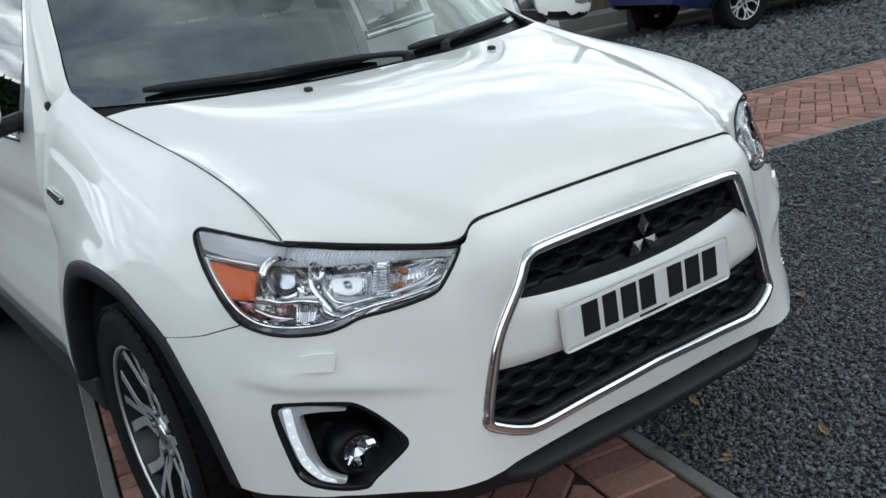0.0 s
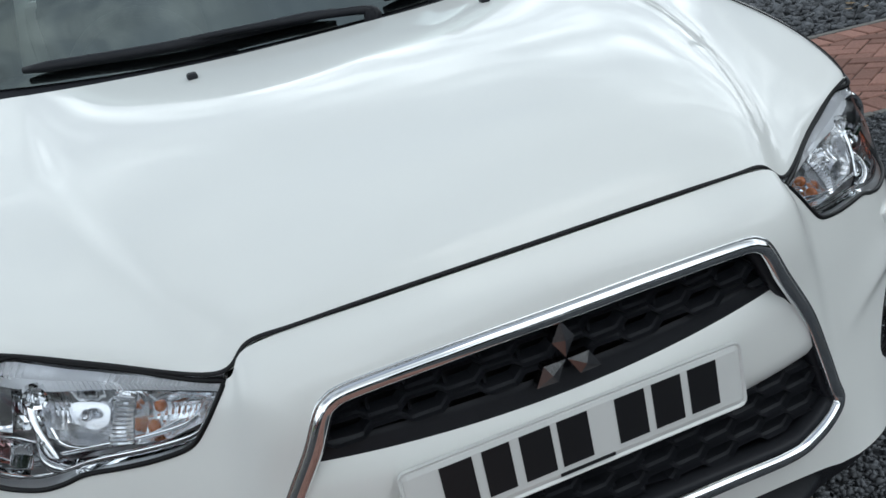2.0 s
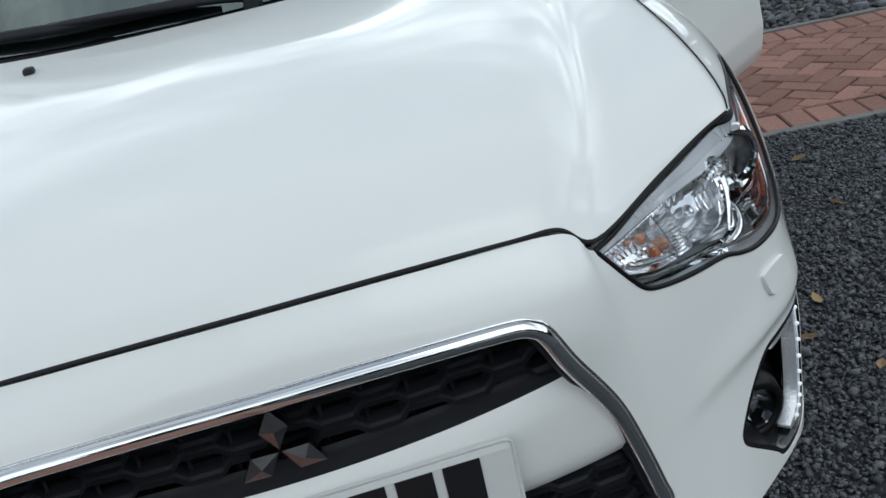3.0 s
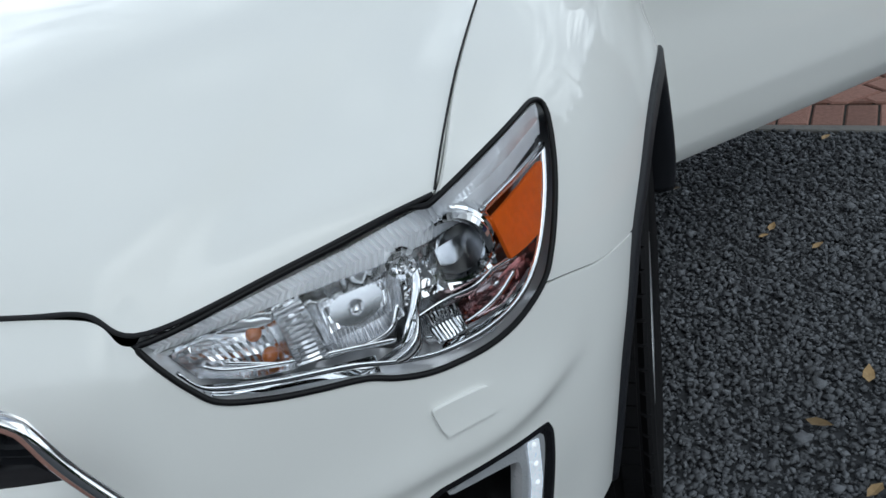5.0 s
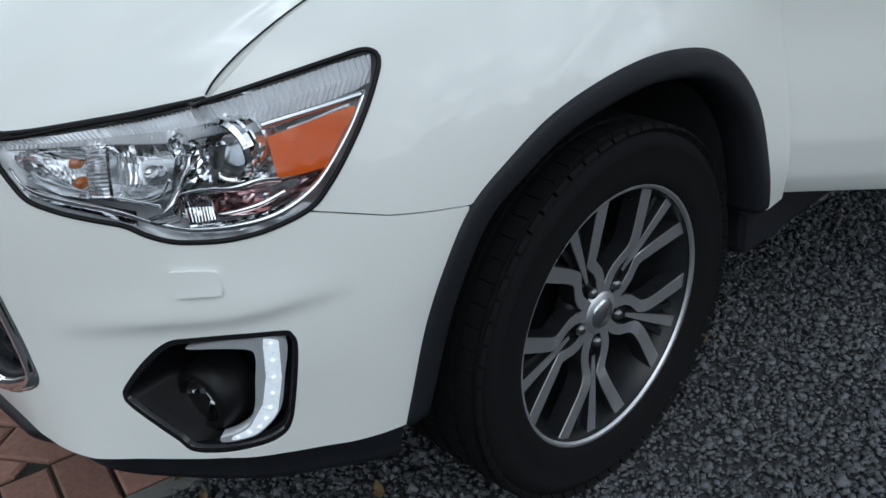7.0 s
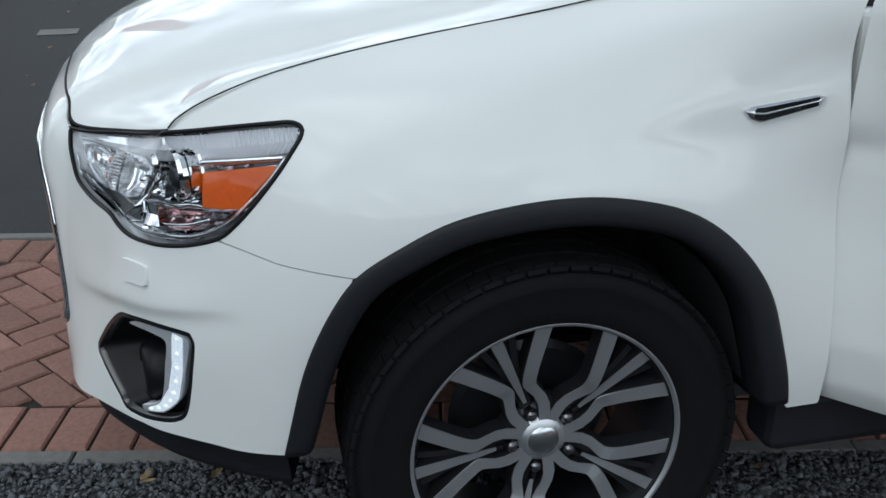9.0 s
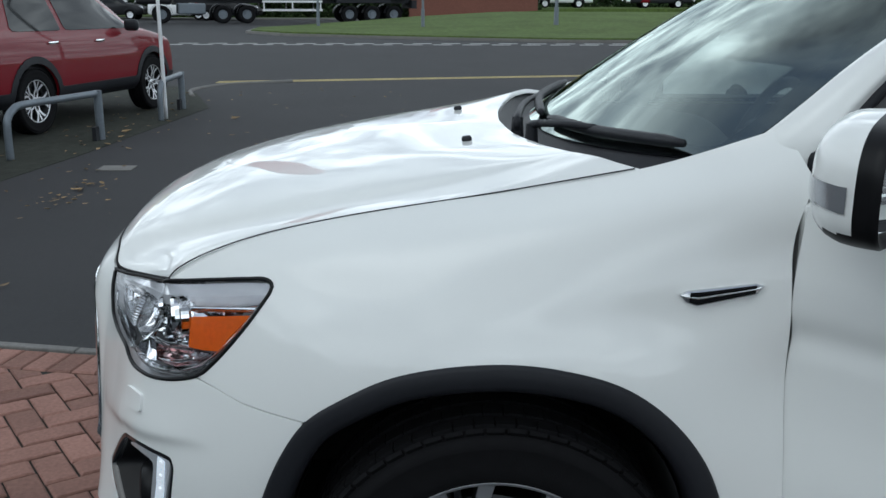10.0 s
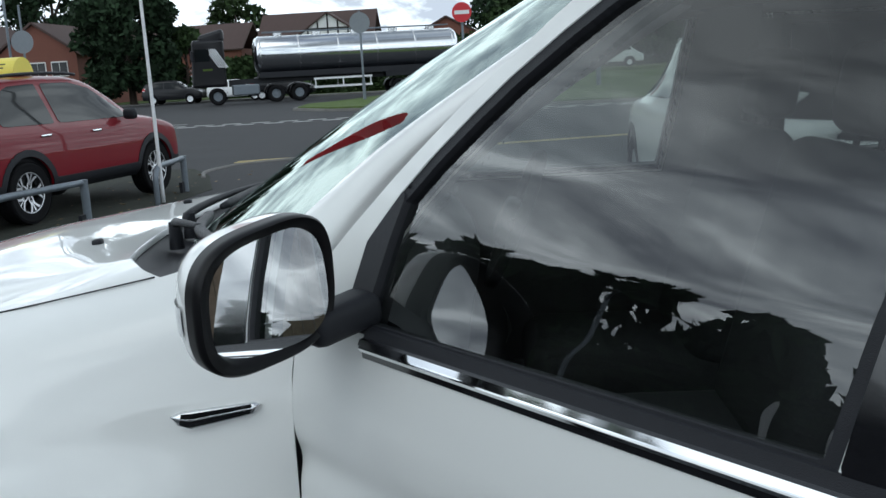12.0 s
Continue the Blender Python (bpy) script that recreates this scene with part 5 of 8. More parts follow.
        row = np.arange(len(F)) // n
        keep = (row >= 3) & (zc > 1.104)
        V_cap, F_cap = V, F
        raw("mirror_cap", V, [f for f, k in zip(F, keep) if k], M_PAINT, skin, "white door mirror cap")
        raw("mirror_housing", V, [f for f, k in zip(F, keep) if not k], M_RIM, skin, "black door mirror housing")
        ring0 = rows[0] * [sg, 1, 1]
        cc = ring0.mean(0)
        V = np.concatenate([ring0, cc + (ring0 - cc) * 0.87 - [0, 0.004, 0], cc + (ring0 - cc) * 0.82 - [0, 0.034, 0]])
        raw("mirror_rim", V, [(j * n + i, j * n + (i + 1) % n, (j + 1) * n + (i + 1) % n, (j + 1) * n + i) for j in range(2) for i in range(n)], M_RIM, skin)
        # the glass leans a little outward and up
        pane_pts = cc + (ring0 - cc) * 0.86
        nx, ny, nz = 0.085, 0.986, 0.127
        pane_pts[:, 1] = cc[1] - 0.020 - (nx * sg * (pane_pts[:, 0] - cc[0]) + nz * (pane_pts[:, 2] - cc[2])) / ny
        raw("mirror_glass", pane_pts, [tuple(range(n))], M_MIRROR, skin, "silvered mirror glass", smooth=False)
        # the lamp is let into the cap's outer side
        hub_c = c * [sg, 1, 1] + np.array([0, -0.05, 0])
        away = V_cap - hub_c
        V_out = V_cap + away / (np.linalg.norm(away, axis=1, keepdims=True) + 1e-9) * 0.0028
        lamp_f = [f for f in F_cap if abs(V_cap[list(f), 2].mean() - 1.141 + 0.12 * (abs(V_cap[list(f), 0].mean()) - 1.10)) < 0.0145 and abs(V_cap[list(f), 0].mean()) > 1.056 and V_cap[list(f), 1].mean() < 1.513]
        raw("mirror_indicator", V_out, lamp_f, M_CLEARLAMP, skin, "clear indicator lamp in the mirror")
        bm = bmesh.new()
        box(bm, (0.11, 0.062, 0.048), Matrix.Translation((sg * 0.888, 1.50, 1.100)) @ Matrix.Rotation(sg * 0.16, 4, "Y"), 0.016, 3)
        part("mirror_arm", bm, M_BLACK, skin, smooth=True)
    h = Vector((hinge[0] * sg, hinge[1], 0))
    skin.matrix_local = Matrix.Translation(h) @ Matrix.Rotation(-sg * radians(angle), 4, "Z") @ Matrix.Translation(-h)
    return skin


FRONT_DOOR = [(1.345, 0.40), (1.345, 1.085), (1.375, 1.138), (1.425, 1.190), (1.51, 1.277), (1.59, 1.353), (1.65, 1.405), (1.72, 1.466), (1.82, 1.545), (1.95, 1.600), (2.10, 1.625), (2.44, 1.630), (2.46, 1.30), (2.435, 1.06), (2.435, 0.40)]
FRONT_WINDOW = [(1.462, 1.073), (1.482, 1.190), (1.53, 1.255), (1.578, 1.306), (1.63, 1.356), (1.68, 1.400), (1.745, 1.450), (1.80, 1.488), (1.90, 1.545), (2.05, 1.588), (2.25, 1.598), (2.215, 1.30), (2.175, 1.073)]
REAR_DOOR = [(2.45, 0.40), (2.45, 1.06), (2.475, 1.30), (2.455, 1.572), (2.9, 1.562), (3.20, 1.50), (3.36, 1.30), (3.34, 1.06), (3.24, 0.82), (3.10, 0.60), (3.06, 0.40)]
REAR_WINDOW = [(2.505, 1.085), (2.515, 1.30), (2.50, 1.525), (2.86, 1.515), (3.10, 1.46), (3.26, 1.29), (3.25, 1.10)]
for sg, a1, a2 in ((1, 48.5, 56.0), (-1, 0.0, 0.0)):
    car_door(sg, FRONT_DOOR, FRONT_WINDOW, 1.512, (0.872, 1.345), a1, (1.52, 2.43), (2.28, 0.93), True)
    car_door(sg, REAR_DOOR, REAR_WINDOW, 0, (0.885, 2.45), a2, (2.46, 3.33), (3.14, 0.95), False)
    # rear wing with its wheel arch, and the sill
    S = side_grid(3.0, 4.20, 0.38, 1.54, 90, 110)
    Y, Z = S[..., 1].copy(), S[..., 2].copy()
    S[..., 0] -= 0.11 * np.clip((Y - 3.75) / 0.45, 0, 1) ** 2
    S = S * np.array([sg, 1, 1])
    N = grid_normals(S)
    N = N if np.median(N[..., 0] * sg) > 0 else -N
    arch = np.hypot(Y - 3.52, Z - 0.38) - 0.42
    cut_panel("rear_wing", S, np.maximum.reduce([-inside(Y, Z, REAR_DOOR) + 0.003, -arch, 3.06 - Y + np.clip(0.9 - Z, 0, 1) * 0.0, np.where((Y < 3.3) & (Z > 1.3) & (Y < 3.1), 1, -1)]), M_PAINT, car, rim=0.01, N=N)
    bm = bmesh.new()
    box(bm, (0.10, 1.85, 0.12), Matrix.Translation((sg * 0.84, 2.2, 0.335)), 0.02)
    part("sill", bm, M_BLACK, car)
    bm = bmesh.new()
    box(bm, (0.07, 0.12, 1.10), Matrix.Translation((sg * 0.76, 2.46, 0.98)) @ Matrix.Rotation(-sg * radians(12), 4, "Y"), 0.02)
    part("door_post", bm, M_TRIM, car)

# painted hinge posts in the door openings
for sg in (1, -1):
    bm = bmesh.new()
    box(bm, (0.05, 0.075, 0.62), Matrix.Translation((sg * 0.822, 1.392, 0.76)), 0.012)
    part("hinge_post", bm, M_PAINT, car)
    bm = bmesh.new()
    box(bm, (0.040, 0.060, 0.11), Matrix.Translation((sg * 0.798, 1.404, 1.095)) @ Matrix.Rotation(-sg * radians(14), 4, "Y"), 0.012)
    part("door_gasket", bm, M_BLACK, car)

# tail, floor, dash, seats, steering wheel
bm = bmesh.new()
box(bm, (1.56, 0.06, 0.75), Matrix.Translation((0, 4.20, 0.78)), 0.025)
part("tailgate", bm, M_PAINT, car)
bm = bmesh.new()
box(bm, (1.24, 0.02, 0.50), Matrix.Translation((0, 4.03, 1.35)) @ Matrix.Rotation(radians(28), 4, "X"), 0.008)
part("rear_window", bm, M_SIDEGLASS, car)
bm = bmesh.new()
box(bm, (1.60, 2.95, 0.05), Matrix.Translation((0, 2.72, 0.37)), 0.01)
part("cabin_floor", bm, M_TRIM, car)
bm = bmesh.new()
box(bm, (1.50, 0.03, 0.66), Matrix.Translation((0, 1.22, 0.72)), 0.01)
part("bulkhead", bm, M_TRIM, car)
dash = loft([[(-0.74, 1.16, 1.085), (-0.36, 1.07, 1.085), (0, 1.04, 1.083), (0.36, 1.07, 1.085), (0.74, 1.16, 1.085)],
             [(-0.74, 1.36, 1.070), (-0.36, 1.35, 1.088), (0, 1.33, 1.080), (0.36, 1.35, 1.065), (0.74, 1.36, 1.060)],
             [(-0.74, 1.52, 1.02), (-0.36, 1.54, 1.06), (0, 1.52, 1.03), (0.36, 1.52, 1.00), (0.74, 1.50, 1.00)],
             [(-0.74, 1.56, 0.86), (-0.36, 1.60, 0.90), (0, 1.58, 0.86), (0.36, 1.58, 0.86), (0.74, 1.54, 0.86)],
             [(-0.74, 1.48, 0.66), (-0.36, 1.50, 0.66), (0, 1.52, 0.60), (0.36, 1.50, 0.66), (0.74, 1.46, 0.66)]], 40, 40)
cut_panel("dashboard", dash, np.full(dash.shape[:2], -1.0), M_TRIM, car, rim=0, N=outward(dash, (0, 1.25, 0.7)))
q = np.linspace(0, 2 * np.pi, 40, endpoint=False)
tilt = Matrix.Rotation(radians(-24), 3, "X")
pts = np.array([np.array(tilt @ Vector((math.cos(a) * 0.185, 0, math.sin(a) * 0.185))) + np.array([-0.36, 1.70, 1.00]) for a in q])
wheel_part = tube("steering_wheel", pts, 0.016, M_TRIM, car, "dark steering wheel", n=10, closed=True)
bm = bmesh.new()
box(bm, (0.15, 0.05, 0.12), Matrix.Translation((-0.36, 1.68, 1.00)) @ Matrix.Rotation(radians(-24), 4, "X"), 0.02)
part("wheel_boss", bm, M_TRIM, wheel_part, smooth=True)
for dx in (-0.11, 0.11):
    bm = bmesh.new()
    rod(bm, (-0.36 + dx * 0.5, 1.69, 1.0), (-0.36 + dx * 1.6, 1.70, 1.0), 0.014)
    part("wheel_spoke", bm, M_TRIM, wheel_part)


def seat_back(x, y, w):
    bm = bmesh.new()
    box(bm, (w, 0.13, 0.62), Matrix.Translation((x, y, 0.93)) @ Matrix.Rotation(radians(-16), 4, "X"), 0.055, 4)
    part("seat_back", bm, M_FABRIC, car, smooth=True)
    bm = bmesh.new()
    box(bm, (w, 0.52, 0.16), Matrix.Translation((x, y - 0.28, 0.60)), 0.06, 4)
    part("seat_cushion", bm, M_FABRIC, car, smooth=True)
    for s in ((0,) if w < 0.7 else (-0.4, 0.4)):
        bm = bmesh.new()
        box(bm, (0.25, 0.10, 0.18), Matrix.Translation((x + s, y + 0.13, 1.33)) @ Matrix.Rotation(radians(-12), 4, "X"), 0.04, 4)
        for dx in (-0.06, 0.06):
            rod(bm, (x + s + dx, y + 0.10, 1.20), (x + s + dx, y + 0.13, 1.30), 0.007)
        part("headrest", bm, M_FABRIC, car, smooth=True)


seat_back(-0.36, 2.25, 0.50)
seat_back(0.36, 2.25, 0.50)
seat_back(0.0, 3.10, 1.28)
bm = bmesh.new()
box(bm, (0.24, 0.03, 0.065), Matrix.Translation((0, 1.66, 1.43)) @ Matrix.Rotation(radians(-10), 4, "X"), 0.014, 3)
part("rear_view_mirror", bm, M_GLOSSBLACK, car, smooth=True)

# ---- ground: one sheet of asphalt, a block-paved path, gravel beds
M_ASPHALT = material("asphalt", (0.034, 0.034, 0.036), 0.85, var=0.55, scale=140, bump=0.7, bump_scale=200, stain=0.22, stain_scale=0.7, spec=0.3)
M_GRAVELBED = material("gravel_bed", (0.05, 0.053, 0.058), 0.9, var=0.6, scale=90, bump=0.8, bump_scale=120, spec=0.2)
M_STONE = material("slate_chippings", (0.110, 0.116, 0.126), 0.72, var=0.3, scale=120, bump=0.4, bump_scale=500, island=0.45, spec=0.35)
M_BRICK = material("red_block_paving", (0.275, 0.148, 0.118), 0.88, var=0.35, scale=70, bump=0.5, bump_scale=300, rand=0.28, stain=0.25, stain_scale=5, spec=0.25)
M_BRICKS = material("red_block_paving_far", (0.275, 0.148, 0.118), 0.88, var=0.35, scale=70, bump=0.5, bump_scale=300, island=0.28, stain=0.2, stain_scale=3, spec=0.25)
M_KERB = material("concrete_edging", (0.17, 0.165, 0.155), 0.9, var=0.3, scale=50, bump=0.4, bump_scale=250, stain=0.3, stain_scale=2.5)
M_SOIL = material("dark_joint_soil", (0.018, 0.018, 0.014), 0.95, var=0.5, scale=60, bump=0.5, bump_scale=200)
M_MOSSY = material("mossy_tarmac", (0.035, 0.038, 0.030), 0.92, var=0.6, scale=9, bump=0.7, bump_scale=180, stain=0.35, stain_scale=0.9, spec=0.2)
M_LEAF = material("fallen_leaf", (0.24, 0.16, 0.075), 0.75, island=0.65, var=0.3, scale=80)
M_YELLOW = material("yellow_road_paint", (0.50, 0.40, 0.16), 0.8, var=0.35, scale=12, stain=0.3)
M_WHITE = material("worn_white_road_paint", (0.46, 0.46, 0.45), 0.8, var=0.4, scale=9, stain=0.35)
M_GRASS = material("grass", (0.080, 0.118, 0.030), 0.9, var=0.65, scale=5, stain=0.4, stain_scale=0.5, bump=0.8, bump_scale=30, spec=0.15)
PATH_TURN = radians(-11.25)
CT, SN = math.cos(PATH_TURN), math.sin(PATH_TURN)


def to_world(p, q, z=0.0):
    """From path measures: p along the path, q across it to the car's left."""
    return (q * CT - p * SN, q * SN + p * CT, z)


def flat(name, pts, mat, z, thick, kind="structure", label="", category=""):
    bm = bmesh.new()
    top = [bm.verts.new((x, y, z)) for x, y in pts]
    bot = [bm.verts.new((x, y, z - thick)) for x, y in pts]
    bm.faces.new(top), bm.faces.new(bot[::-1])
    n = len(pts)
    for i in range(n):
        bm.faces.new((top[i], bot[i], bot[(i + 1) % n], top[(i + 1) % n]))
    bmesh.ops.recalc_face_normals(bm, faces=bm.faces)
    return tagged(part(name, bm, mat), label, category, kind=kind)


def path_rect(p0, p1, q0, q1):
    return [to_world(p, q)[:2] for p, q in ((p0, q0), (p0, q1), (p1, q1), (p1, q0))]


flat("ground", [(-2500, -2500), (2500, -2500), (2500, 2500), (-2500, 2500)], M_ASPHALT, -0.012, 0.3, label="dark worn asphalt car park and road surface", category="ground")
path_bed = flat("pavement", path_rect(-6, 4.2, -1.15, 0.2), M_SOIL, -0.010, 0.004, label="red herringbone block paving with dark joints", category="paving")
flat("pavement", path_rect(2.70, 4.18, 0.21, 14), M_SOIL, -0.009, 0.004, label="red herringbone block paving band across gravel", category="paving")
flat("gravel_bed", path_rect(-6, 2.645, 0.235, 14), M_GRAVELBED, -0.006, 0.006, label="grey slate gravel bed", category="gravel")
flat("gravel_bed", path_rect(4.225, 8.6, -3.5, 16), M_GRAVELBED, -0.006, 0.006, label="grey slate gravel bed", category="gravel")


def edging(p0, p1, q0, q1, along):
    """Concrete edging laid in lengths with open joints."""
    a, b = (p0, p1) if along else (q0, q1)
    s = a
    while s < b:
        e = min(s + 0.915, b)
        bm = bmesh.new()
        r = (s + 0.003, e - 0.003, q0, q1) if along else (p0, p1, s + 0.003, e - 0.003)
        pts = [to_world(p, q) for p, q in ((r[0], r[2]), (r[0], r[3]), (r[1], r[3]), (r[1], r[2]))]
        h = 0.004 + random.uniform(-0.002, 0.003)
        top = [bm.verts.new((x, y, h)) for x, y, _ in pts]
        bot = [bm.verts.new((x, y, -0.05)) for x, y, _ in pts]
        bm.faces.new(top)
        for i in range(4):
            bm.faces.new((top[i], bot[i], bot[(i + 1) % 4], top[(i + 1) % 4]))
        bmesh.ops.recalc_face_normals(bm, faces=bm.faces)
        bmesh.ops.bevel(bm, geom=[e2 for e2 in bm.edges if e2.verts[0].co.z > 0 and e2.verts[1].co.z > 0], offset=0.004, segments=1, affect="EDGES")
        tagged(part("edging_kerb", bm, M_KERB), "narrow concrete edging kerb along the paving", "kerb", kind="structure")
        s = e


edging(-4.6, 2.64, 0.186, 0.233, True)
edging(-4.6, 4.17, -1.190, -1.145, True)
edging(2.645, 2.69, 0.233, 8.5, False)
edging(4.18, 4.225, -1.19, 11, False)

# verge, road paint, kerbs and island
flat("verge", [(-4.2, -2.75), (-6.5, -2.45), (-10.4, -2.15), (-12.3, -2.75), (-13.6, -3.4), (-13.6, -12), (-4.2, -12)], M_MOSSY, -0.007, 0.005, label="mossy tarmac verge with fallen leaves", category="verge")
for off in (0.0, 0.22):
    flat("road_line", [(-14.30 - off, -2.9), (-14.40 - off, -2.9), (-22.9 - off, 32), (-22.8 - off, 32)], M_YELLOW, -0.008, 0.004, label="double yellow line on the road", category="road line")
flat("road_line", [(-12.6, -3.15), (-12.68, -3.25), (-17.2, -14), (-17.1, -14)], M_WHITE, -0.008, 0.004, label="thin pale road edge line", category="road line")
for row, x0 in ((0, -28.6), (1, -29.5)):
    for i in range(-13, 14):
        y0 = i * 0.95 + row * 0.3
        flat("road_line", [(x0 - 0.03 * y0, y0), (x0 - 0.03 * y0, y0 + 0.62), (x0 - 0.28 - 0.03 * y0, y0 + 0.62), (x0 - 0.28 - 0.03 * y0, y0)], M_WHITE, -0.008, 0.004, label="broken white give-way line", category="road line")
flat("road_line", [(-30.6, -30), (-30.75, -30), (-31.0, -9), (-30.85, -9)], M_WHITE, -0.008, 0.004, label="white centre line on the road", category="road line")
ISLAND = [(-39.0, -6.9), (-36.0, -5.0), (-33.0, 0.0), (-30.6, 5.2), (-29.9, 14), (-31, 40), (-52, 40), (-53.6, 12), (-52.4, 0), (-48, -4.8), (-43, -7.2)]
flat("island_kerb", ISLAND, M_KERB, 0.09, 0.15, label="concrete kerb round the grass island", category="kerb")
c = np.mean(ISLAND, 0)
isl = flat("grass_island", [tuple(c + (np.array(p) - c) * 0.985) for p in ISLAND], M_GRASS, 0.14, 0.1, label="mown grass traffic island", category="grass")
bm = bmesh.new()
bm.from_mesh(isl.data)
bmesh.ops.triangulate(bm, faces=bm.faces)
bmesh.ops.subdivide_edges(bm, edges=bm.edges, cuts=10, use_grid_fill=True)
for v in bm.verts:
    if v.co.z > 0.1:
        v.co.z += 0.62 * min(1, max(0, (-v.co.x - 34) / 18)) * min(1, max(0, (v.co.y + 6) / 11))
bm.to_mesh(isl.data)
bm.free()
kerb_pts = spline([(-11.9, -2.72, -0.02), (-12.8, -2.95, -0.01), (-13.7, -2.75, -0.01), (-14.15, -2.45, -0.02), (-14.5, -1.6, 0.0)], 24)
tagged(tube("kerb", kerb_pts, 0.038, M_KERB, n=8), "low worn concrete kerb at the road edge", "kerb", kind="structure")
flat("far_pavement", [(-66, -80), (-69, -80), (-69, 90), (-66, 90)], M_KERB, 0.08, 0.1, label="far concrete pavement beside the road", category="pavement")
ys = np.concatenate([[-80], np.linspace(-2, 12, 15), [120]])
zs = 0.10 + 0.70 * np.clip((ys + 1) / 12, 0, 1) ** 1.3
V = [(x, y, z) for y, z in zip(ys, zs) for x in (-69, -180)] + [(x, y, -0.05) for y in ys for x in (-69, -180)]
m = len(ys)
tagged(raw("far_verge", V, [(2 * i, 2 * i + 1, 2 * i + 3, 2 * i + 2) for i in range(m - 1)] + [(2 * i, 2 * i + 2, 2 * m + 2 * i + 2, 2 * m + 2 * i) for i in range(m - 1)], M_GRASS, smooth=False), "grass verge rising beyond the far road", "grass", kind="structure")

# ---- other vehicles, street furniture, houses, trees
M_RED = material("dark_red_paint", (0.17, 0.004, 0.011), 0.45, coat=0.5, var=0.04, scale=30, spec=0.15)
M_SILVERPAINT = material("silver_paint", (0.42, 0.44, 0.46), 0.35, metal=0.6, coat=1.0, var=0.03, scale=40)
M_BLUE = material("dark_blue_paint", (0.012, 0.018, 0.09), 0.35, coat=1.0, var=0.04, scale=30)
M_BLACKPAINT = material("black_paint", (0.010, 0.010, 0.012), 0.4, coat=0.3, spec=0.2, var=0.05, scale=30)
M_WHITEPAINT = material("white_paint", (0.75, 0.76, 0.76), 0.4, coat=0.8, var=0.03, scale=20)
M_CARGLASS = material("dark_car_glass", (0.008, 0.010, 0.011), 0.05, coat=0.0, spec=0.3, var=0.05, scale=5)
M_REDLAMP = material("red_lamp_lens", (0.34, 0.008, 0.012), 0.25, coat=0.3, var=0.1, scale=60)
M_YELLOWPLATE = material("yellow_plate", (0.70, 0.48, 0.06), 0.5, var=0.04, scale=30)
M_SIGNYELLOW = material("yellow_roof_sign", (0.78, 0.66, 0.10), 0.45, var=0.04, scale=20)
M_GALV = material("galvanised_steel", (0.17, 0.195, 0.22), 0.5, metal=0.5, var=0.2, scale=25, stain=0.2, bump=0.2, bump_scale=200)
M_PLASTICWHITE = material("white_pole", (0.72, 0.73, 0.74), 0.45, var=0.05, scale=20)
M_STEEL = material("polished_tank_steel", (0.62, 0.64, 0.66), 0.14, metal=1.0, var=0.06, scale=3)
M_HOUSEBRICK = material("red_house_brick", (0.165, 0.066, 0.046), 0.9, var=0.35, scale=14, stain=0.15, stain_scale=0.5, bump=0.4, bump_scale=30)
M_ROOF = material("brown_roof_tile", (0.075, 0.048, 0.042), 0.9, var=0.35, scale=8, bump=0.5, bump_scale=20)
M_RENDER = material("white_house_wall", (0.72, 0.72, 0.70), 0.85, var=0.06, scale=4)
M_TIMBER = material("black_timber", (0.02, 0.018, 0.016), 0.8, var=0.2, scale=10)
M_FENCE = material("weathered_fence_wood", (0.115, 0.085, 0.060), 0.9, var=0.4, scale=20, stain=0.25, bump=0.4, bump_scale=60, rand=0.25)
M_BARK = material("bark", (0.06, 0.045, 0.035), 0.95, var=0.4, scale=12, bump=0.8, bump_scale=30)
M_FOLIAGE = material("tree_leaves", (0.030, 0.052, 0.018), 0.85, island=0.55, var=0.2, scale=2, spec=0.2)
M_CONIFER = material("dark_conifer_leaves", (0.018, 0.034, 0.016), 0.9, island=0.55, var=0.2, scale=2, spec=0.2)
M_SIGNRED = material("red_sign_face", (0.55, 0.02, 0.03), 0.5, var=0.05, scale=10)
M_SIGNBROWN = material("brown_sign_face", (0.20, 0.09, 0.04), 0.5, var=0.05, scale=10)
M_SIGNGREY = material("grey_sign_back", (0.22, 0.24, 0.26), 0.6, metal=0.3, var=0.1, scale=10)


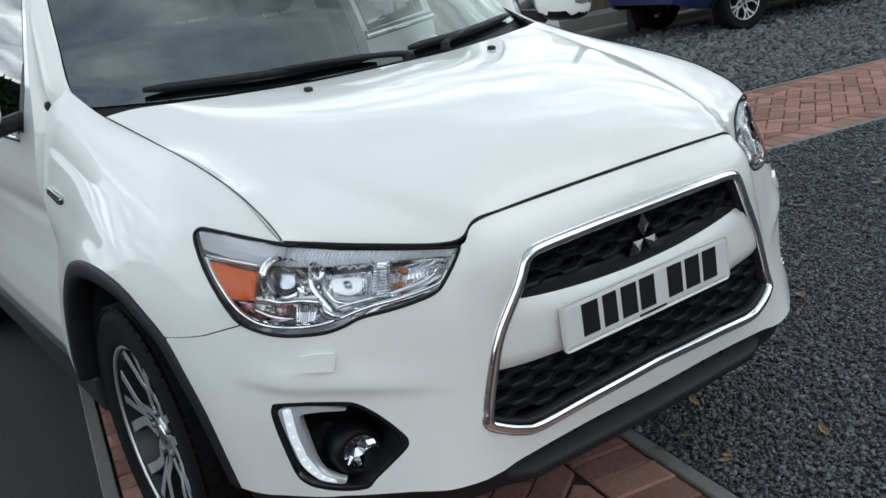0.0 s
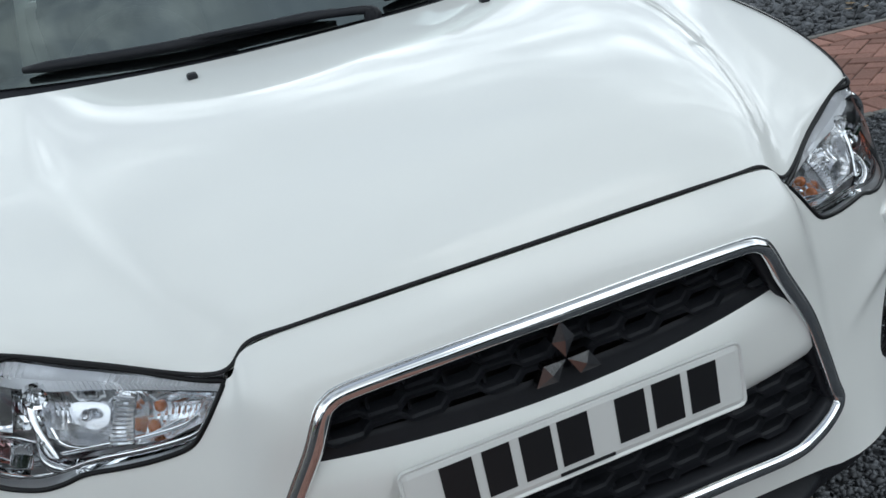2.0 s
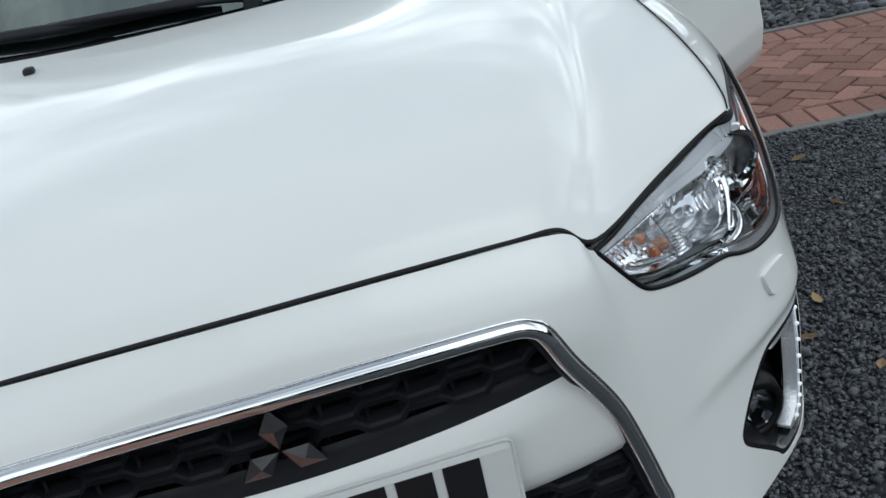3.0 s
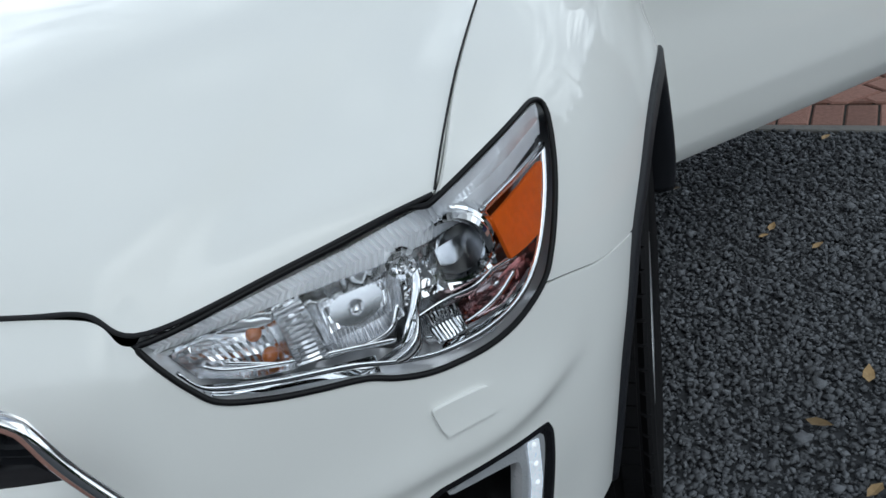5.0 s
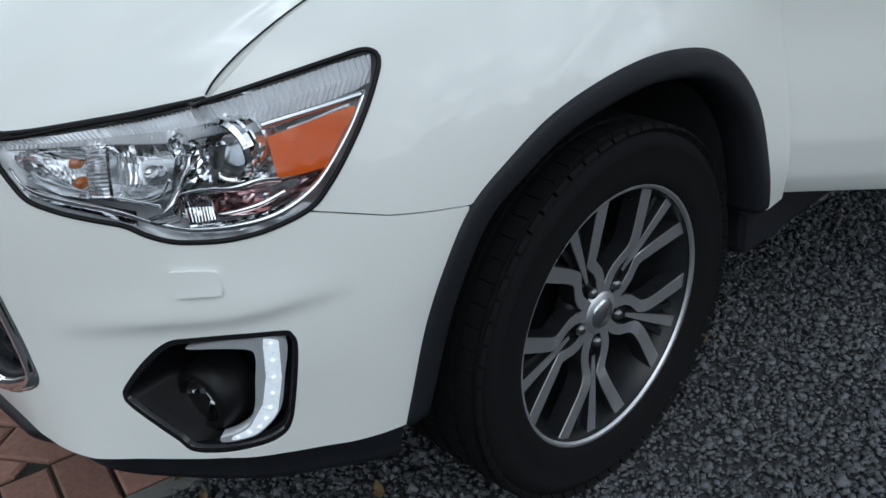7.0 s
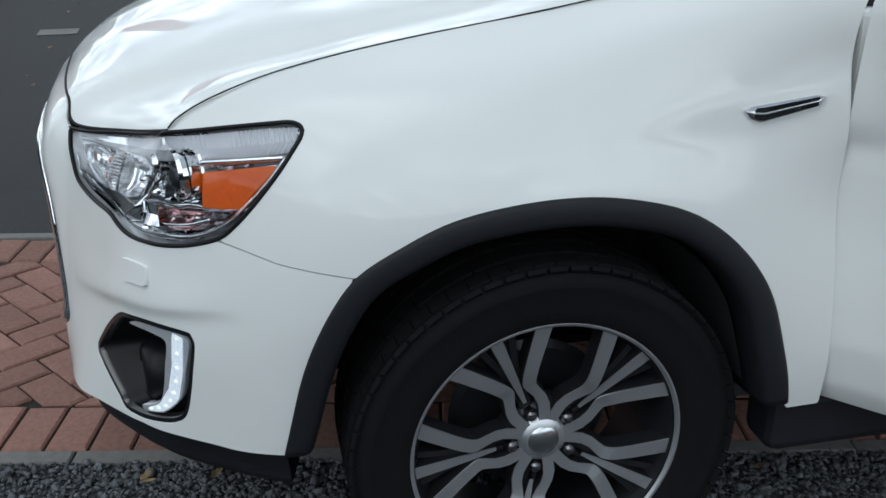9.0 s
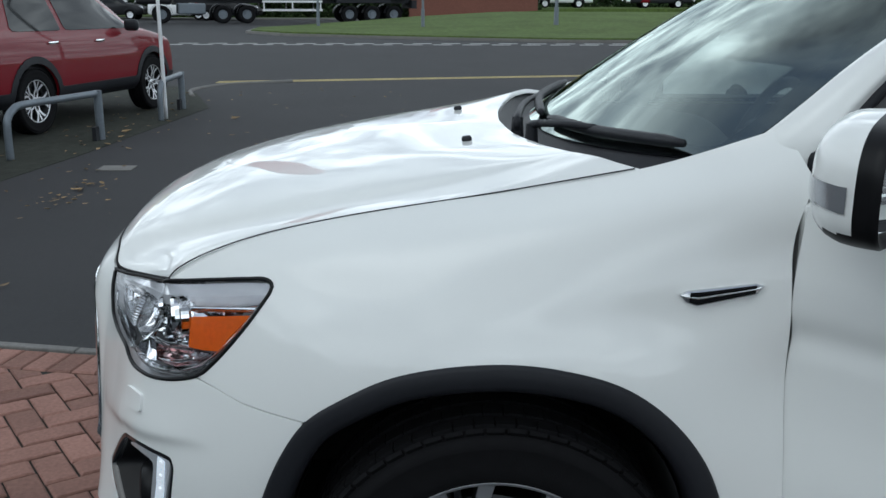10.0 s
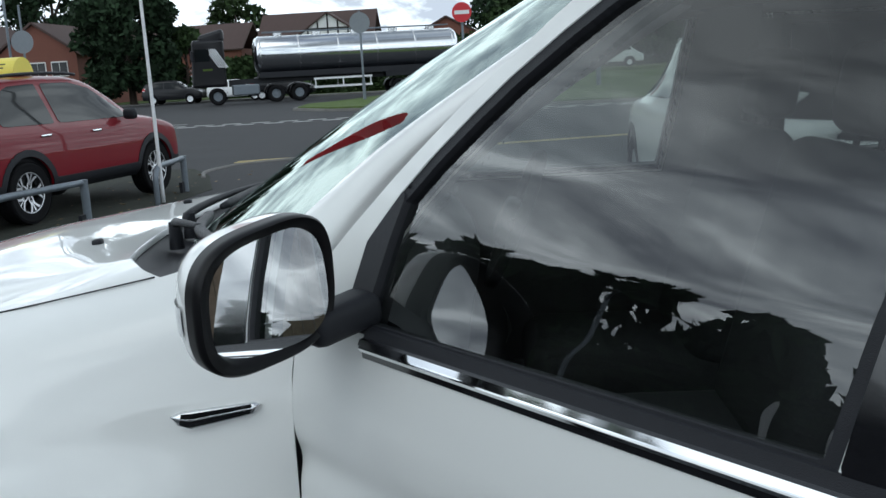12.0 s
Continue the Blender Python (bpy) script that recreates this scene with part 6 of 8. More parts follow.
def vehicle(name, m, sections, paint, label, windows, lamps=(), cladding=0.0, wheels=(), wheel_r=0.34, rim_r=0.225, detail=True, extra=None, rails=False, group=""):
    """A parked car lofted from cross sections: (s, bottom, belt, roof, half width, half width of the roof), from tail to nose.
    s runs forward, +y is its left side."""
    body_root = empty(name, m, label, "car", group)
    ns, nr = 110, 46
    sec = crom(np.array(sections, float), np.linspace(0, len(sections) - 1, ns))
    S = np.zeros((nr * 2 - 1, ns, 3))
    for i, (s, zb, zw, zr, hw, hr) in enumerate(sec):
        zr = max(zr, zw + 0.004)
        ring_pts = spline([(hw * 0.90, zb), (hw * 0.985, zb + 0.10), (hw, zb + (zw - zb) * 0.45), (hw * 0.985, zb + (zw - zb) * 0.8), (hw * 0.95, zw), (hw * 0.95 + (hr - hw * 0.95) * 0.55, zw + (zr - zw) * 0.55), (hr, zr - (zr - zw) * 0.10), (hr * 0.6, zr - 0.004), (0, zr)], nr)
        S[:nr, i] = np.stack([np.full(nr, s), ring_pts[:, 0], ring_pts[:, 1]], 1)
        S[nr - 1:, i] = np.stack([np.full(nr, s), -ring_pts[::-1, 0], ring_pts[::-1, 1]], 1)
    N = grid_normals(S)
    c = np.array([np.mean([q[0] for q in sections]), 0, 0.7])
    if np.median((N * (S - c)).sum(-1)) < 0:
        N = -N
    X, Y, Z = S[..., 0], S[..., 1], S[..., 2]
    arch = np.full(X.shape, 9.0)
    for wx in {w[0] for w in wheels}:
        arch = np.minimum(arch, np.hypot(X - wx, Z - wheel_r) - wheel_r * 1.16)
    arch = np.where(Z < 1.0, arch, 9.0)
    body = cut_panel("body", S, -arch, paint, body_root, rim=0.03, N=N)
    cut_panel("underside", S * np.array([0.985, 0.93, 1.0]) + np.array([0, 0, 0.01]), np.maximum(-(arch + 0.25), Z - 0.9), M_DARK, body_root, rim=0, N=N)
    # end caps
    for i in (0, ns - 1):
        V = list(S[:, i])
        raw("end_panel", V, [tuple(range(len(V)))], paint, body_root, smooth=False)
    if cladding:
        cut_panel("lower_cladding", S, np.maximum(-arch - 0.004, np.minimum(Z - cladding, arch - 0.07)), M_BLACK, body_root, rim=0.01, N=N, offset=0.012)
    for poly in windows:
        d = inside(X, Z, poly)
        for sgn in (1, -1):
            cut_panel("window", S, np.maximum(d, -sgn * Y + 0.2), M_CARGLASS, body_root, rim=0, N=N, offset=0.006)
    for kind, poly, mat in lamps:
        d0 = np.maximum(inside(np.abs(Y), Z, poly), (X - c[0]) if kind == "rear" else (c[0] - X))
        if min(p[0] for p in poly) < 0.01:
            cut_panel("window" if mat is M_CARGLASS else "panel", S, d0, mat, body_root, rim=0.0, N=N, offset=0.010)
            continue
        d0 = np.maximum(d0, (X - X.min() - 0.30) if kind == "rear" else (X.max() - 0.42 - X))
        for sgn in (1, -1):
            d = np.maximum(d0, -sgn * Y)
            if mat is M_REDLAMP:
                cut_panel("lamp_rim", S, np.maximum(d0 - 0.008, -sgn * Y), M_CHROME, body_root, rim=0.0, N=N, offset=0.006)
            cut_panel("lamp", S, d, mat, body_root, rim=0.0, N=N, offset=0.010)
    for k, (wx, side) in enumerate(wheels):
        y = side * (max(q[4] for q in sections) - 0.115)
        if detail:
            road_wheel(body_root, "wheel", pose(wx, y, wheel_r, 0, 0, 90 if side > 0 else -90), R=wheel_r, rim_r=rim_r, half=0.10)
        else:
            bm = bmesh.new()
            ax = pose(wx, y, wheel_r, 0, 0, 90 if side > 0 else -90) @ Matrix.Rotation(radians(90), 4, "Y")
            revolve(bm, [(0.0, 0.06), (rim_r, 0.07), (rim_r + 0.01, 0.10), (wheel_r * 0.95, 0.10), (wheel_r, 0.07), (wheel_r, -0.09), (rim_r, -0.1)], ax, 28)
            tyre = part("tyre", bm, M_RUBBER, body_root, smooth=True)
            bm = bmesh.new()
            revolve(bm, [(0.0, 0.078), (rim_r * 0.3, 0.078), (rim_r * 0.5, 0.066), (rim_r * 0.96, 0.078)], ax, 10)
            part("rim", bm, M_ALLOY, tyre)
    if rails:
        for sgn in (1, -1):
            P = [(sec[i][0], sgn * (sec[i][5] - 0.01), sec[i][3] + 0.015) for i in range(ns) if rails[0] < sec[i][0] < rails[1]]
            tube("roof_rail", np.array(P), 0.02, M_BLACK, body_root, n=8)
    for wx, z, hw in ((extra or {}).get("mirrors", ())):
        for sgn in (1, -1):
            bm = bmesh.new()
            box(bm, (0.10, 0.18, 0.14), Matrix.Translation((wx, sgn * (hw + 0.09), z)), 0.045, 3)
            part("door_mirror", bm, M_BLACK, body_root, smooth=True)
    for hx, z in ((extra or {}).get("handles", ())):
        for sgn in (1, -1):
            i = int(np.argmin(np.abs(sec[:, 0] - hx)))
            bm = bmesh.new()
            box(bm, (0.17, 0.03, 0.03), Matrix.Translation((hx, sgn * (sec[i][4] * 0.988), z)), 0.012, 3)
            part("door_handle", bm, M_CHROME, body_root, smooth=True)
    return body_root


def heading(x, y, fx, fy):
    return pose(x, y, 0, 0, 0, math.degrees(math.atan2(fy, fx)))


# red compact sport utility car with a roof sign
RS = [(-2.06, 0.42, 0.80, 0.86, 0.60, 0.50), (-2.02, 0.36, 0.98, 1.08, 0.80, 0.62), (-1.90, 0.32, 1.02, 1.34, 0.88, 0.60), (-1.66, 0.30, 1.03, 1.53, 0.895, 0.60), (-1.1, 0.30, 1.02, 1.585, 0.90, 0.61),
      (-0.4, 0.30, 1.01, 1.60, 0.90, 0.61), (0.2, 0.30, 1.00, 1.56, 0.90, 0.60), (0.65, 0.30, 1.00, 1.36, 0.90, 0.60), (1.00, 0.30, 1.00, 1.10, 0.895, 0.66), (1.4, 0.30, 0.96, 1.02, 0.885, 0.66), (1.85, 0.32, 0.86, 0.93, 0.84, 0.60), (2.10, 0.40, 0.72, 0.78, 0.66, 0.45)]
red = vehicle("sport_utility_car", heading(-9.22, -3.94, -0.976, 0.217), RS, M_RED, "dark red parked car with yellow roof sign", [
    [(-1.55, 1.06), (-1.40, 1.40), (-1.15, 1.48), (-0.72, 1.50), (-0.68, 1.05)], [(-0.60, 1.05), (-0.63, 1.50), (-0.1, 1.50), (0.25, 1.42), (0.70, 1.16), (0.78, 1.04)]],
    lamps=(("rear", [(0.57, 0.82), (0.56, 0.96), (0.60, 1.01), (0.70, 1.03), (0.79, 1.01), (0.82, 0.95), (0.81, 0.84), (0.77, 0.79), (0.66, 0.77), (0.60, 0.78)], M_REDLAMP), ("rear", [(0.0, 1.12), (0.60, 1.12), (0.56, 1.40), (0.48, 1.46), (0.0, 1.47)], M_CARGLASS),
           ("front", [(0.42, 0.74), (0.62, 0.74), (0.66, 0.86), (0.46, 0.88)], M_CLEARLAMP), ("front", [(0.0, 1.08), (0.66, 1.10), (0.50, 1.46), (0.0, 1.5)], M_CARGLASS)),
    cladding=0.46, wheels=((-1.26, 1), (-1.26, -1), (1.24, 1), (1.24, -1)), rails=(-1.25, 0.15), extra={"mirrors": ((0.62, 1.08, 0.88),), "handles": ((-0.90, 0.93), (0.02, 0.92))})
bm = bmesh.new()
box(bm, (0.05, 1.06, 0.05), Matrix.Translation((-2.03, 0, 0.955)), 0.018, 3)
part("chrome_strip", bm, M_CHROME, red, smooth=True)
bm = bmesh.new()
box(bm, (0.02, 0.52, 0.11), Matrix.Translation((-2.065, 0.0, 0.84)), 0.006)
yp = part("number_plate", bm, M_YELLOWPLATE, red, "yellow number plate with plain dark bars")
for i in range(7):
    bm = bmesh.new()
    box(bm, (0.004, 0.044, 0.066), Matrix.Translation((-2.077, (i - 3) * 0.066 - (0.02 if i > 3 else -0.01), 0.84)))
    part("plate_bar", bm, M_INK, yp)
bm = bmesh.new()
box(bm, (0.06, 1.35, 0.10), Matrix.Translation((-2.02, 0, 0.46)), 0.03, 3)
box(bm, (0.05, 0.9, 0.06), Matrix.Translation((-2.06, 0, 0.56)), 0.02, 3)
part("bumper_guard", bm, M_DULLCHROME, red, smooth=True)
bm = bmesh.new()
prof = [(0.17 * math.cos(a), 0.20 * math.sin(a)) for a in np.linspace(0, math.pi, 15)]
V = [(x - 0.55, y, 1.61 + z) for y in (-0.42, 0.42) for x, z in prof]
n = len(prof)
sign = raw("roof_sign", V, [(i, i + 1, n + i + 1, n + i) for i in range(n - 1)] + [tuple(range(n))[::-1], tuple(range(n, 2 * n)), (0, n, 2 * n - 1, n - 1)], M_SIGNYELLOW, red, "yellow half-round roof sign with dark lines", smooth=False)
for z, y0, y1 in ((0.125, -0.30, 0.10), (0.085, -0.28, 0.05), (0.10, 0.22, 0.33)):
    bm = bmesh.new()
    box(bm, (0.004, y1 - y0, 0.012 if y0 < 0.2 else 0.06), Matrix.Translation((-0.55 - 0.16 * math.sqrt(max(0, 1 - (z / 0.2) ** 2)) - 0.012, (y0 + y1) / 2, 1.61 + z)) @ Matrix.Rotation(radians(25), 4, "Y"))
    part("sign_bar", bm, M_INK, sign)
bm = bmesh.new()
rod(bm, (-1.35, 0.0, 1.58), (-1.55, 0.0, 1.85), 0.006)
part("aerial", bm, M_BLACK, red)

SS = [(-2.10, 0.45, 0.85, 0.90, 0.62, 0.52), (-2.05, 0.38, 1.02, 1.12, 0.80, 0.62), (-1.92, 0.34, 1.06, 1.40, 0.87, 0.60), (-1.6, 0.32, 1.06, 1.58, 0.885, 0.60), (-0.8, 0.32, 1.05, 1.65, 0.89, 0.61), (0.1, 0.32, 1.03, 1.63, 0.89, 0.61),
      (0.7, 0.32, 1.03, 1.36, 0.89, 0.60), (1.05, 0.32, 1.02, 1.12, 0.885, 0.66), (1.5, 0.32, 0.98, 1.03, 0.87, 0.64), (1.95, 0.34, 0.86, 0.92, 0.82, 0.58), (2.15, 0.42, 0.70, 0.76, 0.66, 0.45)]
SIDE_WINDOWS = [[(-1.72, 1.12), (-1.45, 1.42), (-1.0, 1.52), (-0.55, 1.53), (-0.52, 1.08)], [(-0.44, 1.08), (-0.46, 1.53), (0.10, 1.52), (0.45, 1.38), (0.80, 1.12), (0.84, 1.07)]]
SUV_LAMPS = (("rear", [(0.60, 0.98), (0.88, 1.00), (0.88, 1.14), (0.74, 1.18), (0.58, 1.10)], M_REDLAMP), ("rear", [(0.0, 1.16), (0.60, 1.16), (0.54, 1.48), (0.0, 1.54)], M_CARGLASS), ("front", [(0.45, 0.76), (0.70, 0.80), (0.74, 0.92), (0.50, 0.88)], M_CLEARLAMP), ("front", [(0.0, 1.10), (0.66, 1.12), (0.52, 1.50), (0.0, 1.54)], M_CARGLASS))
suv_wheels = ((-1.30, 1), (-1.30, -1), (1.32, 1), (1.32, -1))
vehicle("sport_utility_car", heading(-5.50 + 0.98 * 1.30 - 0.199 * 0.775, -3.93 - 0.199 * 1.30 - 0.98 * 0.775, 0.98, -0.199), SS, M_SILVERPAINT, "silver parked car with alloy wheels", SIDE_WINDOWS, SUV_LAMPS, 0.48, suv_wheels, wheel_r=0.345, rim_r=0.23)
vehicle("hatchback_car", heading(-9.2, -7.6, -0.97, 0.24), SS, M_SILVERPAINT, "pale silver car parked behind others", SIDE_WINDOWS, SUV_LAMPS, 0.4, suv_wheels, detail=False)
vehicle("saloon_car", heading(9.45, 6.45, -0.985, 0.17), SS, M_BLUE, "dark blue car parked on gravel by fence", SIDE_WINDOWS, SUV_LAMPS, 0.34, suv_wheels)
vehicle("sport_utility_car", pose(-63, -12.4, 0.0, 0, 0, 90), SS, M_BLACKPAINT, "black car on the far road", SIDE_WINDOWS, SUV_LAMPS, 0.4, suv_wheels, detail=False)
vehicle("sport_utility_car", pose(-64.4, -20.4, 0.0, 0, 0, 90), SS, M_BLACKPAINT, "dark car on the far road", SIDE_WINDOWS, SUV_LAMPS, 0.4, suv_wheels, detail=False)
LOW = [(s, zb, zw * 0.93, zr * 0.9, hw, hr) for s, zb, zw, zr, hw, hr in SS]
vehicle("saloon_car", pose(-64.6, -15.9, 0.0, 0, 0, 90), LOW, M_WHITEPAINT, "white car on the far road", [[(x, z * 0.915) for x, z in w] for w in SIDE_WINDOWS], (), 0.3, suv_wheels, detail=False)
VAN = [(-2.45, 0.45, 1.2, 1.85, 0.90, 0.80), (-2.40, 0.40, 1.25, 1.97, 0.95, 0.82), (-1.5, 0.38, 1.25, 2.0, 0.96, 0.83), (0.4, 0.38, 1.25, 2.0, 0.96, 0.83), (1.0, 0.38, 1.22, 1.93, 0.96, 0.80), (1.55, 0.38, 1.20, 1.45, 0.95, 0.76), (1.95, 0.38, 1.05, 1.15, 0.93, 0.72), (2.40, 0.42, 0.85, 0.92, 0.84, 0.6)]
vehicle("van", pose(-74, 11.2, 0.80, 0, 0, 90), VAN, M_WHITEPAINT, "white panel van on the far road", [[(0.55, 1.28), (0.60, 1.80), (1.05, 1.76), (1.45, 1.34), (1.5, 1.26)]], (), 0.4, suv_wheels, detail=False)
vehicle("van", pose(-76, 19.4, 0.80, 0, 0, 90), VAN, M_WHITEPAINT, "white and red van on the far road", [[(-0.6, 1.30), (-0.6, 1.80), (0.4, 1.80), (0.4, 1.30)], [(0.55, 1.28), (0.60, 1.80), (1.05, 1.76), (1.45, 1.34), (1.5, 1.26)]], (("rear", [(0, 0.4), (0.97, 0.4), (0.97, 1.1), (0, 1.1)], M_RED),), 1.12, suv_wheels, detail=False)
vehicle("sport_utility_car", heading(-5.88, 3.89, -1.0, 0.0), SS, M_WHITEPAINT, "pale car parked beyond the white car", SIDE_WINDOWS, SUV_LAMPS, 0.42, suv_wheels, detail=False)
for i, (x, mt, lab) in enumerate(((1.5, M_BLACKPAINT, "black car parked in a row"), (4.3, M_SILVERPAINT, "silver car parked in a row"), (7.1, M_BLUE, "dark blue car parked in a row"), (9.9, M_BLACKPAINT, "black car parked in a row"))):
    vehicle("saloon_car", heading(x, -13.0, 0.15, 0.99), LOW, mt, lab, [[(a, b * 0.915) for a, b in w] for w in SIDE_WINDOWS], (), 0.3, suv_wheels, detail=False, group="row of parked cars")


# tanker lorry
def tanker(x, y_front, turned):
    t = empty("tanker_lorry", pose(x, y_front, 0, 0, 0, turned), "black lorry with a polished steel tank trailer", "lorry")
    bm = bmesh.new()
    box(bm, (2.48, 2.0, 2.75), Matrix.Translation((0, 1.05, 2.45)), 0.16, 3)
    for v in bm.verts:
        if v.co.z > 3.2 and v.co.y < 0.6:
            v.co.y += (v.co.z - 3.2) * 0.28
    cab = part("cab", bm, M_BLACKPAINT, t)
    bm = bmesh.new()
    box(bm, (2.30, 1.5, 0.75), Matrix.Translation((0, 1.35, 4.05)), 0.2, 3)
    for v in bm.verts:
        if v.co.y < 1.2:
            v.co.z -= 0.30
    part("wind_deflector", bm, M_BLACKPAINT, cab)
    for s in (1, -1):
        bm = bmesh.new()
        box(bm, (0.02, 0.85, 0.72), Matrix.Translation((s * 1.245, 0.75, 2.95)), 0.01)
        part("cab_window", bm, M_CARGLASS, cab)
        bm = bmesh.new()
        box(bm, (0.18, 0.14, 0.62), Matrix.Translation((s * 1.40, 0.15, 2.9)), 0.05)
        part("cab_mirror", bm, M_BLACK, cab)
        for k in range(5):
            bm = bmesh.new()
            box(bm, (0.012, 0.07, 1.3), Matrix.Translation((s * 1.246, 1.35 + 0.12 * k, 2.75)) @ Matrix.Rotation(radians(32), 4, "X"))
            part("cab_stripe", bm, M_DULLCHROME, cab)
        bm = bmesh.new()
        box(bm, (0.012, 0.55, 0.12), Matrix.Translation((s * 1.246, 1.0, 2.1)))
        part("lettering_bar", bm, M_GRASS, cab)
        bm = bmesh.new()
        box(bm, (0.35, 1.55, 0.62), Matrix.Translation((s * 1.02, 3.15, 0.82)), 0.08)
        part("fuel_tank", bm, M_GALV, t)
        for z in (0.75, 1.25):
            bm = bmesh.new()
            box(bm, (0.05, 3.6, 0.12), Matrix.Translation((s * 1.2, 9.0, z)))
            part("side_guard", bm, M_WHITEPAINT, t)
        for yy in (7.3, 9.0, 10.7):
            bm = bmesh.new()
            box(bm, (0.05, 0.08, 0.62), Matrix.Translation((s * 1.17, yy, 1.0)))
            part("guard_post", bm, M_WHITEPAINT, t)
    bm = bmesh.new()
    box(bm, (0.02, 0.02, 0.9), Matrix.Translation((0, 0.02, 3.0)))
    box(bm, (2.1, 0.04, 0.95), Matrix.Translation((0, 0.06, 2.95)))
    part("cab_screen", bm, M_CARGLASS, cab)
    for z in (1.2, 1.5, 1.8, 2.1):
        bm = bmesh.new()
        box(bm, (2.0, 0.05, 0.10), Matrix.Translation((0, 0.03, z)))
        part("cab_grille_bar", bm, M_DULLCHROME, cab)
    bm = bmesh.new()
    lay = Matrix.Translation((0, 0, 2.82)) @ Matrix.Rotation(radians(-90), 4, "X")
    revolve(bm, [(0.0, 3.7), (0.6, 3.76), (0.98, 3.9), (1.11, 4.1), (1.12, 10.0), (1.12, 16.0), (1.11, 16.2), (0.98, 16.4), (0.6, 16.55), (0.0, 16.6)], lay, 40)
    tank = part("tank", bm, M_STEEL, t, "polished steel tank", smooth=True)
    for yy in (4.15, 6.5, 8.9, 11.3, 13.7, 16.1):
        bm = bmesh.new()
        revolve(bm, [(1.12, yy - 0.05), (1.14, yy - 0.04), (1.14, yy + 0.04), (1.12, yy + 0.05)], lay, 40)
        part("tank_band", bm, M_DULLCHROME, tank, smooth=True)
    for xx in (-0.4, 0.4):
        tube("catwalk_rail", [(xx, yy, 4.16) for yy in (4.4, 8.0, 12.0, 16.0)], 0.03, M_GALV, tank, n=6)
    for yy in (5.3, 7.7, 10.1, 12.5, 14.9):
        bm = bmesh.new()
        rod(bm, (0, yy, 3.88), (0, yy, 4.10), 0.28, n=16)
        part("hatch", bm, M_DULLCHROME, tank)
    bm = bmesh.new()
    box(bm, (1.0, 14.4, 0.30), Matrix.Translation((0, 9.4, 1.30)))
    box(bm, (2.1, 12.2, 0.34), Matrix.Translation((0, 10.1, 1.62)))
    box(bm, (2.3, 3.4, 0.25), Matrix.Translation((0, 13.4, 1.30)))
    box(bm, (2.4, 0.3, 0.5), Matrix.Translation((0, 16.6, 1.1)))
    part("chassis", bm, M_BLACK, t)
    for yy in (1.45, 4.9, 6.3, 12.5, 13.9, 15.3):
        for s in (1, -1):
            bm = bmesh.new()
            ax = Matrix.Translation((s * 1.06, yy, 0.51)) @ Matrix.Rotation(radians(90 * s), 4, "Y")
            revolve(bm, [(0.0, 0.02), (0.28, 0.05), (0.30, 0.15), (0.48, 0.16), (0.51, 0.10), (0.51, -0.16), (0.3, -0.16)], ax, 30)
            w = part("wheel", bm, M_RUBBER, t, smooth=True)
            bm = bmesh.new()
            revolve(bm, [(0.0, 0.10), (0.12, 0.10), (0.14, 0.05), (0.27, 0.06)], ax, 16)
            part("hub", bm, M_GALV, w)
            bm = bmesh.new()
            q = np.linspace(0.1, math.pi - 0.1, 12)
            V = [(s * xx, yy + 0.60 * math.cos(a), 0.52 + 0.60 * math.sin(a)) for a in q for xx in (0.80, 1.24)]
            raw("mudguard", V, [(2 * i, 2 * i + 1, 2 * i + 3, 2 * i + 2) for i in range(11)], M_BLACK, t)
            bm.free()
    return t


tanker(-55.0, -16.2, 17.2)


# tubular hoops at the edge of the verge
def hoop(a, b, h, name="cycle_hoop"):
    a, b = np.array(a, float), np.array(b, float)
    d = (b - a) / np.linalg.norm(b - a)
    P = [np.array([*a, -0.02]), np.array([*a, h * 0.55]), np.array([*(a + d * 0.02), h * 0.78]), np.array([*(a + d * 0.10), h * 0.93]), np.array([*(a + d * 0.24), h]), np.array([*(a + (b - a) * 0.6), h]), np.array([*b, h])]
    root = empty(name, Matrix.Translation((*a, 0)), "bent grey galvanised steel tube barrier", "barrier", "tube barriers by the verge")
    P = spline(P, 40) - np.array([*a, 0])
    tube("top_tube", P, 0.034, M_GALV, root, n=14)
    e = Vector((*(b - a), 0))
    bm = bmesh.new()
    rod(bm, e + Vector((0, 0, -0.02)), e + Vector((0, 0, h + 0.03)), 0.042, n=16)
    part("end_post", bm, M_GALV, root, smooth=False)
    bm = bmesh.new()
    box(bm, (0.16, 0.04, 0.16), Matrix.Translation(e + Vector((0.06, -0.02, 0.05))))
    part("base_bracket", bm, M_BLACK, root)


hoop((-6.11, -2.97), (-7.43, -2.60), 0.46)
hoop((-8.98, -2.40), (-10.25, -2.46), 0.44)


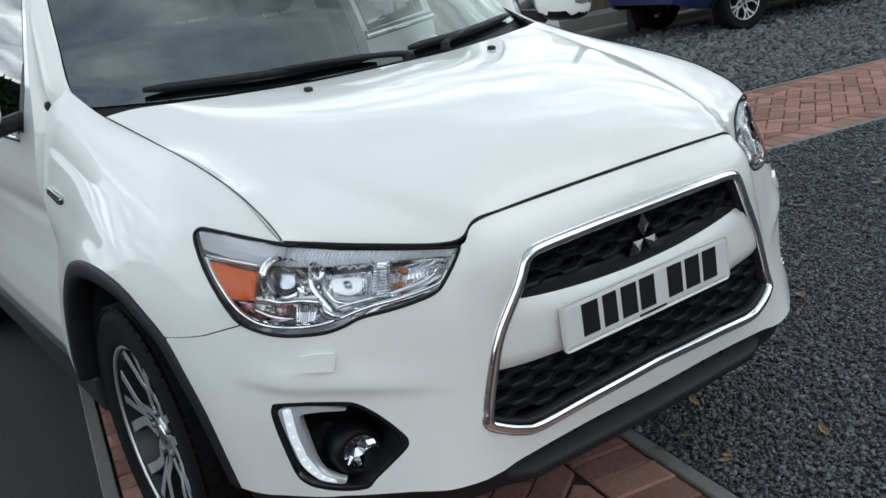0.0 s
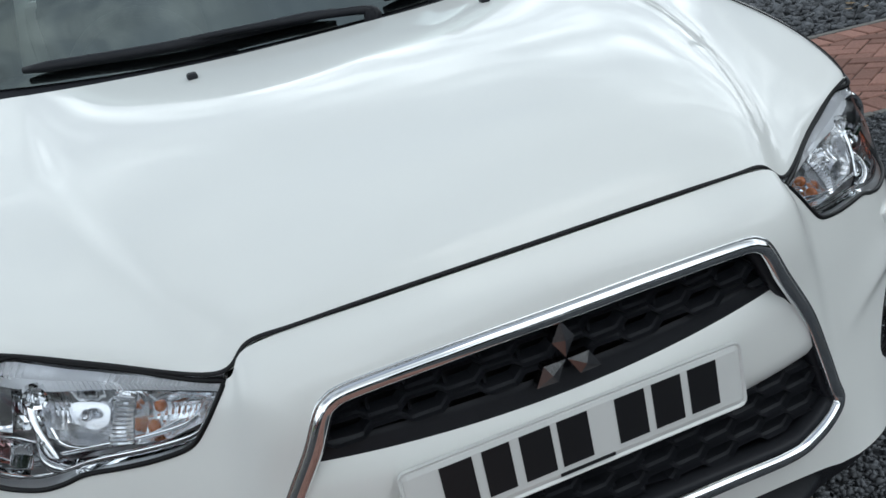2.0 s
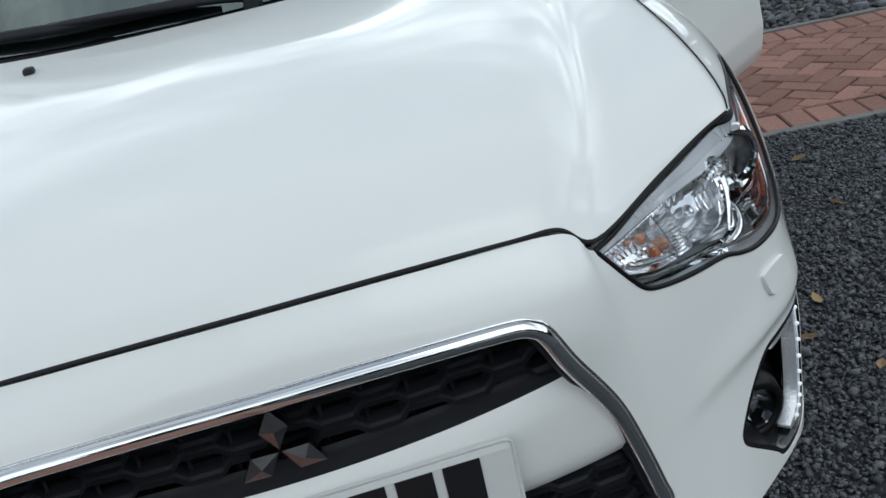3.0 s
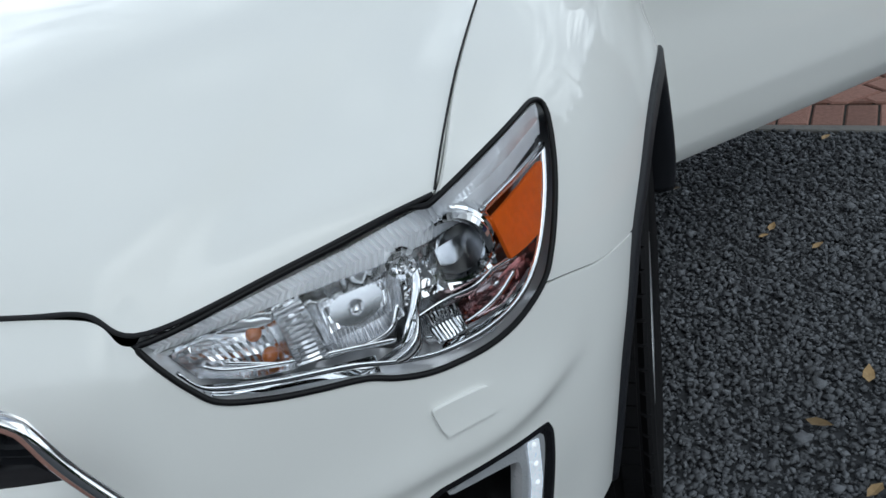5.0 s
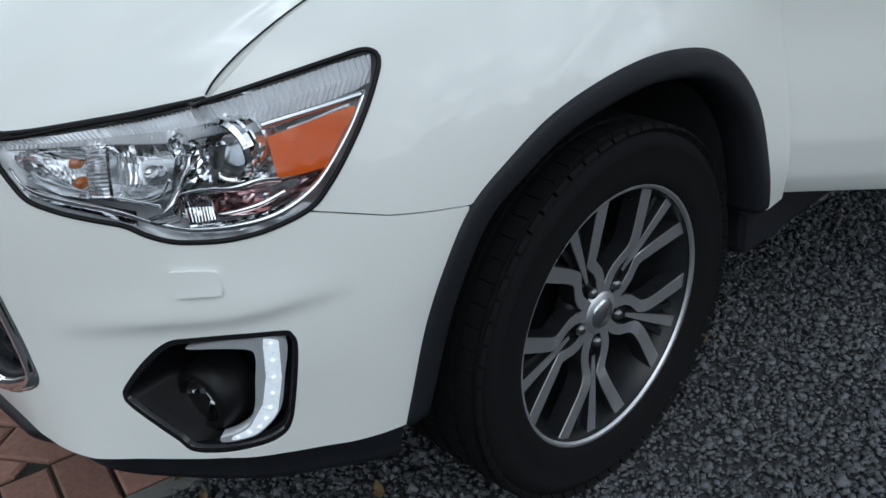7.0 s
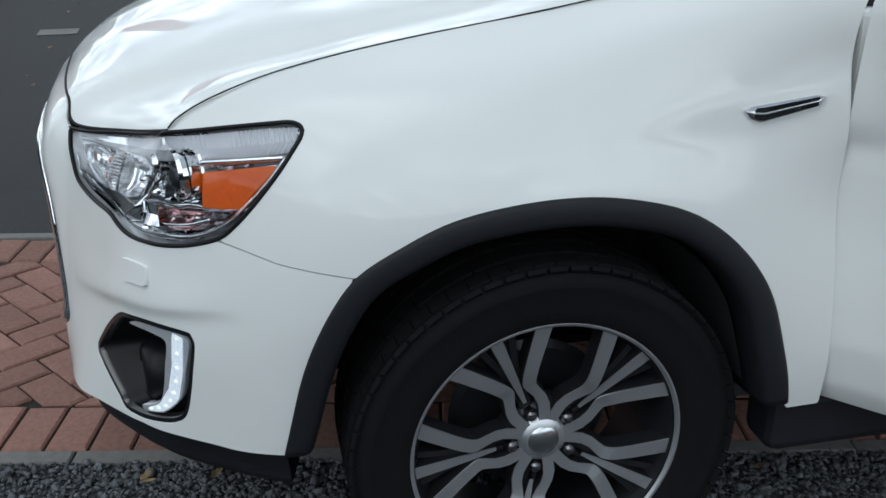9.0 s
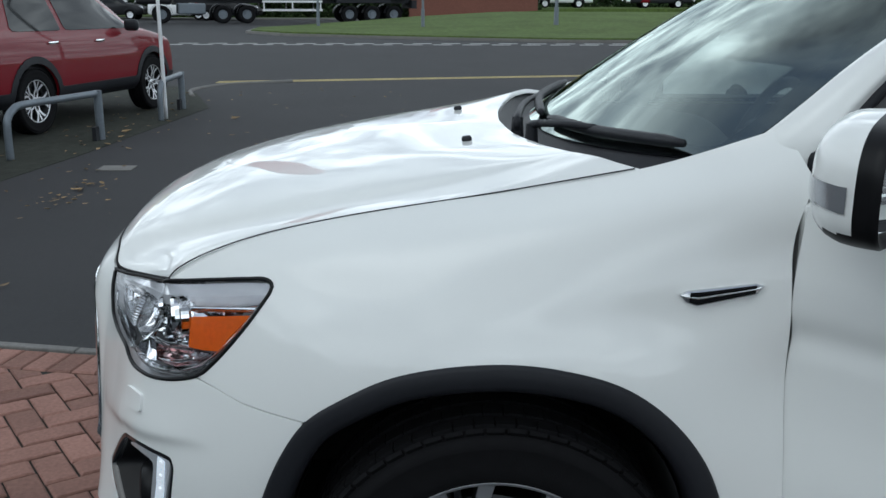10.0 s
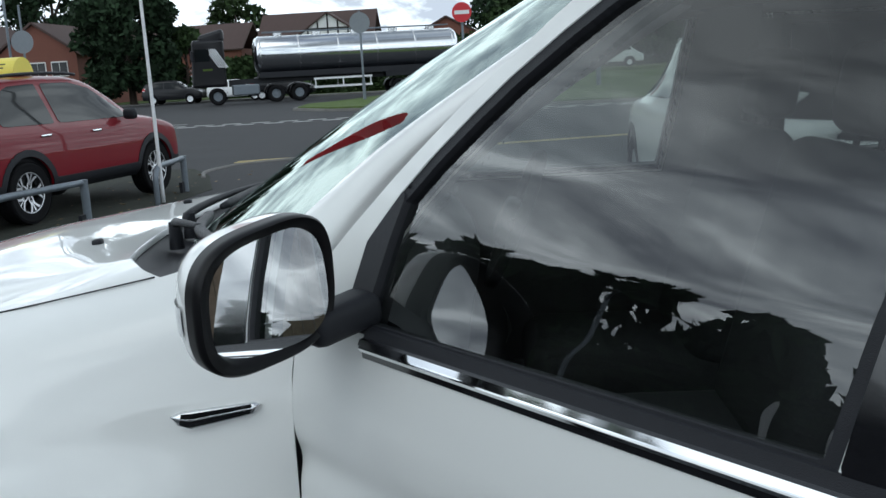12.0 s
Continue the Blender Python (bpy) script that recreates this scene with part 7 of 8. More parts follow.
def feather_flag(x, y, h, low, wide, mat, label, turned=0.0, lean=0.0):
    """A tall curved pole with a narrow banner along its upper part."""
    root = empty("feather_flag", pose(x, y, 0, 0, 0, turned), label, "flag", "feather flags round the car park")
    P = spline([(0, 0, 0), (0, -0.005, h * 0.3), (0, -0.01, h * 0.58), (lean * 0.3, 0.02, h * 0.85), (lean, 0.30 * wide, h)], 40)
    tube("pole", P, np.linspace(0.024, 0.010, 40), M_PLASTICWHITE, root)
    V, m = [], 24
    for i in range(m):
        v = i / (m - 1)
        z = low + (h - low) * v
        a = np.array([np.interp(z, P[:, 2], P[:, q]) for q in range(2)])
        wd = wide * min(1.0, 0.35 + 1.3 * v) * math.sqrt(max(0.02, 1 - v ** 6))
        for u in np.linspace(0, 1, 8):
            V.append((a[0] + 0.05 * math.sin(5 * v + 4 * u) * u, a[1] + wd * u, z - 0.10 * u * (1 - v)))
    raw("banner", V, [(j * 8 + i, j * 8 + i + 1, (j + 1) * 8 + i + 1, (j + 1) * 8 + i) for j in range(m - 1) for i in range(7)], mat, root, "cloth banner")


M_CLOTHRED = material("red_banner_cloth", (0.50, 0.02, 0.03), 0.8, var=0.06, scale=30)
M_CLOTHWHITE = material("white_banner_cloth", (0.66, 0.67, 0.68), 0.8, var=0.06, scale=30)
feather_flag(-9.12, -2.38, 5.4, 2.75, 0.62, M_CLOTHRED, "red feather flag on a slim white pole", 20)
feather_flag(-8.0, -5.75, 3.7, 1.55, 0.5, M_CLOTHWHITE, "white feather flag on a slim pole")
for i, (x, mat) in enumerate(((-6.5, M_CLOTHRED), (-3.6, M_CLOTHWHITE), (-2.2, M_CLOTHWHITE), (-0.8, M_CLOTHWHITE), (5.6, M_CLOTHWHITE), (7.0, M_CLOTHWHITE), (8.4, M_CLOTHWHITE))):
    feather_flag(x, -19.0, 5.2, 2.4, 0.55, mat, "red feather flag at the car park's edge" if mat is M_CLOTHRED else "white feather flag at the car park's edge", 60 - 6 * i)


def post(x, y, h, r, name, label, category="sign", sign=None):
    root = empty(name, pose(x, y, 0), label, category)
    bm = bmesh.new()
    rod(bm, (0, 0, -0.02), (0, 0, h), r, r * 0.9, 14)
    rod(bm, (0, 0, -0.02), (0, 0, min(1.1, h * 0.25)), r * 1.5, r * 1.35, 14)
    part("pole", bm, M_GALV, root)
    for kind, z, size in sign or ():
        bm = bmesh.new()
        if kind in ("disc", "noentry"):
            rod(bm, (0.05, 0, z), (0.075, 0, z), size, n=32)
            face = part("sign_plate", bm, M_SIGNRED if kind == "noentry" else M_SIGNGREY, root)
            if kind == "noentry":
                bm = bmesh.new()
                box(bm, (0.012, size * 1.5, size * 0.38), Matrix.Translation((0.084, 0, z)))
                part("sign_bar", bm, M_PLASTICWHITE, face)
        elif kind == "board":
            box(bm, (0.03, size, size * 0.62), Matrix.Translation((0.07, 0, z)), 0.01)
            face = part("sign_plate", bm, M_SIGNBROWN, root)
            bm = bmesh.new()
            for k in (-1, 1):
                box(bm, (0.01, size * 0.8, size * 0.09), Matrix.Translation((0.088, 0, z + k * size * 0.13)))
            part("sign_bars", bm, M_PLASTICWHITE, face)
        elif kind == "arm":
            rod(bm, (0, 0, z), (0.1, size, z + 0.12), r * 0.6, n=8)
            box(bm, (0.16, 0.5, 0.08), Matrix.Translation((0.1, size, z + 0.12)), 0.03)
            part("lamp_head", bm, M_GALV, root)
    return root


post(-43.4, -4.3, 4.3, 0.055, "traffic_sign", "round traffic sign seen from behind on grey post", sign=(("disc", 3.75, 0.48),))
post(-39.8, 0.6, 4.0, 0.055, "traffic_sign", "red no entry sign on a grey post", sign=(("noentry", 3.75, 0.42), ("board", 2.2, 0.7)))
post(-40.1, 6.4, 8.0, 0.075, "lamp_post", "grey street lamp post on the island", "lamp post", (("arm", 7.8, 1.2),))
post(-40.0, -18.9, 5.2, 0.05, "traffic_sign", "round traffic sign seen from behind on grey post", sign=(("disc", 3.6, 0.5),))
post(-40.5, -19.8, 8.0, 0.06, "lamp_post", "tall grey street lamp post", "lamp post", (("arm", 7.8, 1.2),))
post(-38.0, -20.9, 4.6, 0.06, "lamp_post", "short grey lamp post with bent arm", "lamp post", (("arm", 4.4, -0.8),))
post(1.0, -21.0, 7.5, 0.08, "lamp_post", "grey street lamp post at the car park's edge", "lamp post", (("arm", 7.3, 1.2),))
post(30.0, 1.5, 8.0, 0.09, "lamp_post", "twin head street lamp post", "lamp post", (("arm", 7.8, 1.3), ("arm", 7.8, -1.3)))


# houses
def house(x0, x1, y0, y1, eaves, ridge, wall, label, gable_y=True, timber=False, upper=None):
    """A house with a pitched roof; with gable_y its gable ends look along y, else along x."""
    root = empty("house", pose((x0 + x1) / 2, (y0 + y1) / 2, 0), label, "house")
    hx, hy = (x1 - x0) / 2, (y1 - y0) / 2
    bm = bmesh.new()
    box(bm, (2 * hx, 2 * hy, eaves), Matrix.Translation((0, 0, eaves / 2)))
    part("wall", bm, wall, root)
    if not gable_y:
        for s in (1, -1):
            bm = bmesh.new()
            f = [bm.verts.new(p) for p in ((s * hx, -hy, eaves), (s * hx, hy, eaves), (s * hx, 0, ridge - 0.12))]
            g = [bm.verts.new((s * (hx - 0.25), v.co.y, v.co.z)) for v in f]
            bm.faces.new(f), bm.faces.new(g)
            for i in range(3):
                bm.faces.new((f[i], f[(i + 1) % 3], g[(i + 1) % 3], g[i]))
            bmesh.ops.recalc_face_normals(bm, faces=bm.faces)
            part("gable", bm, upper or wall, root)
    for s in (1, -1):
        bm = bmesh.new()
        if gable_y:
            L = math.hypot(hx + 0.5, ridge - eaves)
            box(bm, (L, 2 * hy + 0.6, 0.18), Matrix.Translation((s * (hx + 0.5) / 2, 0, (eaves + ridge) / 2 - 0.1)) @ Matrix.Rotation(s * math.atan2(ridge - eaves, hx + 0.5), 4, "Y"), 0.03)
        else:
            L = math.hypot(hy + 0.5, ridge - eaves)
            box(bm, (2 * hx + 0.6, L, 0.18), Matrix.Translation((0, s * (hy + 0.5) / 2, (eaves + ridge) / 2 - 0.1)) @ Matrix.Rotation(-s * math.atan2(ridge - eaves, hy + 0.5), 4, "X"), 0.03)
        part("roof", bm, M_ROOF, root)
    for yy in (-0.55, 0.0, 0.55):
        if timber and yy == 0:
            continue
        for z in ((eaves - 1.1,) if eaves > 3 else (1.5,)):
            bm = bmesh.new()
            box(bm, (0.10, 1.3, 1.15), Matrix.Translation((hx + 0.01, yy * hy, z)), 0.02)
            w = part("window", bm, M_RENDER, root)
            for k in (-1, 1):
                bm = bmesh.new()
                box(bm, (0.04, 0.55, 0.98), Matrix.Translation((hx + 0.055, yy * hy + k * 0.3, z)))
                part("pane", bm, M_CARGLASS, w)
    return root


tud = house(-108, -100, -22.5, -10.5, 5.1, 8.3, M_RENDER, "white house with dark timber framing and brown roof", True, True)
hy = 6.0
for yy in np.arange(-6, 6.01, 1.5):
    bm = bmesh.new()
    box(bm, (0.10, 0.16, 2.6), Matrix.Translation((4.03, yy, 3.8)))
    part("timber", bm, M_TIMBER, tud)
for z in (2.6, 3.9, 5.0):
    bm = bmesh.new()
    box(bm, (0.10, 12.0, 0.16), Matrix.Translation((4.035, 0, z)))
    part("timber", bm, M_TIMBER, tud)
wing = house(-102, -98.2, -18.6, -11.0, 5.0, 7.9, M_RENDER, "white timbered gable wing with brown roof", False, True)
for k in range(-3, 4):
    bm = bmesh.new()
    top = 7.7 - abs(k) * 0.76
    box(bm, (0.10, 0.15, top - 2.5), Matrix.Translation((1.94, k * 1.05, (top + 2.5) / 2)))
    part("timber", bm, M_TIMBER, wing)
for z, hw in ((3.4, 3.8), (5.0, 3.8), (6.2, 2.2)):
    bm = bmesh.new()
    box(bm, (0.10, 2 * hw, 0.15), Matrix.Translation((1.945, 0, z)))
    part("timber", bm, M_TIMBER, wing)
house(-106, -100, -7.2, 2.0, 4.2, 6.9, M_HOUSEBRICK, "red brick house with brown tiled roof", False)
house(-112, -102, -44, -25, 4.8, 7.8, M_HOUSEBRICK, "long red brick house with brown roof", True)
house(-82, -70, -45.3, -36.3, 4.2, 7.2, M_HOUSEBRICK, "red brick house with a plain gable end", False)
house(-84, -70, -35.7, -29.5, 4.1, 6.6, M_HOUSEBRICK, "red brick house with a plain gable end", False)
house(-92, -74, -64, -49, 4.6, 8.0, M_HOUSEBRICK, "red brick house with brown tiled roof", False)
bm = bmesh.new()
box(bm, (0.25, 9.4, 1.9), Matrix.Translation((-69.3, 4.2, 0.95)), 0.02)
tagged(part("boundary_wall", bm, M_HOUSEBRICK), "red brick garden wall beside the far road", "wall")


# trees, hedges
def leaf_cloud(name, centres, radii, n, size, mat, parent=None, seed=1, squash=0.85):
    """Many small tilted leaves set round clump centres, in one mesh."""
    rng = np.random.default_rng(seed)
    C, R = np.array(centres, float), np.array(radii, float)
    k = rng.choice(len(C), n, p=R ** 2 / (R ** 2).sum())
    d = rng.normal(size=(n, 3))
    d /= np.linalg.norm(d, axis=1, keepdims=True)
    P = C[k] + d * (R[k] * rng.uniform(0.55, 1.06, n) ** 0.6)[:, None] * np.array([1, 1, squash])
    a, b = rng.normal(size=(n, 3)), rng.normal(size=(n, 3))
    a /= np.linalg.norm(a, axis=1, keepdims=True)
    b -= (a * b).sum(1, keepdims=True) * a
    b /= np.linalg.norm(b, axis=1, keepdims=True)
    s = size * rng.lognormal(0, 0.3, n)[:, None]
    V = np.stack([P - a * s, P + b * s * 0.5, P + a * s, P - b * s * 0.5], 1).reshape(-1, 3)
    F = np.arange(n * 4).reshape(-1, 4)
    return raw(name, V, F, mat, parent, smooth=False)


def tree(x, y, h, r, n, mat, label, seed, size=0.28, conifer=False):
    rng = np.random.default_rng(seed)
    root = empty("tree", pose(x, y, 0), label, "tree")
    tube("trunk", spline([(0, 0, -0.1), (0.05, 0.03, h * 0.3), (-0.05, 0.02, h * 0.6), (0, 0, h * 0.88)], 14), np.linspace(r * 0.075, r * 0.02, 14), M_BARK, root)
    cs, rs = [], []
    for k in range(26):
        u = rng.uniform(0.18, 1.0)
        w = (1 - u) ** 0.7 * 0.95 if conifer else math.sin(math.pi * min(1, u * 0.93)) ** 0.6 * 0.72
        a = rng.uniform(0, 6.28)
        p = np.array([math.cos(a) * r * w, math.sin(a) * r * w, h * u])
        cs.append(p)
        rs.append(r * rng.uniform(0.22, 0.42))
        if k < 9:
            tube("limb", spline([(0, 0, p[2] * 0.72), p * [0.5, 0.5, 0.88], p], 8), np.linspace(r * 0.03, r * 0.008, 8), M_BARK, root, n=6)
    leaf_cloud("crown", cs, rs, n, size, mat, root, seed)
    return root


tree(-67.6, -24.6, 9.0, 3.8, 9000, M_CONIFER, "large dark evergreen tree beyond the road", 31, 0.26)
tree(-71.5, -21.6, 5.0, 2.2, 5000, M_FOLIAGE, "dark leafy tree beyond the road", 32, 0.24)
for i, (x, y, h, r) in enumerate(((-98, 5, 7.5, 4), (-96, 12, 8.5, 4.5), (-99, 19, 10, 5), (-97, 27, 11, 5.5), (-95, 36, 10, 5), (-118, 4, 11, 5), (-112, -45, 11, 5), (-90, -40, 12, 5), (-120, -30, 11, 5), (-94, 46, 12, 6), (-90, 58, 11, 6))):
    tree(x, y, h, r, 4200, M_CONIFER if i % 2 else M_FOLIAGE, "dark leafy tree in the distance", 40 + i, 0.34)
for x0, y0, y1, h, w, n, lab, seed in ((-84, -21, 14, 3.1, 1.6, 16000, "tall clipped dark green hedge", 61), (-86, 14, 60, 3.4, 2.0, 14000, "tall dark green hedge and shrubs", 62), (-70.2, -18.3, -0.4, 3.0, 1.2, 15000, "tall dark green garden hedge beside the road", 63), (-71.6, -0.4, 9.5, 3.5, 1.4, 9000, "dark green hedge above a brick wall", 64)):
    rng = np.random.default_rng(seed)
    cs = [(x0 + rng.uniform(-w / 2, w / 2), y, z) for y in np.arange(y0, y1, 0.9) for z in np.arange(0.6, h, 0.9)]
    rs = [0.75 * rng.uniform(0.8, 1.15) for _ in cs]
    hb = tagged(leaf_cloud("hedge", cs, rs, n, 0.20, M_FOLIAGE, None, seed, 1.0), lab, "hedge", kind="stuff")
# tree belts behind and beside the camera; first two unseen, added to close the horizon
for k, (x0, y0, x1, y1, h) in enumerate(((46, -34, 44, 75, 9.0), (44, 75, -50, 110, 9.0), (46, -34, -14, -33, 12.6))):
    rng = np.random.default_rng(70 + k)
    cs, rs = [], []
    for u in np.linspace(0, 1, 64):
        hh = h * rng.uniform(0.72, 1.08)
        for z in np.arange(1.0, hh, 1.6):
            cs.append((x0 + (x1 - x0) * u + rng.normal(0, 1.3), y0 + (y1 - y0) * u + rng.normal(0, 1.3), z))
            rs.append(1.9 * rng.uniform(0.7, 1.2) * (1.1 - 0.5 * z / hh))
    tagged(leaf_cloud("far_wood", cs, rs, 42000, 0.62, M_CONIFER, None, 80 + k, 1.0), "dark belt of trees round the car park", "trees", kind="stuff")

# timber fence on a concrete and brick base behind the gravel
fence = empty("fence", pose(5.2, 8.95, 0, 0, 0, -9.8), "weathered wooden panel fence on a low base", "fence")
for i in range(74):
    bm = bmesh.new()
    box(bm, (0.118, 0.018, 1.62), Matrix.Translation((i * 0.125, random.uniform(-0.006, 0.006), 1.10)), 0.003, 1)
    part("board", bm, M_FENCE, fence)
for i in range(6):
    bm = bmesh.new()
    box(bm, (0.10, 0.10, 2.0), Matrix.Translation((i * 1.83, 0.06, 1.0)), 0.006, 1)
    part("fence_post", bm, M_KERB, fence)
for i in range(5):
    bm = bmesh.new()
    box(bm, (1.75, 0.06, 0.22), Matrix.Translation((0.92 + i * 1.83, -0.03, 0.13)), 0.006, 1)
    part("base_board", bm, M_KERB if i % 2 else M_HOUSEBRICK, fence)
bm = bmesh.new()
box(bm, (9.4, 0.28, 0.12), Matrix.Translation((4.6, -0.42, 0.03)), 0.02)
tagged(part("kerb", bm, M_KERB), "pale concrete kerb below the fence", "kerb", kind="structure").matrix_world = pose(5.2, 8.95, 0, 0, 0, -9.8)
gp = empty("pole", pose(8.15, 7.72, 0), "grey steel pole with a dark base by fence", "pole")
bm = bmesh.new()
rod(bm, (0, 0, 0.45), (0, 0, 4.0), 0.075, n=20)
part("shaft", bm, M_GALV, gp)
bm = bmesh.new()
rod(bm, (0, 0, 0), (0, 0, 0.46), 0.082, n=20)
part("base_sleeve", bm, M_BLACK, gp)

# ---- paving blocks, gravel stones, fallen leaves
def clip_poly(P, lo, hi, axis):
    out = []
    for s, keep in ((lo, 1), (hi, -1)):
        out = []
        n = len(P)
        for i in range(n):
            a, b = P[i], P[(i + 1) % n]
            ia, ib = (a[axis] - s) * keep >= 0, (b[axis] - s) * keep >= 0
            if ia:
                out.append(a)
            if ia != ib:
                t = (s - a[axis]) / (b[axis] - a[axis])
                out.append((a[0] + (b[0] - a[0]) * t, a[1] + (b[1] - a[1]) * t))
        P = out
        if len(P) < 3:
            return []
    return P


def area(P):
    return abs(sum(P[i][0] * P[(i + 1) % len(P)][1] - P[(i + 1) % len(P)][0] * P[i][1] for i in range(len(P)))) / 2


def block_mesh(P, z):
    """A paving block over the outline P, with a worn, rounded upper edge."""
    c = np.mean(P, 0)
    P = [np.array(p) for p in P]
    size = math.sqrt(area(P))
    s1, s2 = 1 - 0.0035 / size * 2, 1 - 0.011 / size * 2
    V, n = [], len(P)
    tilt = np.array([random.gauss(0, 0.006), random.gauss(0, 0.006)])
    for s, h in ((s1, -0.02), (s1, -0.005), (s2, 0.0)):
        for p in P:
            q = c + (p - c) * s
            V.append((*q, z + h + float((q - c) @ tilt)))
    F = [(j * n + i, j * n + (i + 1) % n, (j + 1) * n + (i + 1) % n, (j + 1) * n + i) for j in range(2) for i in range(n)] + [tuple(2 * n + i for i in range(n))]
    return V, F


def herringbone(p0, p1, q0, q1):
    """Blocks of 200 x 100 mm laid at 45 degrees, with a course of headers along both edges."""
    out = []
    L, W, border = 0.2, 0.1, 0.205
    k = math.sqrt(0.5)
    R = 3 + int(max(p1 - p0, q1 - q0) / 0.14)
    pc, qc = (p0 + p1) / 2, (q0 + q1) / 2
    for i in range(-R * 2, R * 2):
        for j in range(-R, R):
            # unit cell of the herringbone: one block each way, stepping diagonally
            bx, by = i * W + j * 2 * L * 0.5 * 2, i * W - j * 0.0
            for (x, y, w, h) in ((bx, by, L, W), (bx + L, by - W + 0.0, W, L)):
                u = [(x, y), (x + w, y), (x + w, y + h), (x, y + h)]
                P = [((a - b) * k + pc, (a + b) * k + qc - 0.0) for a, b in u]
                m = np.mean(P, 0)
                if not (p0 - 0.2 < m[0] < p1 + 0.2 and q0 - 0.2 < m[1] < q1 + 0.2):
                    continue
                P = clip_poly(clip_poly(P, p0, p1, 0), q0 + border, q1 - border, 1)
                if len(P) >= 3 and area(P) > 0.0012:
                    out.append(P)
    s = p0
    while s < p1:
        out.append([(s, q0), (s + 0.102, q0), (s + 0.102, q0 + border - 0.004), (s, q0 + border - 0.004)])
        out.append([(s, q1 - border + 0.004), (s + 0.102, q1 - border + 0.004), (s + 0.102, q1), (s, q1)])
        s += 0.1045
    return out


rest_v, rest_f = [], []
near = 0
for P in herringbone(-4.6, 4.17, -1.142, 0.183):
    m = np.mean(P, 0)
    W = [to_world(p, q)[:2] for p, q in P]
    V, F = block_mesh(W, random.gauss(0, 0.0016))
    if -1.75 < m[0] < 1.2 and near < 300:
        raw("brick", V, F, M_BRICK, path_bed, smooth=False)
        near += 1
    else:
        n0 = len(rest_v)
        rest_v += V
        rest_f += [tuple(i + n0 for i in f) for f in F]
for P in herringbone(0.235, 9.0, 2.692, 4.178):
    W = [to_world(q, p)[:2] for p, q in P]
    V, F = block_mesh(W, random.gauss(0, 0.0016))
    n0 = len(rest_v)
    rest_v += V
    rest_f += [tuple(i + n0 for i in f) for f in F]
tagged(raw("paving_blocks", rest_v, rest_f, M_BRICKS, path_bed, smooth=False), kind="stuff")


def stones(name, n, p0, p1, q0, q1, size, mat, seed, keep=None):
    """Sharp slate chippings, tumbled, in one mesh."""
    rng = np.random.default_rng(seed)
    p, q = rng.uniform(p0, p1, n), rng.uniform(q0, q1, n)
    if keep is not None:
        m = keep(p, q)
        p, q = p[m], q[m]
        n = len(p)
    c = np.stack([q * CT - p * SN, q * SN + p * CT, np.zeros(n)], 1)
    base = np.array([(-1, -1, -1), (1, -1, -1), (1, 1, -1), (-1, 1, -1), (-1, -1, 1), (1, -1, 1), (1, 1, 1), (-1, 1, 1)], float)
    V = base[None] * (1 + rng.uniform(-0.45, 0.25, (n, 8, 3)))
    s = size * rng.lognormal(0, 0.33, n)
    V *= (np.stack([np.ones(n), rng.uniform(0.5, 0.95, n), rng.uniform(0.28, 0.6, n)], 1) * s[:, None])[:, None, :] * 0.5
    ang = rng.uniform(0, 2 * np.pi, n)
    tx, ty = rng.normal(0, 0.38, n), rng.normal(0, 0.38, n)

    def turn(V, a, i, j):
        ca, sa = np.cos(a)[:, None], np.sin(a)[:, None]
        x, y = V[..., i].copy(), V[..., j].copy()
        V[..., i], V[..., j] = x * ca - y * sa, x * sa + y * ca

    turn(V, tx, 1, 2), turn(V, ty, 0, 2), turn(V, ang, 0, 1)
    c[:, 2] = rng.uniform(-0.006, 0.006, n) + s * 0.12
    V += c[:, None]
    quads = np.array([(0, 3, 2, 1), (4, 5, 6, 7), (0, 1, 5, 4), (1, 2, 6, 5), (2, 3, 7, 6), (3, 0, 4, 7)])
    F = (quads[None] + (np.arange(n) * 8)[:, None, None]).reshape(-1, 4)
    me = bpy.data.meshes.new(name)
    me.vertices.add(n * 8)
    me.vertices.foreach_set("co", V.reshape(-1).astype(np.float32))
    me.loops.add(len(F) * 4)
    me.loops.foreach_set("vertex_index", F.reshape(-1).astype(np.int32))
    me.polygons.add(len(F))
    me.polygons.foreach_set("loop_start", (np.arange(len(F)) * 4).astype(np.int32))
    me.update(calc_edges=True)
    return finish(name, me, mat)


for args in ((92000, -1.3, 2.64, 0.236, 2.0, 0.0094, 11), (56000, -1.3, 2.64, 2.0, 5.0, 0.0118, 12), (14000, 4.23, 6.6, 0.5, 9.0, 0.034, 13), (7000, 6.6, 8.5, 2.0, 12.0, 0.045, 14)):
    tagged(stones("gravel_stones", *args[:6], M_STONE, args[6]), "loose blue-grey slate gravel stones", "gravel", kind="stuff")


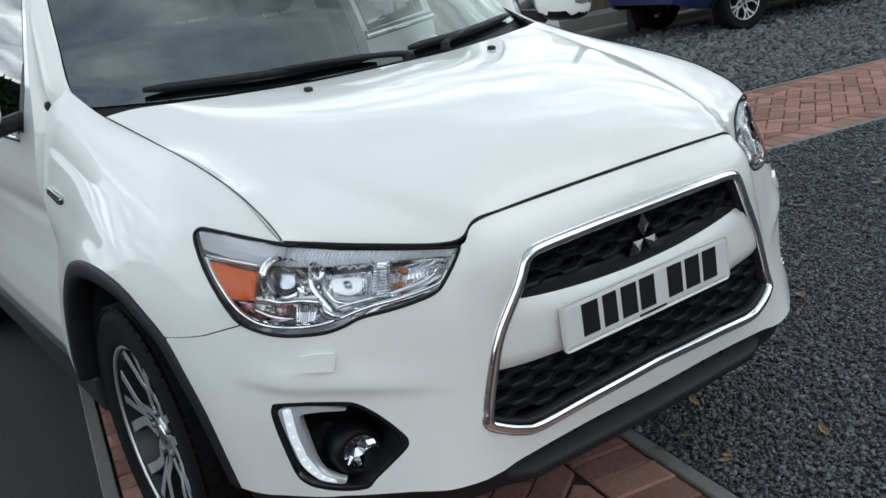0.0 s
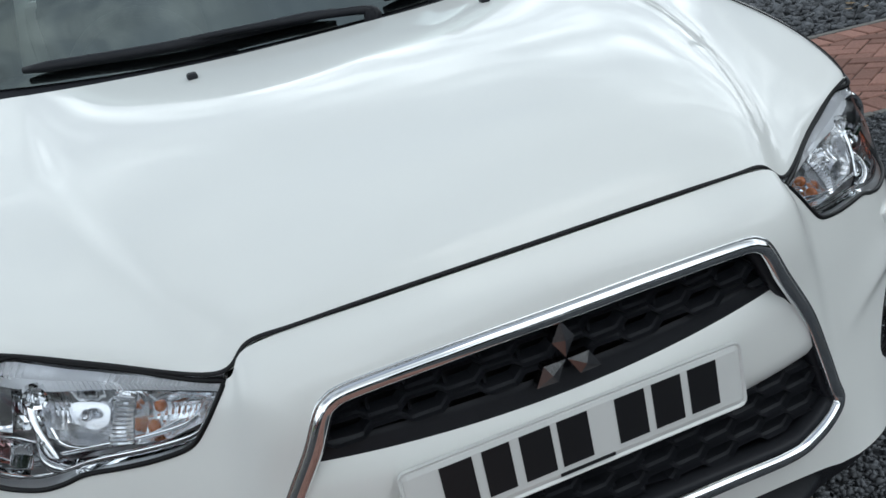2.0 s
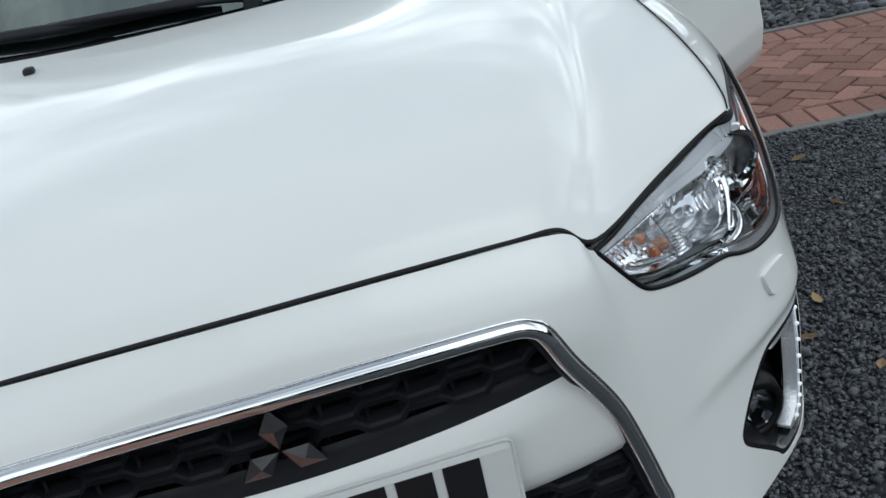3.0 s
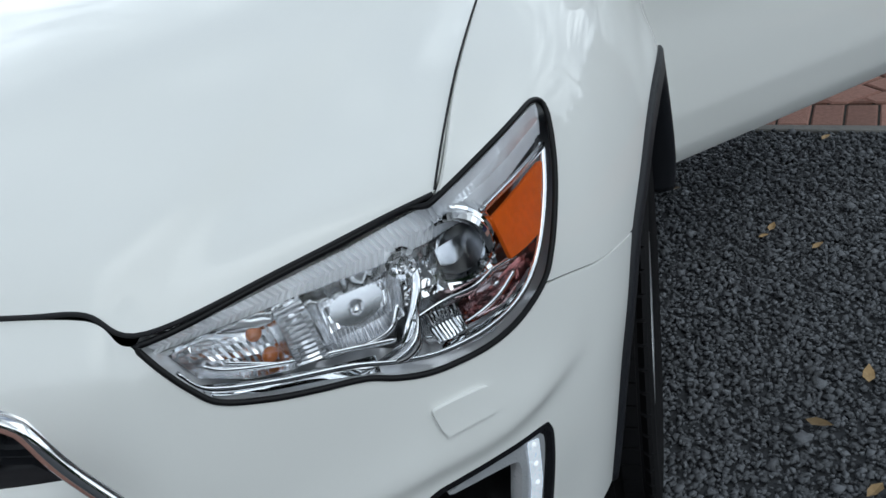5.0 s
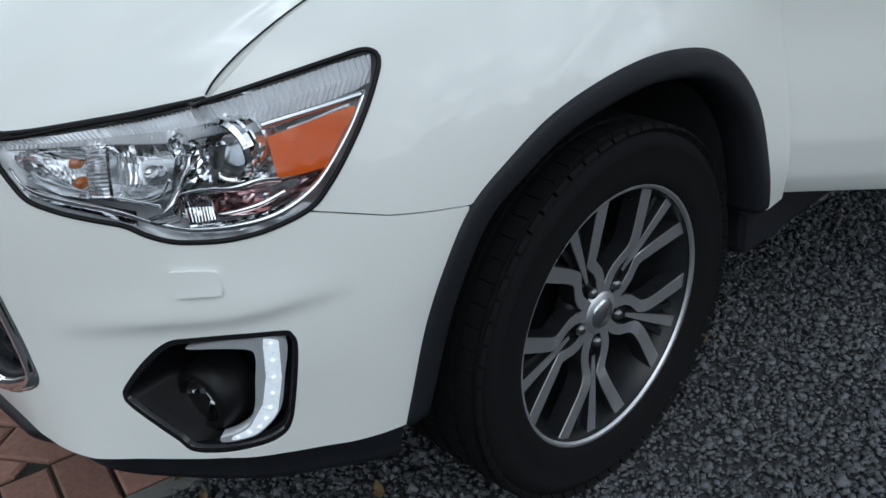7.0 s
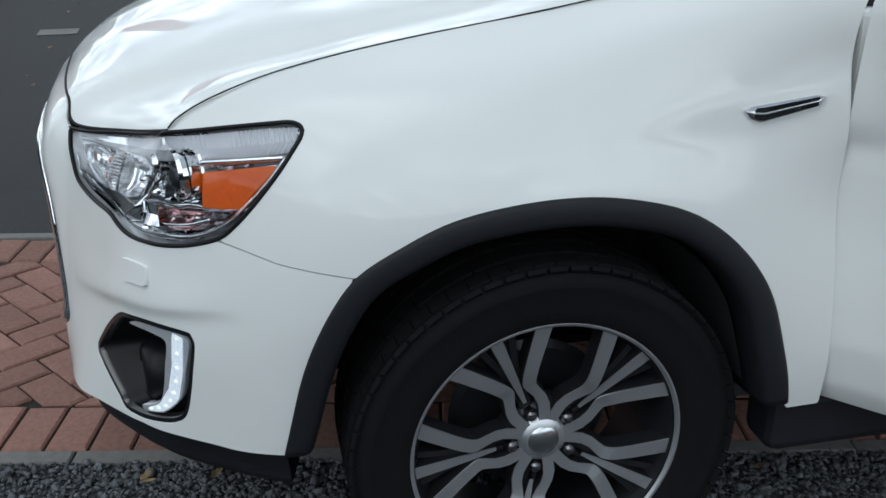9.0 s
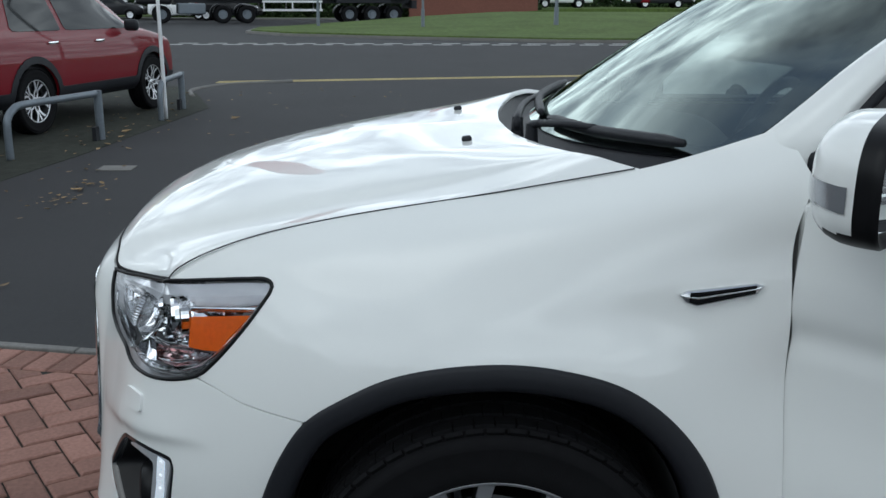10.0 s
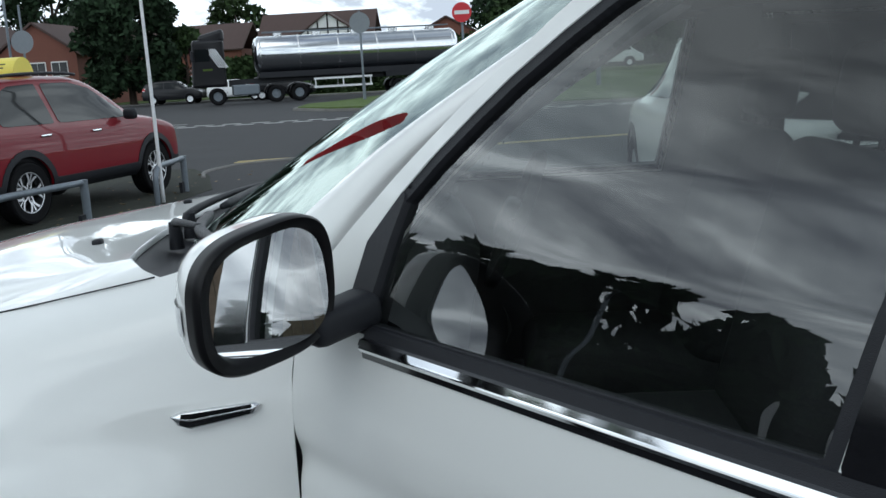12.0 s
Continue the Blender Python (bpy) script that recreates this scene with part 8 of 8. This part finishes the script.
def leaves(name, spots, size, label, seed):
    rng = np.random.default_rng(seed)
    V, F = [], []
    for x, y, z in spots:
        s, a = size * rng.lognormal(0, 0.35), rng.uniform(0, 6.28)
        d, e = np.array([math.cos(a), math.sin(a), 0]), np.array([-math.sin(a), math.cos(a), 0])
        curl = rng.uniform(0.05, 0.35)
        n0 = len(V)
        for u, w, h in ((-1, 0, 0.1), (-0.4, 0.42, curl), (0.35, 0.36, curl), (1, 0, 0.25), (0.35, -0.36, curl), (-0.4, -0.42, curl * 0.5), (0, 0, 0.0)):
            V.append(np.array([x, y, z]) + d * u * s / 2 + e * w * s / 2 + np.array([0, 0, h * s * 0.5]))
        F += [(n0 + i, n0 + (i + 1) % 6, n0 + 6) for i in range(6)]
    return tagged(raw(name, V, F, M_LEAF, smooth=False), label, "leaves", kind="stuff")


rng = np.random.default_rng(5)
sp = [(*to_world(rng.uniform(-1, 2.6), rng.uniform(0.3, 3.6))[:2], 0.016) for k in range(60)] + [(0.332, 0.107, 0.016), (0.362, 0.262, 0.016), (0.613, 0.002, 0.016), (0.657, 0.225, 0.016), (1.198, 0.952, 0.018), (0.266, 0.27, 0.014), (0.354, 0.115, 0.016)]
leaves("leaf_litter", sp, 0.042, "small yellow and brown leaves on gravel", 21)
sp = [(*to_world(rng.uniform(4.4, 8.3), rng.uniform(1.5, 12))[:2], 0.03) for k in range(160)]
leaves("leaf_litter", sp, 0.065, "pale dry leaves scattered on gravel", 22)
sp = [(rng.uniform(-13.5, -2.0), rng.uniform(-7.0, 1.0), 0.0) for k in range(150)] + [(rng.normal(-4.6, 0.35), rng.normal(-1.9, 0.12), 0.0) for k in range(45)] + [(rng.normal(-8.2, 1.6), rng.normal(-2.5, 0.4), 0.0) for k in range(60)]
leaves("leaf_litter", sp, 0.052, "dry brown leaves on the car park", 23)
for x, y in ((-5.65, -0.92), (-5.70, -1.90)):
    flat("drain_cover", [(x - 0.12, y - 0.15), (x + 0.12, y - 0.14), (x + 0.11, y + 0.15), (x - 0.12, y + 0.14)], M_KERB, -0.004, 0.006, label="small pale concrete access cover", category="cover")
